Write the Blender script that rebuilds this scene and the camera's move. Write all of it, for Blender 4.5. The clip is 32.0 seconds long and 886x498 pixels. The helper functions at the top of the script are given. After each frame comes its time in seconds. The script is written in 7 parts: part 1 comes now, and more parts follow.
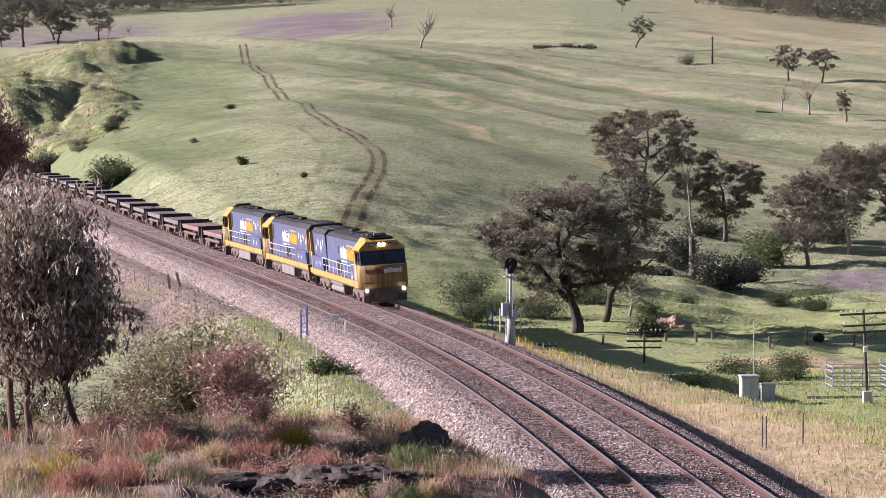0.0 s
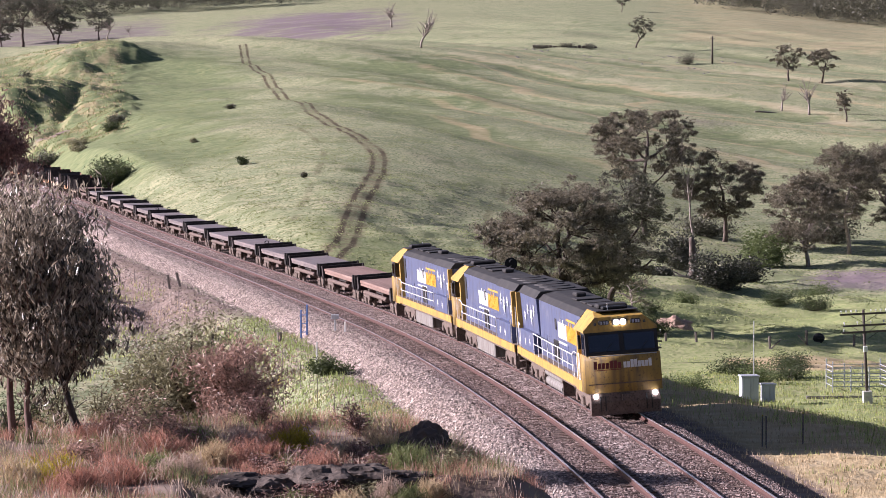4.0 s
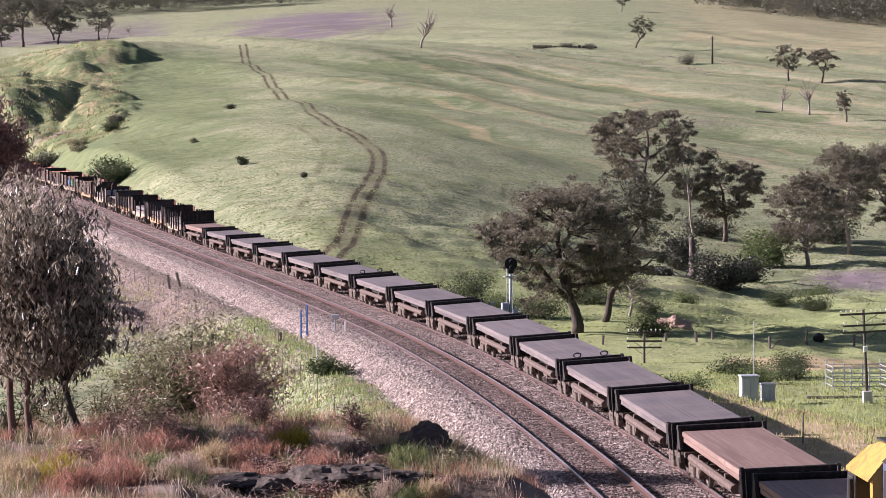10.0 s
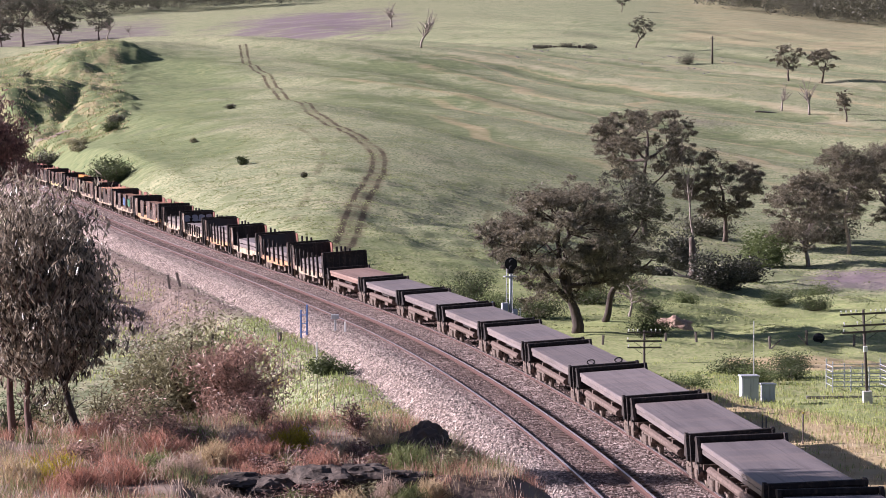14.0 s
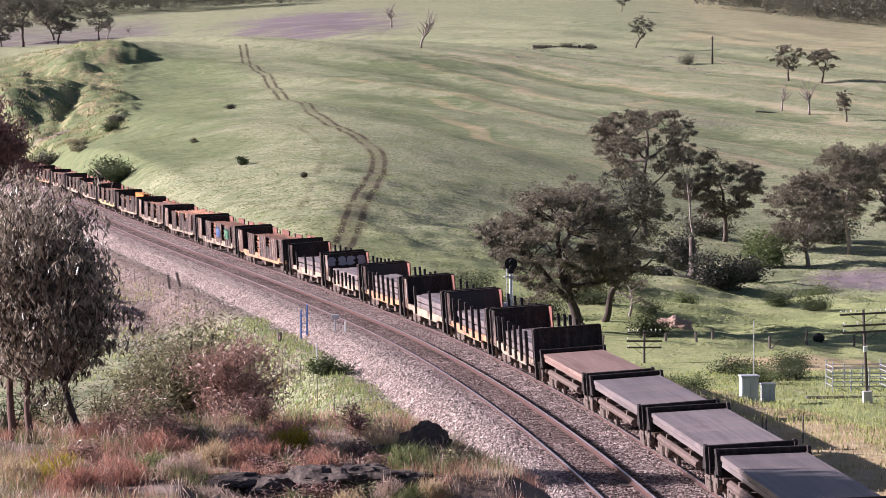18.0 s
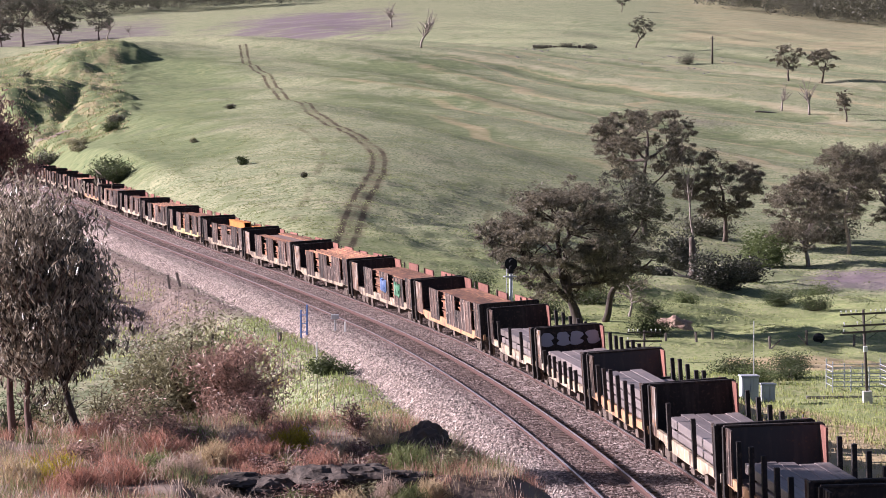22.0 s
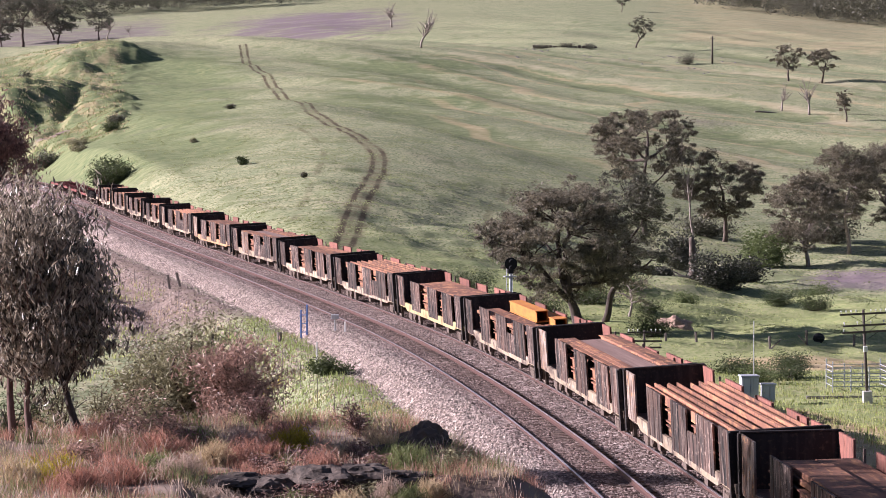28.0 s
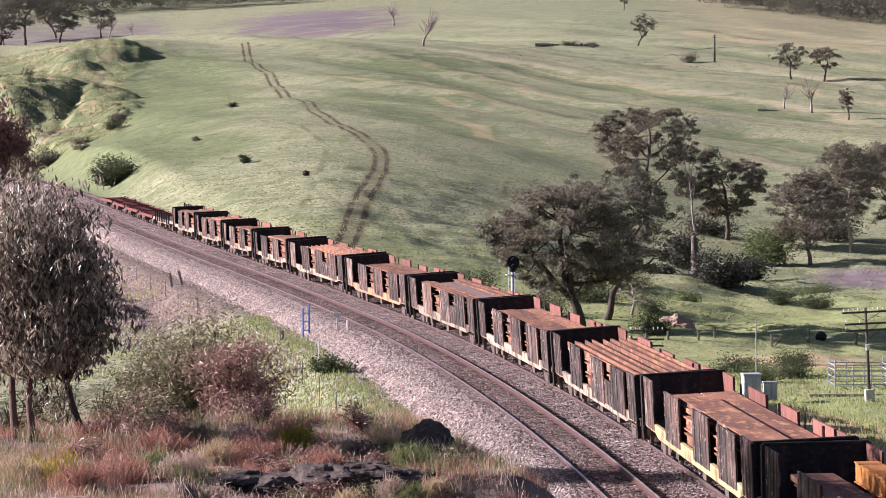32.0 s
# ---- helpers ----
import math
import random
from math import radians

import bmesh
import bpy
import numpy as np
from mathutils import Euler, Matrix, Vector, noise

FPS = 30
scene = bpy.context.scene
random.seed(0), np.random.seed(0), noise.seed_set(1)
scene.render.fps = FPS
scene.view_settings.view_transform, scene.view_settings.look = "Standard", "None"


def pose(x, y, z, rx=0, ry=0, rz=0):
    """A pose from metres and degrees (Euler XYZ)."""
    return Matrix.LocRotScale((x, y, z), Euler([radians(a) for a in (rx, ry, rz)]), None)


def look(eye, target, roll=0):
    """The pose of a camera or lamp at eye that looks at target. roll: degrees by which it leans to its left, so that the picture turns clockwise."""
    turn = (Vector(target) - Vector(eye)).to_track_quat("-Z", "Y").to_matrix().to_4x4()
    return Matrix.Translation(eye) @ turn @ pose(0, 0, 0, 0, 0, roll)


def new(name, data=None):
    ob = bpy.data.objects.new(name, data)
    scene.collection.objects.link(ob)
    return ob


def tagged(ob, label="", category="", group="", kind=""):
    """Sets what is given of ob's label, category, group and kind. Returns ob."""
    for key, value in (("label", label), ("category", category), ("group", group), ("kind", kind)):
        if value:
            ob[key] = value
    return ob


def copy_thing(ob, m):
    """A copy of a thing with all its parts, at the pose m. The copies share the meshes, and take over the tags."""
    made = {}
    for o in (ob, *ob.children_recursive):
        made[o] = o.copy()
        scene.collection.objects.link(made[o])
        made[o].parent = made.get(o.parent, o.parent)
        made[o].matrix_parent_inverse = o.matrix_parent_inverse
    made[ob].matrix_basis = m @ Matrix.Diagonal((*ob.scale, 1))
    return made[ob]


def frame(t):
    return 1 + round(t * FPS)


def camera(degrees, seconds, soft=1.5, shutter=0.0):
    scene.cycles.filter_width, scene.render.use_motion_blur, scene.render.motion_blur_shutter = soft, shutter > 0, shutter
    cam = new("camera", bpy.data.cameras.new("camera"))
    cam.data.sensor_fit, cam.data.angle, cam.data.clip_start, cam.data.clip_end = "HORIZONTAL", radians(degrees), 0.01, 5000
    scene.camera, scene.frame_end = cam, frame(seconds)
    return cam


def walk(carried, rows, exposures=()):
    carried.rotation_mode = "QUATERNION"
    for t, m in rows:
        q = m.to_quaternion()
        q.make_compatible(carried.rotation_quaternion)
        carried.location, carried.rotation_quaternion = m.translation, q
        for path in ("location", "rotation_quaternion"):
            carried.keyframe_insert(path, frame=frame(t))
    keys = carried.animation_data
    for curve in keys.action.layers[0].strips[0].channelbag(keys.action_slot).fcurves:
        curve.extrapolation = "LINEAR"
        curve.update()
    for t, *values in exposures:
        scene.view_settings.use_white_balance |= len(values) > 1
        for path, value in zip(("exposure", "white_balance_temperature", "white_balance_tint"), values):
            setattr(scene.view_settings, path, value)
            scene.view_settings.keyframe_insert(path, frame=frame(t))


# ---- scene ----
# camera: a long lens on a hillside above the line
EYE_Z = 11.6
cam = camera(15.31, 32.0, soft=0.7)
walk(cam, [
    (0.0, pose(0, 0, EYE_Z, 87.633, 0, 0)),
    (31.0, pose(0, 0, EYE_Z, 87.633, 0, 0)),
    (31.5, pose(0, 0, EYE_Z, 87.616, 0, 0.013)),
    (32.0, pose(0, 0, EYE_Z, 87.603, 0, 0.038)),
], exposures=[(0.0, 1.15, 5930, 30), (32.0, 1.15, 5930, 30)])

# ---- light ----
SUN_AZ, SUN_EL = 278.0, 21.5  # degrees clockwise from +Y, above the horizon
world = bpy.data.worlds.new("world")
scene.world = world
world.use_nodes = True
wn = world.node_tree
sky = wn.nodes.new("ShaderNodeTexSky")
sky.sky_type, sky.sun_disc = "NISHITA", False
sky.sun_elevation, sky.sun_rotation = radians(SUN_EL), radians(SUN_AZ)
sky.air_density, sky.dust_density, sky.ozone_density = 1.0, 1.5, 1.0
wn.links.new(sky.outputs[0], wn.nodes["Background"].inputs[0])
wn.nodes["Background"].inputs[1].default_value = 0.033
sun = new("sun", bpy.data.lights.new("sun", "SUN"))
sun.data.energy, sun.data.angle, sun.data.color = 5.0, radians(0.6), (1.0, 0.93, 0.82)
az, el = radians(SUN_AZ), radians(SUN_EL)
SUN_DIR = Vector((math.sin(az) * math.cos(el), math.cos(az) * math.cos(el), math.sin(el)))
sun.matrix_world = look(SUN_DIR * 300, (0, 0, 0))
# ---- materials ----
def mat(name, base, rough=0.8, metal=0.0, spots=(), bump=0.0, bump_scale=20.0, spec=0.35, coords="Object", island=0.0, obj_rand=0.0):
    """A principled material. spots: rows of (scale, low, high, colour, stretch) laid over the base by noise."""
    m = bpy.data.materials.new(name)
    m.use_nodes = True
    nt = m.node_tree
    bs = nt.nodes["Principled BSDF"]
    bs.inputs["Roughness"].default_value, bs.inputs["Metallic"].default_value = rough, metal
    bs.inputs["Specular IOR Level"].default_value = spec
    tc = nt.nodes.new("ShaderNodeTexCoord")
    rgb = nt.nodes.new("ShaderNodeRGB")
    rgb.outputs[0].default_value = (*base, 1)
    col = rgb.outputs[0]

    def tex(scale, stretch, detail=6.0):
        mp = nt.nodes.new("ShaderNodeMapping")
        mp.inputs["Scale"].default_value = stretch
        nt.links.new(tc.outputs[coords], mp.inputs[0])
        no = nt.nodes.new("ShaderNodeTexNoise")
        no.inputs["Scale"].default_value, no.inputs["Detail"].default_value = scale, detail
        if obj_rand:
            # each piece wears its own pattern
            oi = nt.nodes.new("ShaderNodeObjectInfo")
            sh = nt.nodes.new("ShaderNodeVectorMath")
            sh.operation = "MULTIPLY_ADD"
            nt.links.new(oi.outputs["Random"], sh.inputs[0])
            sh.inputs[1].default_value = (57, 91, 33)
            nt.links.new(mp.outputs[0], sh.inputs[2])
            nt.links.new(sh.outputs[0], no.inputs["Vector"])
        else:
            nt.links.new(mp.outputs[0], no.inputs["Vector"])
        return no.outputs[0]

    for scale, low, high, colour, stretch in spots:
        ramp = nt.nodes.new("ShaderNodeMapRange")
        ramp.inputs[1].default_value, ramp.inputs[2].default_value = low, high
        nt.links.new(tex(scale, stretch), ramp.inputs[0])
        mix = nt.nodes.new("ShaderNodeMixRGB")
        mix.inputs[2].default_value = (*colour, 1)
        nt.links.new(ramp.outputs[0], mix.inputs[0])
        nt.links.new(col, mix.inputs[1])
        col = mix.outputs[0]
    for amount, node, out in ((island, "ShaderNodeNewGeometry", "Random Per Island"), (obj_rand, "ShaderNodeObjectInfo", "Random")):
        if amount:
            src = nt.nodes.new(node)
            mr = nt.nodes.new("ShaderNodeMapRange")
            mr.inputs[3].default_value, mr.inputs[4].default_value = 1 - amount, 1 + amount
            nt.links.new(src.outputs[out], mr.inputs[0])
            hs = nt.nodes.new("ShaderNodeHueSaturation")
            nt.links.new(mr.outputs[0], hs.inputs["Value"])
            nt.links.new(col, hs.inputs["Color"])
            col = hs.outputs[0]
    nt.links.new(col, bs.inputs["Base Color"])
    if bump:
        bp = nt.nodes.new("ShaderNodeBump")
        bp.inputs["Strength"].default_value, bp.inputs["Distance"].default_value = 1.0, bump
        nt.links.new(tex(bump_scale, (1, 1, 1), 8.0), bp.inputs["Height"])
        nt.links.new(bp.outputs[0], bs.inputs["Normal"])
    return m


def leaf_mat(name, base, rough=0.55, var=0.35, thru=0.25):
    m = mat(name, base, rough, island=var, spec=0.4)
    nt = m.node_tree
    bs = nt.nodes["Principled BSDF"]
    tr = nt.nodes.new("ShaderNodeBsdfTranslucent")
    mx = nt.nodes.new("ShaderNodeMixShader")
    mx.inputs[0].default_value = thru
    nt.links.new(bs.inputs["Base Color"].links[0].from_socket, tr.inputs[0])
    nt.links.new(bs.outputs[0], mx.inputs[1])
    nt.links.new(tr.outputs[0], mx.inputs[2])
    nt.links.new(mx.outputs[0], nt.nodes["Material Output"].inputs[0])
    return m


def glow(name, colour, power):
    m = bpy.data.materials.new(name)
    m.use_nodes = True
    bs = m.node_tree.nodes["Principled BSDF"]
    bs.inputs["Emission Color"].default_value = (*colour, 1)
    bs.inputs["Emission Strength"].default_value = power
    return m


ONE = (1, 1, 1)
UP = (3, 3, 0.4)   # streaks that run down
M = {}
M["yellow"] = mat("yellow_paint", (0.44, 0.27, 0.05), 0.6, spots=((1.3, .45, .75, (.27, .165, .04), UP), (2.2, .52, .72, (.2, .13, .06), (2, 2, .25)), (9, .6, .8, (.13, .085, .05), ONE)), spec=.5)
# darker copy of the yellow: the nose's shade put into colour, with grime
M["yellownose"] = mat("shaded_grimy_yellow_paint", (0.31, 0.2, 0.05), 0.65, spots=((1.3, .42, .7, (.2, .13, .045), UP), (2.4, .5, .7, (.13, .09, .05), (2, 2, .25)), (11, .58, .75, (.07, .05, .035), ONE)), spec=.4)
M["blue"] = mat("blue_paint", (0.07, 0.088, 0.175), 0.5, spots=((.8, .45, .75, (.1, .115, .19), ONE), (2.5, .6, .78, (.2, .2, .23), (2, 2, .5)), (1.6, .5, .75, (.045, .052, .09), UP), (3, .6, .72, (.09, .065, .05), (4, 4, .3))), spec=.5)
M["roofblack"] = mat("roof_black", (0.022, 0.021, 0.023), 0.7, spots=((1.5, .45, .75, (.042, .038, .037), ONE),), spec=.4)
M["white"] = mat("white_paint", (0.72, 0.72, 0.72), 0.5, spots=((3, .5, .8, (.5, .48, .45), ONE),))
M["sign_yellow"] = mat("sign_yellow", (0.62, 0.33, 0.03), 0.5, spots=((3, .5, .8, (.4, .24, .06), ONE),))
M["redpaint"] = mat("red_lettering", (0.16, 0.03, 0.03), 0.5)
M["under"] = mat("grimy_steel", (0.125, 0.095, 0.082), 0.8, spots=((4, .4, .7, (.18, .135, .11), ONE), (14, .5, .75, (.03, .025, .022), ONE)), bump=.004)
M["tank"] = mat("grey_tank", (0.22, 0.21, 0.2), 0.7, spots=((2, .4, .7, (.12, .1, .085), UP),))
M["tread"] = mat("wheel_steel", (0.16, 0.13, 0.11), 0.5, metal=.6, spots=((8, .4, .7, (.07, .05, .04), ONE),))
M["glass"] = mat("dark_glass", (0.012, 0.016, 0.03), 0.06, spec=.8)
M["lamp"] = glow("headlight", (1, .95, .85), 6)
M["lensoff"] = mat("lamp_glass", (.06, .06, .06), .15, spec=.7)
M["slab"] = mat("steel_slab", (0.2, 0.17, 0.172), 0.5, spots=((.9, .42, .62, (.145, .122, .125), (.12, 2.2, 1)), (.5, .45, .7, (.235, .19, .18), (1.5, .2, 1)), (2.2, .5, .7, (.12, .1, .1), (.08, 5, 1)), (7, .58, .75, (.27, .225, .2), ONE)), bump=.004, spec=.45, obj_rand=.14)
M["slabrust"] = mat("rusty_slab", (0.25, 0.165, 0.14), 0.6, spots=((.9, .4, .65, (.19, .12, .1), (.12, 2.2, 1)), (2.2, .5, .7, (.31, .215, .18), (.1, 4, 1)), (5, .55, .8, (.15, .1, .085), ONE)), bump=.004)
M["wagon"] = mat("wagon_brown", (0.125, 0.088, 0.075), 0.75, spots=((2.2, .45, .7, (.19, .135, .11), UP), (9, .5, .8, (.05, .038, .034), ONE)), bump=.004)
M["bulkdark"] = mat("sooty_steel", (0.02, 0.0165, 0.017), 0.75, spots=((1.4, .5, .75, (.055, .042, .04), UP), (8, .55, .8, (.09, .06, .045), ONE)), bump=.004, obj_rand=.3)
M["bulkgrey"] = mat("dark_grey_steel", (0.05, 0.05, 0.058), 0.65, spots=((1.4, .5, .75, (.085, .075, .075), UP), (8, .6, .8, (.12, .08, .06), ONE)), bump=.003)
M["gate"] = mat("weathered_gate", (0.066, 0.045, 0.04), 0.8, spots=((.9, .44, .6, (.125, .072, .056), (1.2, 1.2, .5)), (1.1, .46, .6, (.022, .018, .018), (1.4, 1.4, .45)), (1.6, .58, .68, (.27, .2, .17), (3, 3, .5)), (6, .6, .7, (.33, .25, .21), ONE)), bump=.006, obj_rand=.4)
M["gatered"] = mat("rust_red_gate", (0.25, 0.1, 0.075), 0.8, spots=((1.6, .42, .65, (.13, .06, .05), (5, 5, .4)), (6, .55, .75, (.34, .17, .12), UP)), bump=.004, obj_rand=.25)
M["gatepale"] = mat("pale_scraped_gate", (0.15, 0.095, 0.075), 0.8, spots=((.9, .48, .58, (.36, .3, .26), (1.5, 1.5, .8)), (2.0, .52, .66, (.07, .045, .04), (6, 6, .5)), (5, .58, .7, (.42, .22, .1), ONE)), bump=.004, obj_rand=.15)
M["rust"] = mat("rusted_beam", (0.28, 0.13, 0.08), 0.82, spots=((.5, .42, .6, (.15, .072, .05), (.5, 2, 2)), (2.5, .52, .68, (.44, .22, .11), (.5, 2, 2)), (4, .56, .7, (.075, .042, .034), ONE)), bump=.003, obj_rand=.35)
M["rustbright"] = mat("fresh_rust", (0.52, 0.21, 0.045), 0.8, spots=((1.6, .4, .7, (.38, .14, .04), (.4, 2, 2)),), bump=.003, obj_rand=.12)
M["sill"] = mat("dusty_sill", (0.36, 0.28, 0.2), 0.8, spots=((1.0, .46, .58, (.11, .075, .06), ONE), (4, .52, .7, (.5, .44, .36), ONE)), obj_rand=.2)
M["sillorange"] = mat("orange_sill", (0.44, 0.25, 0.13), 0.8, spots=((1.5, .45, .65, (.2, .11, .08), ONE), (7, .5, .75, (.5, .33, .2), ONE)))
M["sillyellow"] = mat("yellow_sill", (0.42, 0.35, 0.18), 0.8, spots=((1.5, .5, .68, (.2, .13, .07), ONE),))
M["redflat"] = mat("red_oxide", (0.2, 0.05, 0.045), 0.7, spots=((2, .45, .7, (.11, .045, .04), ONE), (9, .55, .8, (.3, .12, .1), ONE)))
M["graf_b"] = mat("blue_graffiti", (0.16, 0.26, 0.52), .6, spots=((3, .5, .7, (.36, .4, .5), ONE),))
M["graf_g"] = mat("green_graffiti", (0.13, 0.36, 0.22), .6, spots=((3, .5, .7, (.3, .42, .34), ONE),))
M["graf_w"] = mat("pale_graffiti", (0.36, 0.38, 0.46), .6)
M["rail"] = mat("rail_side", (0.095, 0.046, 0.04), 0.75, spots=((3, .4, .7, (.065, .034, .027), ONE),))
M["railtop"] = mat("rail_head", (0.62, 0.56, 0.59), 0.3, metal=.6, spots=((2, .45, .7, (.48, .41, .42), ONE),), spec=.6)
M["leafpink"] = leaf_mat("pink_tinged_leaves", (0.38, 0.25, 0.2), .4, .5)
M["sleeper"] = mat("timber_sleeper", (0.08, 0.053, 0.043), 0.9, spots=((5, .4, .7, (.18, .125, .1), (.3, 4, 4)),), bump=.01, obj_rand=.3)
M["stone"] = mat("ballast_stone", (0.37, 0.305, 0.275), 0.95, island=.65)
M["stonedark"] = mat("dark_ballast_stone", (0.22, 0.165, 0.15), 0.95, island=.75)
M["rock"] = mat("dark_rock", (0.1, 0.078, 0.068), 0.9, spots=((3, .4, .65, (.035, .028, .025), ONE), (14, .5, .75, (.13, .1, .085), ONE)), bump=.05, bump_scale=6)
M["bark"] = mat("grey_bark", (0.13, 0.1, 0.085), 0.9, spots=((4, .4, .65, (.07, .055, .048), (3, 3, .5)), (2, .55, .75, (.26, .22, .2), UP)), bump=.02, bump_scale=8)
M["barkred"] = mat("reddish_bark", (0.12, 0.07, 0.06), 0.9, spots=((6, .45, .7, (.2, .14, .12), (3, 3, .5)), (3, .5, .7, (.05, .035, .03), (3, 3, .5))), bump=.01, bump_scale=14)
M["barkdark"] = mat("dark_bark", (0.055, 0.042, 0.036), 0.9, spots=((4, .45, .7, (.1, .08, .07), (3, 3, .5)),), bump=.02, bump_scale=8)
M["barkpale"] = mat("pale_dead_wood", (0.36, 0.31, 0.28), 0.9, spots=((3, .4, .65, (.2, .165, .15), (3, 3, .5)),), bump=.01)
M["leaf"] = leaf_mat("gum_leaves", (0.118, 0.116, 0.08), .5, .6, .2)
M["leafbrown"] = leaf_mat("brown_tinged_leaves", (0.19, 0.168, 0.12), .5, .6, .2)
M["leafnear"] = leaf_mat("long_gum_leaves", (0.3, 0.258, 0.2), .32, .9, .35)
M["leafred"] = leaf_mat("reddish_leaves", (0.25, 0.15, 0.125), .4, .5)
M["leafolive"] = leaf_mat("olive_bush_leaves", (0.24, 0.225, 0.13), .45, .5)
M["leafdark"] = leaf_mat("blackberry_leaves", (0.05, 0.052, 0.036), .5, .5, .15)
M["shrub"] = leaf_mat("green_shrub", (0.062, 0.082, 0.03))
M["bushgreen"] = leaf_mat("bright_bush", (0.13, 0.165, 0.06))
M["grasshill"] = leaf_mat("hill_grass", (0.27, 0.3, 0.14), .8, .35, .4)
M["grassgreen"] = leaf_mat("green_grass", (0.2, 0.23, 0.09), .7, .3, .35)
M["grassmeadow"] = leaf_mat("meadow_grass", (0.36, 0.4, 0.145), .75, .45, .4)
M["grassstraw"] = leaf_mat("straw_grass", (0.38, 0.32, 0.16), .8, .35, .35)
M["grasstrack"] = leaf_mat("trackside_grass", (0.25, 0.3, 0.105), .75, .45, .4)
M["grassdry"] = leaf_mat("dry_grass", (0.52, 0.41, 0.26), .8, .3, .35)
M["grassred"] = leaf_mat("russet_grass", (0.42, 0.225, 0.165), .8, .4, .3)
M["grasspale"] = leaf_mat("pale_grass_heads", (0.5, 0.39, 0.32), .8, .25, .4)
M["weed"] = leaf_mat("yellow_weed", (0.42, 0.34, 0.04), .8, .3, .3)
M["steel"] = mat("galvanised_steel", (0.5, 0.52, 0.55), 0.5, metal=.35, spots=((6, .4, .7, (.34, .36, .38), ONE),))
M["black"] = mat("black_enamel", (0.012, 0.012, 0.013), 0.5)
M["cabinet"] = mat("grey_cabinet", (0.48, 0.5, 0.55), 0.55, spots=((3, .5, .75, (.36, .37, .4), UP),))
M["bluepost"] = mat("blue_painted_steel", (0.12, 0.22, 0.55), 0.55, spots=((5, .5, .75, (.2, .27, .5), ONE),))
M["timber"] = mat("weathered_timber", (0.12, 0.1, 0.09), 0.9, spots=((5, .4, .7, (.2, .175, .16), UP),), bump=.01)
M["pole"] = mat("dark_pole_timber", (0.07, 0.056, 0.05), 0.9, spots=((5, .4, .7, (.12, .1, .09), UP),), bump=.01)
M["clay"] = mat("pink_clay", (0.42, 0.29, 0.23), 0.95, spots=((2, .42, .65, (.28, .19, .15), UP), (6, .5, .7, (.5, .38, .3), ONE)), bump=.06, bump_scale=4)
M["concrete"] = mat("pale_concrete", (0.55, 0.53, 0.5), 0.9, spots=((5, .4, .7, (.42, .4, .37), ONE),), bump=.004)
M["insul"] = mat("white_insulator", (0.8, 0.8, 0.78), 0.3)
M["wire"] = mat("fence_wire", (0.16, 0.14, 0.13), 0.6, metal=.5)


def gravel(name, cols, scale):
    """Broken stone: each stone its own shade, dark gaps between."""
    m = bpy.data.materials.new(name)
    m.use_nodes = True
    nt = m.node_tree
    L = nt.links.new
    bs = nt.nodes["Principled BSDF"]
    bs.inputs["Roughness"].default_value, bs.inputs["Specular IOR Level"].default_value = .95, .15
    tc = nt.nodes.new("ShaderNodeTexCoord")
    vo = nt.nodes.new("ShaderNodeTexVoronoi")
    vo.inputs["Scale"].default_value = scale
    L(tc.outputs["Object"], vo.inputs["Vector"])
    sp = nt.nodes.new("ShaderNodeSeparateColor")
    L(vo.outputs["Color"], sp.inputs[0])
    rp = nt.nodes.new("ShaderNodeValToRGB")
    rp.color_ramp.elements[0].color, rp.color_ramp.elements[1].color = (*cols[0], 1), (*cols[-1], 1)
    for i, c in enumerate(cols[1:-1]):
        rp.color_ramp.elements.new((i + 1) / (len(cols) - 1)).color = (*c, 1)
    L(sp.outputs[0], rp.inputs[0])
    no = nt.nodes.new("ShaderNodeTexNoise")
    no.inputs["Scale"].default_value = .35
    L(tc.outputs["Object"], no.inputs["Vector"])
    mr = nt.nodes.new("ShaderNodeMapRange")
    mr.inputs[1].default_value, mr.inputs[2].default_value, mr.inputs[3].default_value, mr.inputs[4].default_value = .35, .65, .75, 1.15
    L(no.outputs[0], mr.inputs[0])
    hs = nt.nodes.new("ShaderNodeHueSaturation")
    L(mr.outputs[0], hs.inputs["Value"])
    L(rp.outputs[0], hs.inputs["Color"])
    L(hs.outputs[0], bs.inputs["Base Color"])
    bp = nt.nodes.new("ShaderNodeBump")
    bp.invert = True
    bp.inputs["Strength"].default_value, bp.inputs["Distance"].default_value = 1.0, .06
    L(vo.outputs["Distance"], bp.inputs["Height"])
    L(bp.outputs[0], bs.inputs["Normal"])
    return m


M["ballast"] = gravel("dirty_ballast", ((.022, .013, .011), (.085, .053, .045), (.15, .1, .086), (.42, .34, .31)), 8.5)
M["ballastmid"] = gravel("grey_brown_ballast", ((.03, .022, .02), (.14, .1, .09), (.26, .2, .18), (.6, .5, .47)), 8.0)
M["ballastpale"] = gravel("clean_ballast", ((.05, .037, .034), (.2, .152, .132), (.31, .242, .214), (.58, .49, .445)), 7.5)
# ---- the lie of the land ----
# heading of the line (degrees to the left of +Y) along its length in metres
LINE_S = (-20, 40, 80, 120, 160, 220, 300, 400, 500, 640)
LINE_H = (3.41, 6.64, 9.77, 11.47, 11.84, 10.89, 10.62, 12.53, 14.79, 17.94)
LINE_ZS = (-20, 40, 100, 160, 240, 340, 450, 640)
LINE_Z = (0.0, -0.263, -0.313, 0.02, 0.478, 1.075, 1.581, 2.45)
S_MIN, S_MAX = -560, 1060


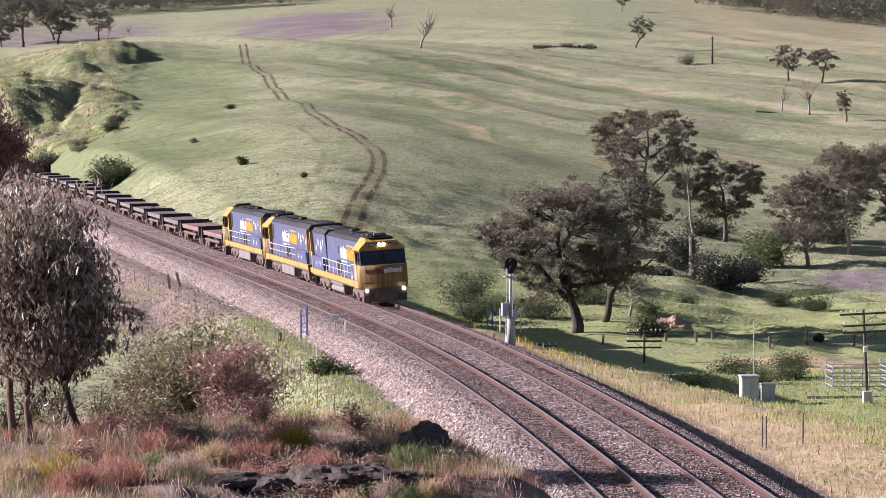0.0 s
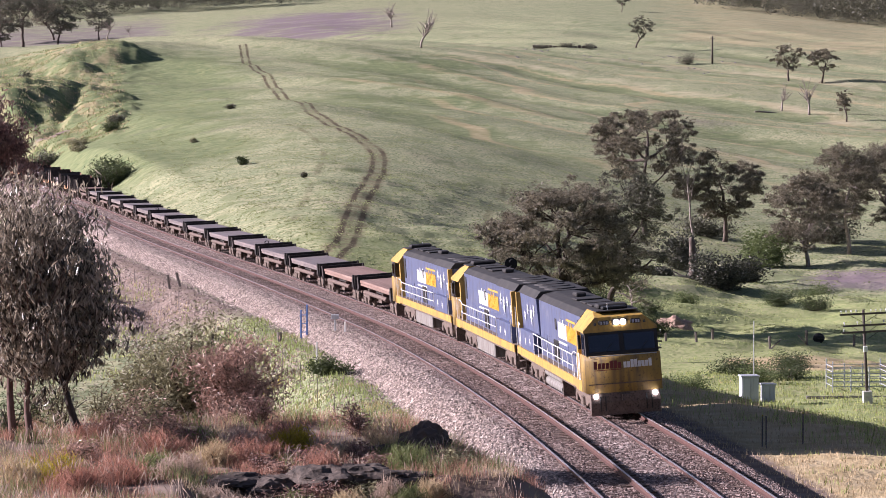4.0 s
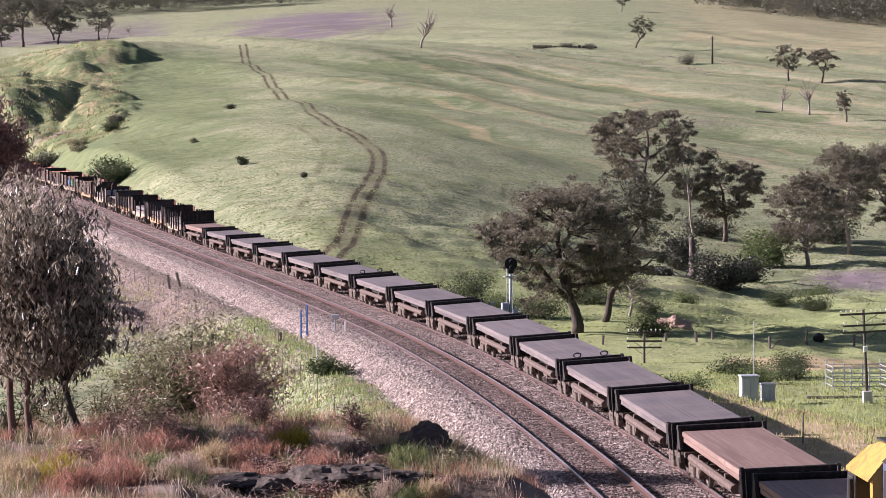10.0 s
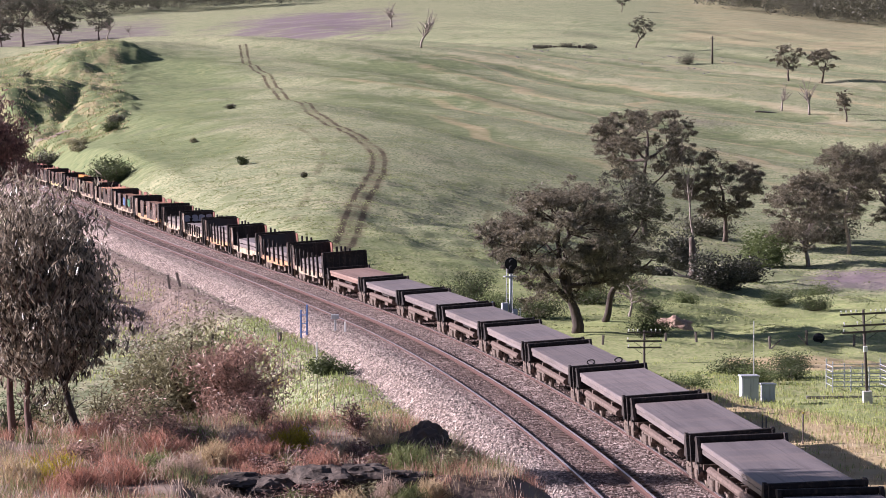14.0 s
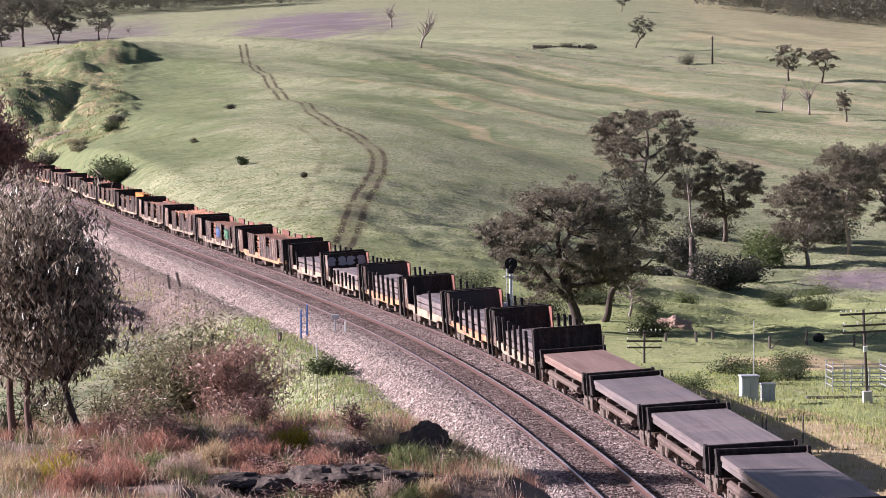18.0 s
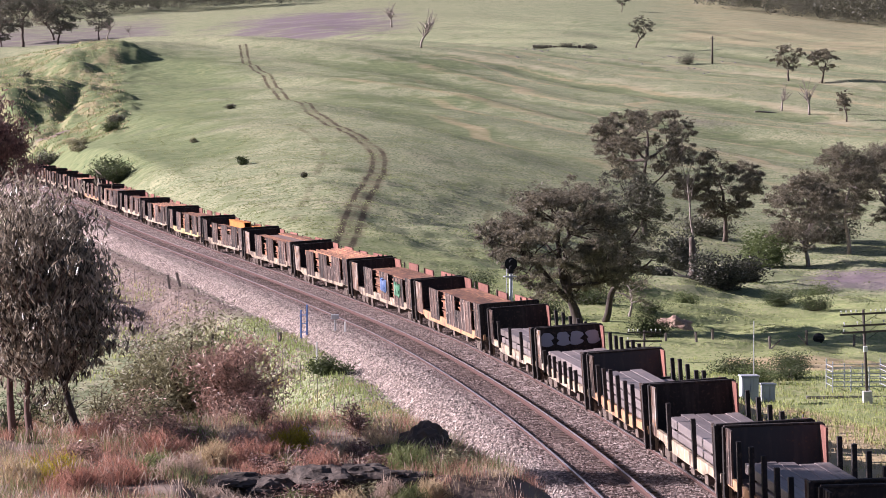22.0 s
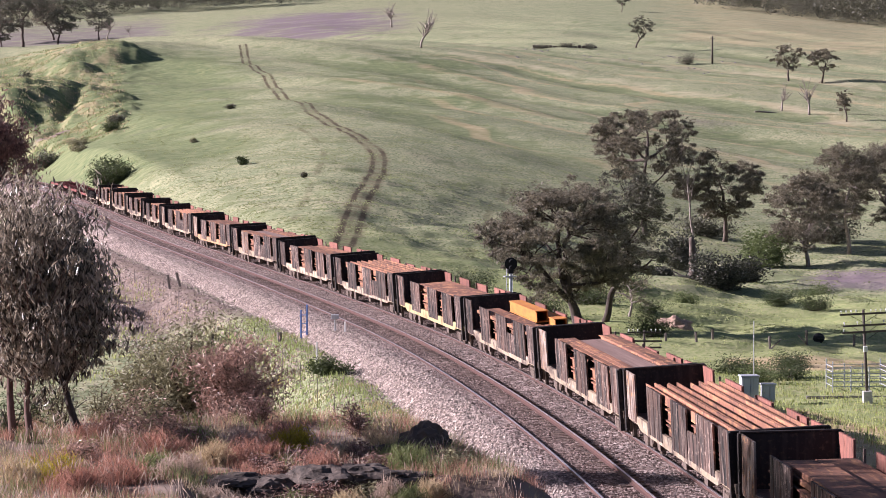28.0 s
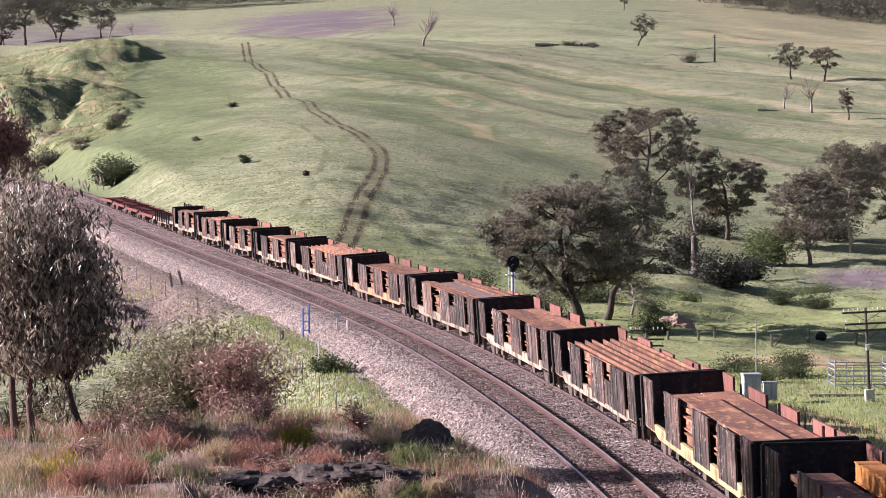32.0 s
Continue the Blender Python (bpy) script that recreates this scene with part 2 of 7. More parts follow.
def make_line():
    s = np.arange(S_MIN, S_MAX + 1.0)
    h = np.interp(s, LINE_S, LINE_H)
    ker = np.hanning(61)
    h = np.radians(np.convolve(np.pad(h, 30, mode="edge"), ker / ker.sum(), "valid"))
    x = np.concatenate(([0], np.cumsum(-np.sin(h))[:-1]))
    y = np.concatenate(([0], np.cumsum(np.cos(h))[:-1]))
    i = -S_MIN
    z = np.convolve(np.pad(np.interp(s, LINE_ZS, LINE_Z), 30, mode="edge"), ker / ker.sum(), "valid")
    return s, x - x[i] + 8.55, y - y[i] + 109.29, h, z


LS, LX, LY, LH, LZ = make_line()
GAP = 3.64  # between the two tracks' centres


def on_line(s, off=0.0):
    """Place and heading on the far track, off metres to the left (towards the near track)."""
    x, y, h = np.interp(s, LS, LX), np.interp(s, LS, LY), np.interp(s, LS, LH)
    return x - np.cos(h) * off, y - np.sin(h) * off, h


def line_z(s):
    return np.interp(s, LS, LZ)


def cant(s):
    """Lean of the track on its curve, in degrees towards the inside."""
    return np.interp(s, (-60, -28, 5, 120, 220), (CANT * .15, CANT * .3, CANT, CANT, CANT * .3))


CANT = 4.0


def step(a, b, x):
    t = np.clip((x - a) / (b - a), 0, 1)
    return t * t * (3 - 2 * t)


def waves(x, y, seed, size):
    """Soft irregular relief between about -1 and 1."""
    v, k = 0.0, 0.0
    for i in range(5):
        a = seed * 1.7 + i * 2.399
        w = 2 * math.pi / (size * (0.55 + 0.31 * i))
        v = v + np.sin((x * math.cos(a) + y * math.sin(a)) * w + seed * 3.1 + i * 1.9 + 1.3 * np.sin((x * math.sin(a) - y * math.cos(a)) * w * 0.6 + i))
        k += 1
    return v / k * 1.6


# heights of the valley and hills: rows by distance, columns by bearing (tangent)
BEAR = np.array((-0.1654, -0.1345, -0.0916, -0.0316, 0.0370, 0.0885, 0.1345, 0.1914))
DIST = np.array((200, 300, 400, 550, 750, 950, 1150, 1500, 2200, 4200.0))
HILL = np.array((
    (0, 0, 0, -2, -5.6, -6.0, -6.0, -6.0),
    (0, 0, 0.1, 0.0, -4.2, -6.0, -6.2, -6.0),
    (0.6, 0.6, 0.8, 3.8, -1.2, -4.6, -4.9, -4.9),
    (1.6, 1.9, 8.6, 10.8, 7.0, 3.6, 2.9, 2.9),
    (16.1, 16.7, 19.3, 21.1, 17.0, 14.7, 12.9, 12.2),
    (29.6, 30.0, 33.0, 32.6, 28.2, 25.9, 24.0, 23.0),
    (23.0, 24.0, 28.5, 32.6, 38.0, 36.1, 33.7, 32.9),
    (43.0, 44.5, 48.1, 55.9, 58.4, 55.3, 50.2, 48.9),
    (96.5, 96.5, 96.5, 98.4, 98.4, 98.4, 96.5, 96.5),
    (242.1, 242.1, 242.1, 242.1, 242.1, 242.1, 242.1, 242.1)))


def hill(x, y):
    d = np.clip(y, 200, 4199)
    b = np.clip(x / np.maximum(y, 1.0), BEAR[0], BEAR[-1])
    j = np.clip(np.searchsorted(BEAR, b) - 1, 0, len(BEAR) - 2)
    t = (b - BEAR[j]) / (BEAR[j + 1] - BEAR[j])
    t2, t3 = t * t, t * t * t
    n = len(BEAR) - 1
    j0, j3 = np.clip(j - 1, 0, n), np.clip(j + 2, 0, n)
    w = BEAR[j + 1] - BEAR[j]
    i = np.clip(np.searchsorted(DIST, d) - 1, 0, len(DIST) - 2)
    u = (d - DIST[i]) / (DIST[i + 1] - DIST[i])

    def row(k):
        k = np.clip(k, 0, len(DIST) - 1)
        a, b = HILL[k, j], HILL[k, j + 1]
        ma = (b - HILL[k, j0]) / (BEAR[j + 1] - BEAR[j0]) * w
        mb = (HILL[k, j3] - a) / (BEAR[j3] - BEAR[j]) * w
        return (2 * t3 - 3 * t2 + 1) * a + (t3 - 2 * t2 + t) * ma + (3 * t2 - 2 * t3) * b + (t3 - t2) * mb

    p0, p1, p2, p3 = row(i - 1), row(i), row(i + 1), row(i + 2)
    d0, d1 = DIST[np.clip(i - 1, 0, 9)], DIST[i]
    d2, d3 = DIST[i + 1], DIST[np.clip(i + 2, 0, 9)]
    m1 = (p2 - p0) / np.maximum(d2 - d0, 1) * (d2 - d1)
    m2 = (p3 - p1) / np.maximum(d3 - d1, 1) * (d2 - d1)
    m1, m2 = np.clip(m1, -6, 30), np.clip(m2, -6, 30)
    u2, u3 = u * u, u * u * u
    return (2 * u3 - 3 * u2 + 1) * p1 + (u3 - 2 * u2 + u) * m1 + (3 * u2 - 2 * u3) * p2 + (u3 - u2) * m2


def mesa(x, y, cx, cy, rx, ry, h):
    """A flat-topped heap."""
    r = ((x - cx) / rx) ** 2 + ((y - cy) / ry) ** 2
    return h * np.exp(-r * r)


def lump(x, y, cx, cy, rx, ry, h, turn=0.0):
    c, s = math.cos(radians(turn)), math.sin(radians(turn))
    a, b = ((x - cx) * c + (y - cy) * s) / rx, (-(x - cx) * s + (y - cy) * c) / ry
    return h * np.exp(-(a * a + b * b))


def side(x, y):
    """Metres to the left of the far track's centre."""
    yy = np.clip(y, LY[0], LY[-1])
    return (np.interp(yy, LY, LX) - x) * np.cos(np.interp(yy, LY, LH))


def ground(x, y):
    x, y = np.asarray(x, float), np.asarray(y, float)
    u = side(x, y)
    z = hill(x, y)
    # spurs and hollows of the far slope
    far = step(330, 560, y) * step(1900, 1100, y)
    rid = 0.91 * x + 0.42 * y + 9 * waves(x, y, 4, 150)
    z = z + far * (0.55 * np.sin(rid * 2 * math.pi / 64) + 0.3 * np.sin(rid * 2 * math.pi / 27 + 1.0) + 0.3 * waves(x, y, 5, 45) + 0.9 * waves(x, y, 6, 190))
    # grassed spoil heaps beside the far cutting
    xx, yy = x + 2.2 * waves(x, y, 9, 17), y + 7 * waves(x, y, 10, 21)
    bx = xx / np.maximum(yy, 1.0)
    z = z + lump(xx, yy, -88, 838, 15, 52, 3.7) + mesa(xx, yy, -84, 800, 11, 26, 3.0)
    z = z + lump(xx, yy, -91, 690, 19, 58, 4.6) + mesa(xx, yy, -88, 650, 9, 36, 2.2)
    shelf = step(-0.0955, -0.1, bx) * step(545, 600, yy) * step(735, 670, yy)
    z = z + 1.0 * shelf - lump(x, y, -74.6, 660, 1.8, 42, 2.0, 3) - lump(x, y, -72.5, 618, 6.5, 6, 1.0, 20)
    rough = np.maximum(shelf, np.minimum(1.0, mesa(xx, yy, -90, 760, 24, 110, 1.0)))
    z = z + rough * (0.4 * waves(x, y, 8, 11) + 0.28 * waves(x, y, 7, 5.2) + 0.16 * waves(x, y * .5, 14, 3))
    # creek meadow
    mead = step(-8, -25, u) * step(480, 330, y) * step(100, 150, y)
    z = z + mead * (0.5 * waves(x, y, 11, 38) + (0.22 + 0.25 * step(225, 262, y)) * waves(x, y, 12, 13) + 0.1 * waves(x, y, 13, 5))
    # the line's own bed and its banks
    lz = np.interp(y, LY, LZ)
    berm = np.interp(y, (100, 131, 140, 156, 175, 215), (17, 10.5, 8.8, 5.6, 4.6, 3.6)) + 0.5 * waves(x, y, 22, 11)
    right = lz - 0.95 - 0.35 * step(2.6, 3.8, -u) - 4.4 * step(0, np.interp(y, (130, 190), (24, 14)), -u - berm) * step(335, 275, y)
    left = lz - 0.95 - 1.7 * step(8.2, 12.5, u) + 0.5 * step(22, 60, u)
    bank = np.where(u > 0, left, right) + 0.14 * waves(x, y, 21, 7) * step(6, 10, np.abs(u - 1.9))
    near_line = np.where(u > 0, step(60, 14, u), step(38, 24, -u - np.maximum(berm - 6, 0)))
    up = step(255, 325, y)
    nl = np.where(u > 0, 1 - up + up * near_line, (1 - up) * near_line + up * step(14, 4.5, -u))
    z = z * (1 - nl) + bank * nl
    # rough spoil bank on the near side of the line
    spoil = step(10, 14, u) * step(34, 20, u) * step(215, 240, y) * step(330, 290, y)
    z = z + spoil * (0.9 + 0.5 * waves(x, y, 31, 9) + 0.25 * waves(x, y, 32, 4) + 0.12 * waves(x, y, 33, 1.9))
    # hillside of the lookout
    edge = 0.6 + 0.15 * waves(x, y, 41, 5) + 0.165 * (42 - np.clip(y, 30, 60))
    top = 9.9 - 2.95 * step(0, 38, y) - 0.02 * np.maximum(y - 38, 0) + 0.12 * waves(x, y, 42, 5) + 0.05 * waves(x, y, 43, 1.7)
    top = top - 0.42 * step(43.0, 42.2, y + 0.25 * waves(x, y, 45, 1.6)) * step(-3.3, -2.7, x) * step(31, 37, y)
    fall = step(50.5, 84, y + 1.2 * waves(x, y, 44, 9)) * 13 + step(0, 9.5, x - edge) * 13 * step(-60, -20, y)
    knoll = np.maximum(top - fall, -3)
    z = np.where(y < 95, np.maximum(z, np.where(u > 5.5, knoll, z)), z)
    return z
# ---- mesh helpers ----
def obj(name, bm, material, parent=None, label="", smooth=False):
    me = bpy.data.meshes.new(name)
    bm.to_mesh(me)
    bm.free()
    for mt in (material if isinstance(material, (list, tuple)) else (material,)):
        me.materials.append(mt)
    if smooth:
        for p in me.polygons:
            p.use_smooth = True
    ob = new(name, me)
    if parent is not None:
        ob.parent = parent
    if label:
        ob["label"] = label
    return ob


def part(name, bm, material, parent, label="", smooth=False):
    return obj(name, bm, material, parent, label, smooth)


def raw(name, verts, faces, material, parent=None, label="", smooth=False, mat_ids=None):
    me = bpy.data.meshes.new(name)
    me.from_pydata(verts, [], faces)
    for mt in (material if isinstance(material, (list, tuple)) else (material,)):
        me.materials.append(mt)
    if mat_ids is not None:
        me.polygons.foreach_set("material_index", mat_ids)
    if smooth:
        me.polygons.foreach_set("use_smooth", [True] * len(me.polygons))
    ob = new(name, me)
    if parent is not None:
        ob.parent = parent
    if label:
        ob["label"] = label
    return ob


def empty(name, m, label, category, group=""):
    ob = new(name)
    ob.matrix_basis = m
    ob.empty_display_size = 0.3
    return tagged(ob, label, category, group)


def box(bm, x0, x1, y0, y1, z0, z1, bevel=0.0):
    m = Matrix.LocRotScale(((x0 + x1) / 2, (y0 + y1) / 2, (z0 + z1) / 2), None, (abs(x1 - x0), abs(y1 - y0), abs(z1 - z0)))
    r = bmesh.ops.create_cube(bm, size=1, matrix=m)
    if bevel:
        es = {e for v in r["verts"] for e in v.link_edges}
        bmesh.ops.bevel(bm, geom=list(es), offset=bevel, segments=1, affect="EDGES")
    return bm


def boxes(*rows, bevel=0.0):
    bm = bmesh.new()
    for r in rows:
        box(bm, *r, bevel=bevel)
    return bm


def tube(bm, pts, radii, n=6):
    """A tapered round tube through the points."""
    pts = [Vector(p) for p in pts]
    if not isinstance(radii, (list, tuple)):
        radii = [radii] * len(pts)
    rings = []
    for i, p in enumerate(pts):
        d = (pts[min(i + 1, len(pts) - 1)] - pts[max(i - 1, 0)]).normalized()
        a = d.orthogonal().normalized() if i == 0 else (a - d * a.dot(d)).normalized()
        b = d.cross(a)
        rings.append([bm.verts.new(p + (a * math.cos(k * 2 * math.pi / n) + b * math.sin(k * 2 * math.pi / n)) * radii[i]) for k in range(n)])
    for r0, r1 in zip(rings, rings[1:]):
        for k in range(n):
            bm.faces.new((r0[k], r0[(k + 1) % n], r1[(k + 1) % n], r1[k]))
    bm.faces.new(rings[0][::-1])
    bm.faces.new(rings[-1])
    return bm


def tubes(*rows, n=6):
    bm = bmesh.new()
    for pts, r in rows:
        tube(bm, pts, r, n)
    return bm


def prism(bm, outline, y0, y1):
    """Outline of (x, z) pairs, drawn out along y."""
    a = [bm.verts.new((x, y0, z)) for x, z in outline]
    b = [bm.verts.new((x, y1, z)) for x, z in outline]
    n = len(a)
    for i in range(n):
        bm.faces.new((a[i], a[(i + 1) % n], b[(i + 1) % n], b[i]))
    bm.faces.new(a[::-1])
    bm.faces.new(b)
    bmesh.ops.recalc_face_normals(bm, faces=bm.faces[:])
    return bm


def section(bm, outline, x0, x1):
    """Outline of (y, z) pairs, drawn out along x."""
    a = [bm.verts.new((x0, y, z)) for y, z in outline]
    b = [bm.verts.new((x1, y, z)) for y, z in outline]
    n = len(a)
    for i in range(n):
        bm.faces.new((a[i], a[(i + 1) % n], b[(i + 1) % n], b[i]))
    bm.faces.new(a[::-1])
    bm.faces.new(b)
    bmesh.ops.recalc_face_normals(bm, faces=bm.faces[:])
    return bm
# ---- ground: one sheet out to the horizon ----
def blades(name, spots, count_h, material, label, width=0.012, lean=0.35, per=5, heads=False, spread=0.12):
    """Tufts of narrow blades, one joined object of kind stuff. spots: rows x, y; count_h: low and high blade length."""
    rs = np.random.RandomState(len(spots) + int(width * 1e5))
    n = len(spots)
    xy = np.repeat(np.asarray(spots, float), per, 0) + rs.normal(0, spread, (n * per, 2))
    z = ground(xy[:, 0], xy[:, 1]) - 0.02
    hh = rs.uniform(*count_h, n * per)
    a = rs.uniform(0, 2 * np.pi, n * per)
    b = rs.uniform(0, 2 * np.pi, n * per)
    ln = hh * rs.uniform(0.1, lean, n * per)
    w = width * rs.uniform(0.7, 1.4, n * per)
    base = np.c_[xy, z]
    wd = np.c_[np.cos(a) * w, np.sin(a) * w, 0 * w]
    ld = np.c_[np.cos(b) * ln, np.sin(b) * ln, 0 * ln]
    up = np.c_[0 * hh, 0 * hh, hh]
    v0, v1 = base - wd, base + wd
    mid = base + up * 0.6 + ld * 0.4
    v2, v3 = mid - wd * 0.7, mid + wd * 0.7
    v4 = base + up + ld
    if heads:
        wh = wd * 3.2
        v4, v5 = base + up + ld - wd, base + up * 0.86 + ld * 0.8 + wh
        V = np.stack([v0, v1, v2, v3, v4, v5], 1).reshape(-1, 3)
        k = np.arange(n * per)[:, None] * 6
        F = np.concatenate([k + np.array([[0, 1, 3, 2]]), k + np.array([[2, 3, 5, 4]])], 0)
    else:
        V = np.stack([v0, v1, v2, v3, v4], 1).reshape(-1, 3)
        k = np.arange(n * per)[:, None] * 5
        F = [tuple(r) for r in (k + np.array([[0, 1, 3, 2]])).tolist()] + [tuple(r) for r in (k + np.array([[2, 3, 4]])).tolist()]
    F = [tuple(r) for r in (F.tolist() if isinstance(F, np.ndarray) else F)]
    return tagged(raw(name, V.tolist(), F, material), label, "grass", kind="stuff")


# centre lines of the worn tracks up the hill: x at rising y
RUT_Y = (285, 304, 323, 367, 410, 454, 477, 500, 543.5, 610, 700, 790, 878)
RUT_X = (-12, -8.8, -9.0, -9.1, -8.2, -8.7, -11.8, -15, -20.9, -28, -36.5, -47, -53.3)
FAINT = (((324, 360, 420, 461, 520), (-14.7, -15.1, -15.6, -16.5, -24.5)), ((262, 283, 311, 373, 440), (-1.0, .8, 2.5, 4.9, 8.5)))


# pale terrace lines: bearing, distance, half width
TERRACES = (((.001, .037, .0713, .1056, .133), (880, 833, 773, 720, 684), 9), ((.0002, .0267, .0525, .0885, .105), (654, 673, 638, 556, 530), 8), ((.0199, .0542, .0885, .133), (1000, 921, 898, 832), 9))


def path_offset(x, y, ys, xs):
    """Metres to the right of a worn track, 9 beyond its ends."""
    yy = np.arange(ys[0], ys[-1] + 1.0, 2.0)
    ker = np.hanning(23)
    ker /= ker.sum()
    xx = np.convolve(np.pad(np.interp(yy, ys, xs), 11, mode="reflect", reflect_type="odd"), ker, "valid")
    sl = np.interp(y, yy, np.gradient(xx, yy))
    return np.where((y > ys[0]) & (y < ys[-1]), np.clip((x - np.interp(y, yy, xx)) / np.hypot(1, sl), -9, 9), 9.0)


def build_ground():
    ang = np.concatenate((np.radians(np.arange(-180, -8.6, 3.0)), np.arctan((np.arange(-180, 1760, 5) - 784) / 6150.0), np.radians(np.arange(9.4, 180, 3.0))))
    rad = np.concatenate((np.linspace(1, 34, 10), np.linspace(36, 52, 44), np.linspace(52.6, 108, 40), np.exp(np.linspace(math.log(110), math.log(1300), 520)), np.exp(np.linspace(math.log(1320), math.log(4400), 60))))
    A, R = np.meshgrid(ang, rad)
    X, Y = R * np.sin(A), R * np.cos(A)
    Z = ground(X, Y)
    na, nr = len(ang), len(rad)
    verts = np.stack([X, Y, Z], -1).reshape(-1, 3)
    i, j = np.meshgrid(np.arange(nr - 1), np.arange(na), indexing="ij")
    j2 = (j + 1) % na
    faces = np.stack([i * na + j, (i + 1) * na + j, (i + 1) * na + j2, i * na + j2], -1).reshape(-1, 4)
    verts = np.vstack([verts, [[0, 0, float(ground(0, 0))]]])
    fan = [(len(verts) - 1, k, (k + 1) % na) for k in range(na)]
    ob = raw("ground", verts.tolist(), [tuple(f) for f in faces.tolist()] + fan, M["land"], smooth=True)
    # what grows where: dry, bare, purple; left-hand tints also carry light and shade
    x, y = verts[:, 0], verts[:, 1]
    u = side(x, y)
    b = x / np.maximum(y, 1.0)
    n1, n2 = waves(x, y, 51, 40), waves(x, y, 52, 11)
    dry = step(-3.0, -4.0, u) * step(-18, -10, u - 1.5 * n2) * step(260, 205, y) * 1.0
    dry = np.maximum(dry, 0.5 * step(8.5, 10.5, u) * step(205, 150, y) * step(0.2, 0.8, n1 + 0.5 * n2))
    rid = 0.91 * x + 0.42 * y + 9 * waves(x, y, 4, 150)
    crest = np.sin(rid * 2 * math.pi / 64) * .6 + np.sin(rid * 2 * math.pi / 27 + 1.0) * .4
    dry = np.maximum(dry, 0.34 * step(420, 560, y) * step(.55, .95, crest) * step(1050, 900, y) * step(-.05, -.02, b))
    seam = np.sin(rid * 2 * math.pi / 23 + 1.5 * waves(x, y, 55, 90))
    dry = np.maximum(dry, 0.42 * step(.78, .97, seam) * step(430, 560, y) * step(1050, 900, y) * step(-.03, .01, b))
    dry = np.maximum(dry, step(95, 60, y) * 0.3)
    dry = np.maximum(dry, 0.33 * step(950, 1150, y) * step(0.03, 0.09, b))
    dry = np.maximum(dry, 0.36 * step(560, 590, y) * step(-0.094, -0.1, b) * step(880, 850, y) * step(-.4, .5, n2 + .5 * waves(x, y, 56, 4.5)))
    dry = np.maximum(dry, 0.85 * step(222, 226, y + n2) * step(238, 232, y + n2) * step(0.083, 0.09, b))
    bare = step(6.5, 8.0, u) * step(11.5, 10.0, u) * 0.6 * step(195, 220, y) + 0.95 * step(9.5, 12, u) * step(32, 24, u) * step(206, 228, y) * step(345, 300, y)
    bare = np.maximum(bare, step(2.0, 3.4, -u) * step(5.6, 4.4, -u) * 0.7)
    purple = step(1240, 1330, y + 40 * n1) * step(1700, 1500, y) * step(-0.085, -0.045, b + .008 * n1) * step(0.004, -0.03, b + .008 * n1)
    purple = np.maximum(purple, step(318, 334, y + 5 * n2) * step(372, 352, y + 6 * n1) * step(0.102, 0.118, b + .003 * n2))
    # purple tint on the far left paddock also carries the shade over it
    purple = np.maximum(purple, 0.8 * step(980, 1100, y) * step(1900, 1500, y) * step(-0.075, -0.09, b))
    purple = np.maximum(purple, 0.35 * step(600, 640, y) * step(760, 700, y) * step(0.06, 0.08, b) * step(0.2, 0.8, n1))
    lush = .5 * step(420, 560, y) * step(-.1, -.6, crest + .25 * n2) * step(1150, 950, y) * step(-.07, -.03, b)
    lush = np.maximum(lush, .28 * step(-.1, -.8, n1 + .6 * n2) * step(420, 300, y) * step(-9, -16, u))
    lush = np.maximum(lush, .62 * step(-.046, -.026, b) * step(.034, .006, b) * step(560, 640, y) * step(900, 820, y) * step(-.5, .3, n1 + .8 * n2))
    # darker green laid on the left slope to offset its strong sun
    lush = np.maximum(lush, .62 * step(420, 470, y) * step(900, 800, y) * step(-.045, -.075, b + .01 * n1))
    lush = np.maximum(lush, .8 * step(540, 570, y) * step(860, 840, y) * step(-.094, -.1, b) * step(.5, -.3, n2 + .5 * waves(x, y, 56, 4.5)))
    bare = np.maximum(bare, .9 * lump(x, y, -71.5, 606, 3.5, 9, 1) + .4 * lump(x, y, -93, 800, 7, 16, 1))
    bare = np.maximum(bare, step(95, 60, y) * .85)
    purple = purple * .58
    col = ob.data.color_attributes.new("growth", "FLOAT_COLOR", "POINT")
    col.data.foreach_set("color", np.stack([dry, bare, purple, lush], 1).ravel())
    flat = ob.data.attributes.new("flat", "FLOAT", "POINT")
    flat.data.foreach_set("value", (step(345, 285, y + 9 * n2) * step(-8, -16, u) * step(100, 130, y)).astype(np.float32))
    main = path_offset(x, y, RUT_Y, RUT_X)
    f1, f2 = (path_offset(x, y, *f) for f in FAINT)
    faint = np.where(np.abs(f1) < np.abs(f2), f1, f2)
    # how near a pale terrace line runs, in metres along the view of the slope
    terrace = np.min([np.clip(np.abs(y + 4 * n2 - np.interp(b, tb, ty)) / tw, 0, 1) + (b < tb[0]) + (b > tb[-1]) for tb, ty, tw in TERRACES], 0)
    wear = ob.data.color_attributes.new("wear", "FLOAT_COLOR", "POINT")
    wear.data.foreach_set("color", np.stack([main, faint, step(640, 430, y), terrace], 1).ravel())
    return tagged(ob, "rolling green paddocks with dry and bare patches", "ground", kind="structure")


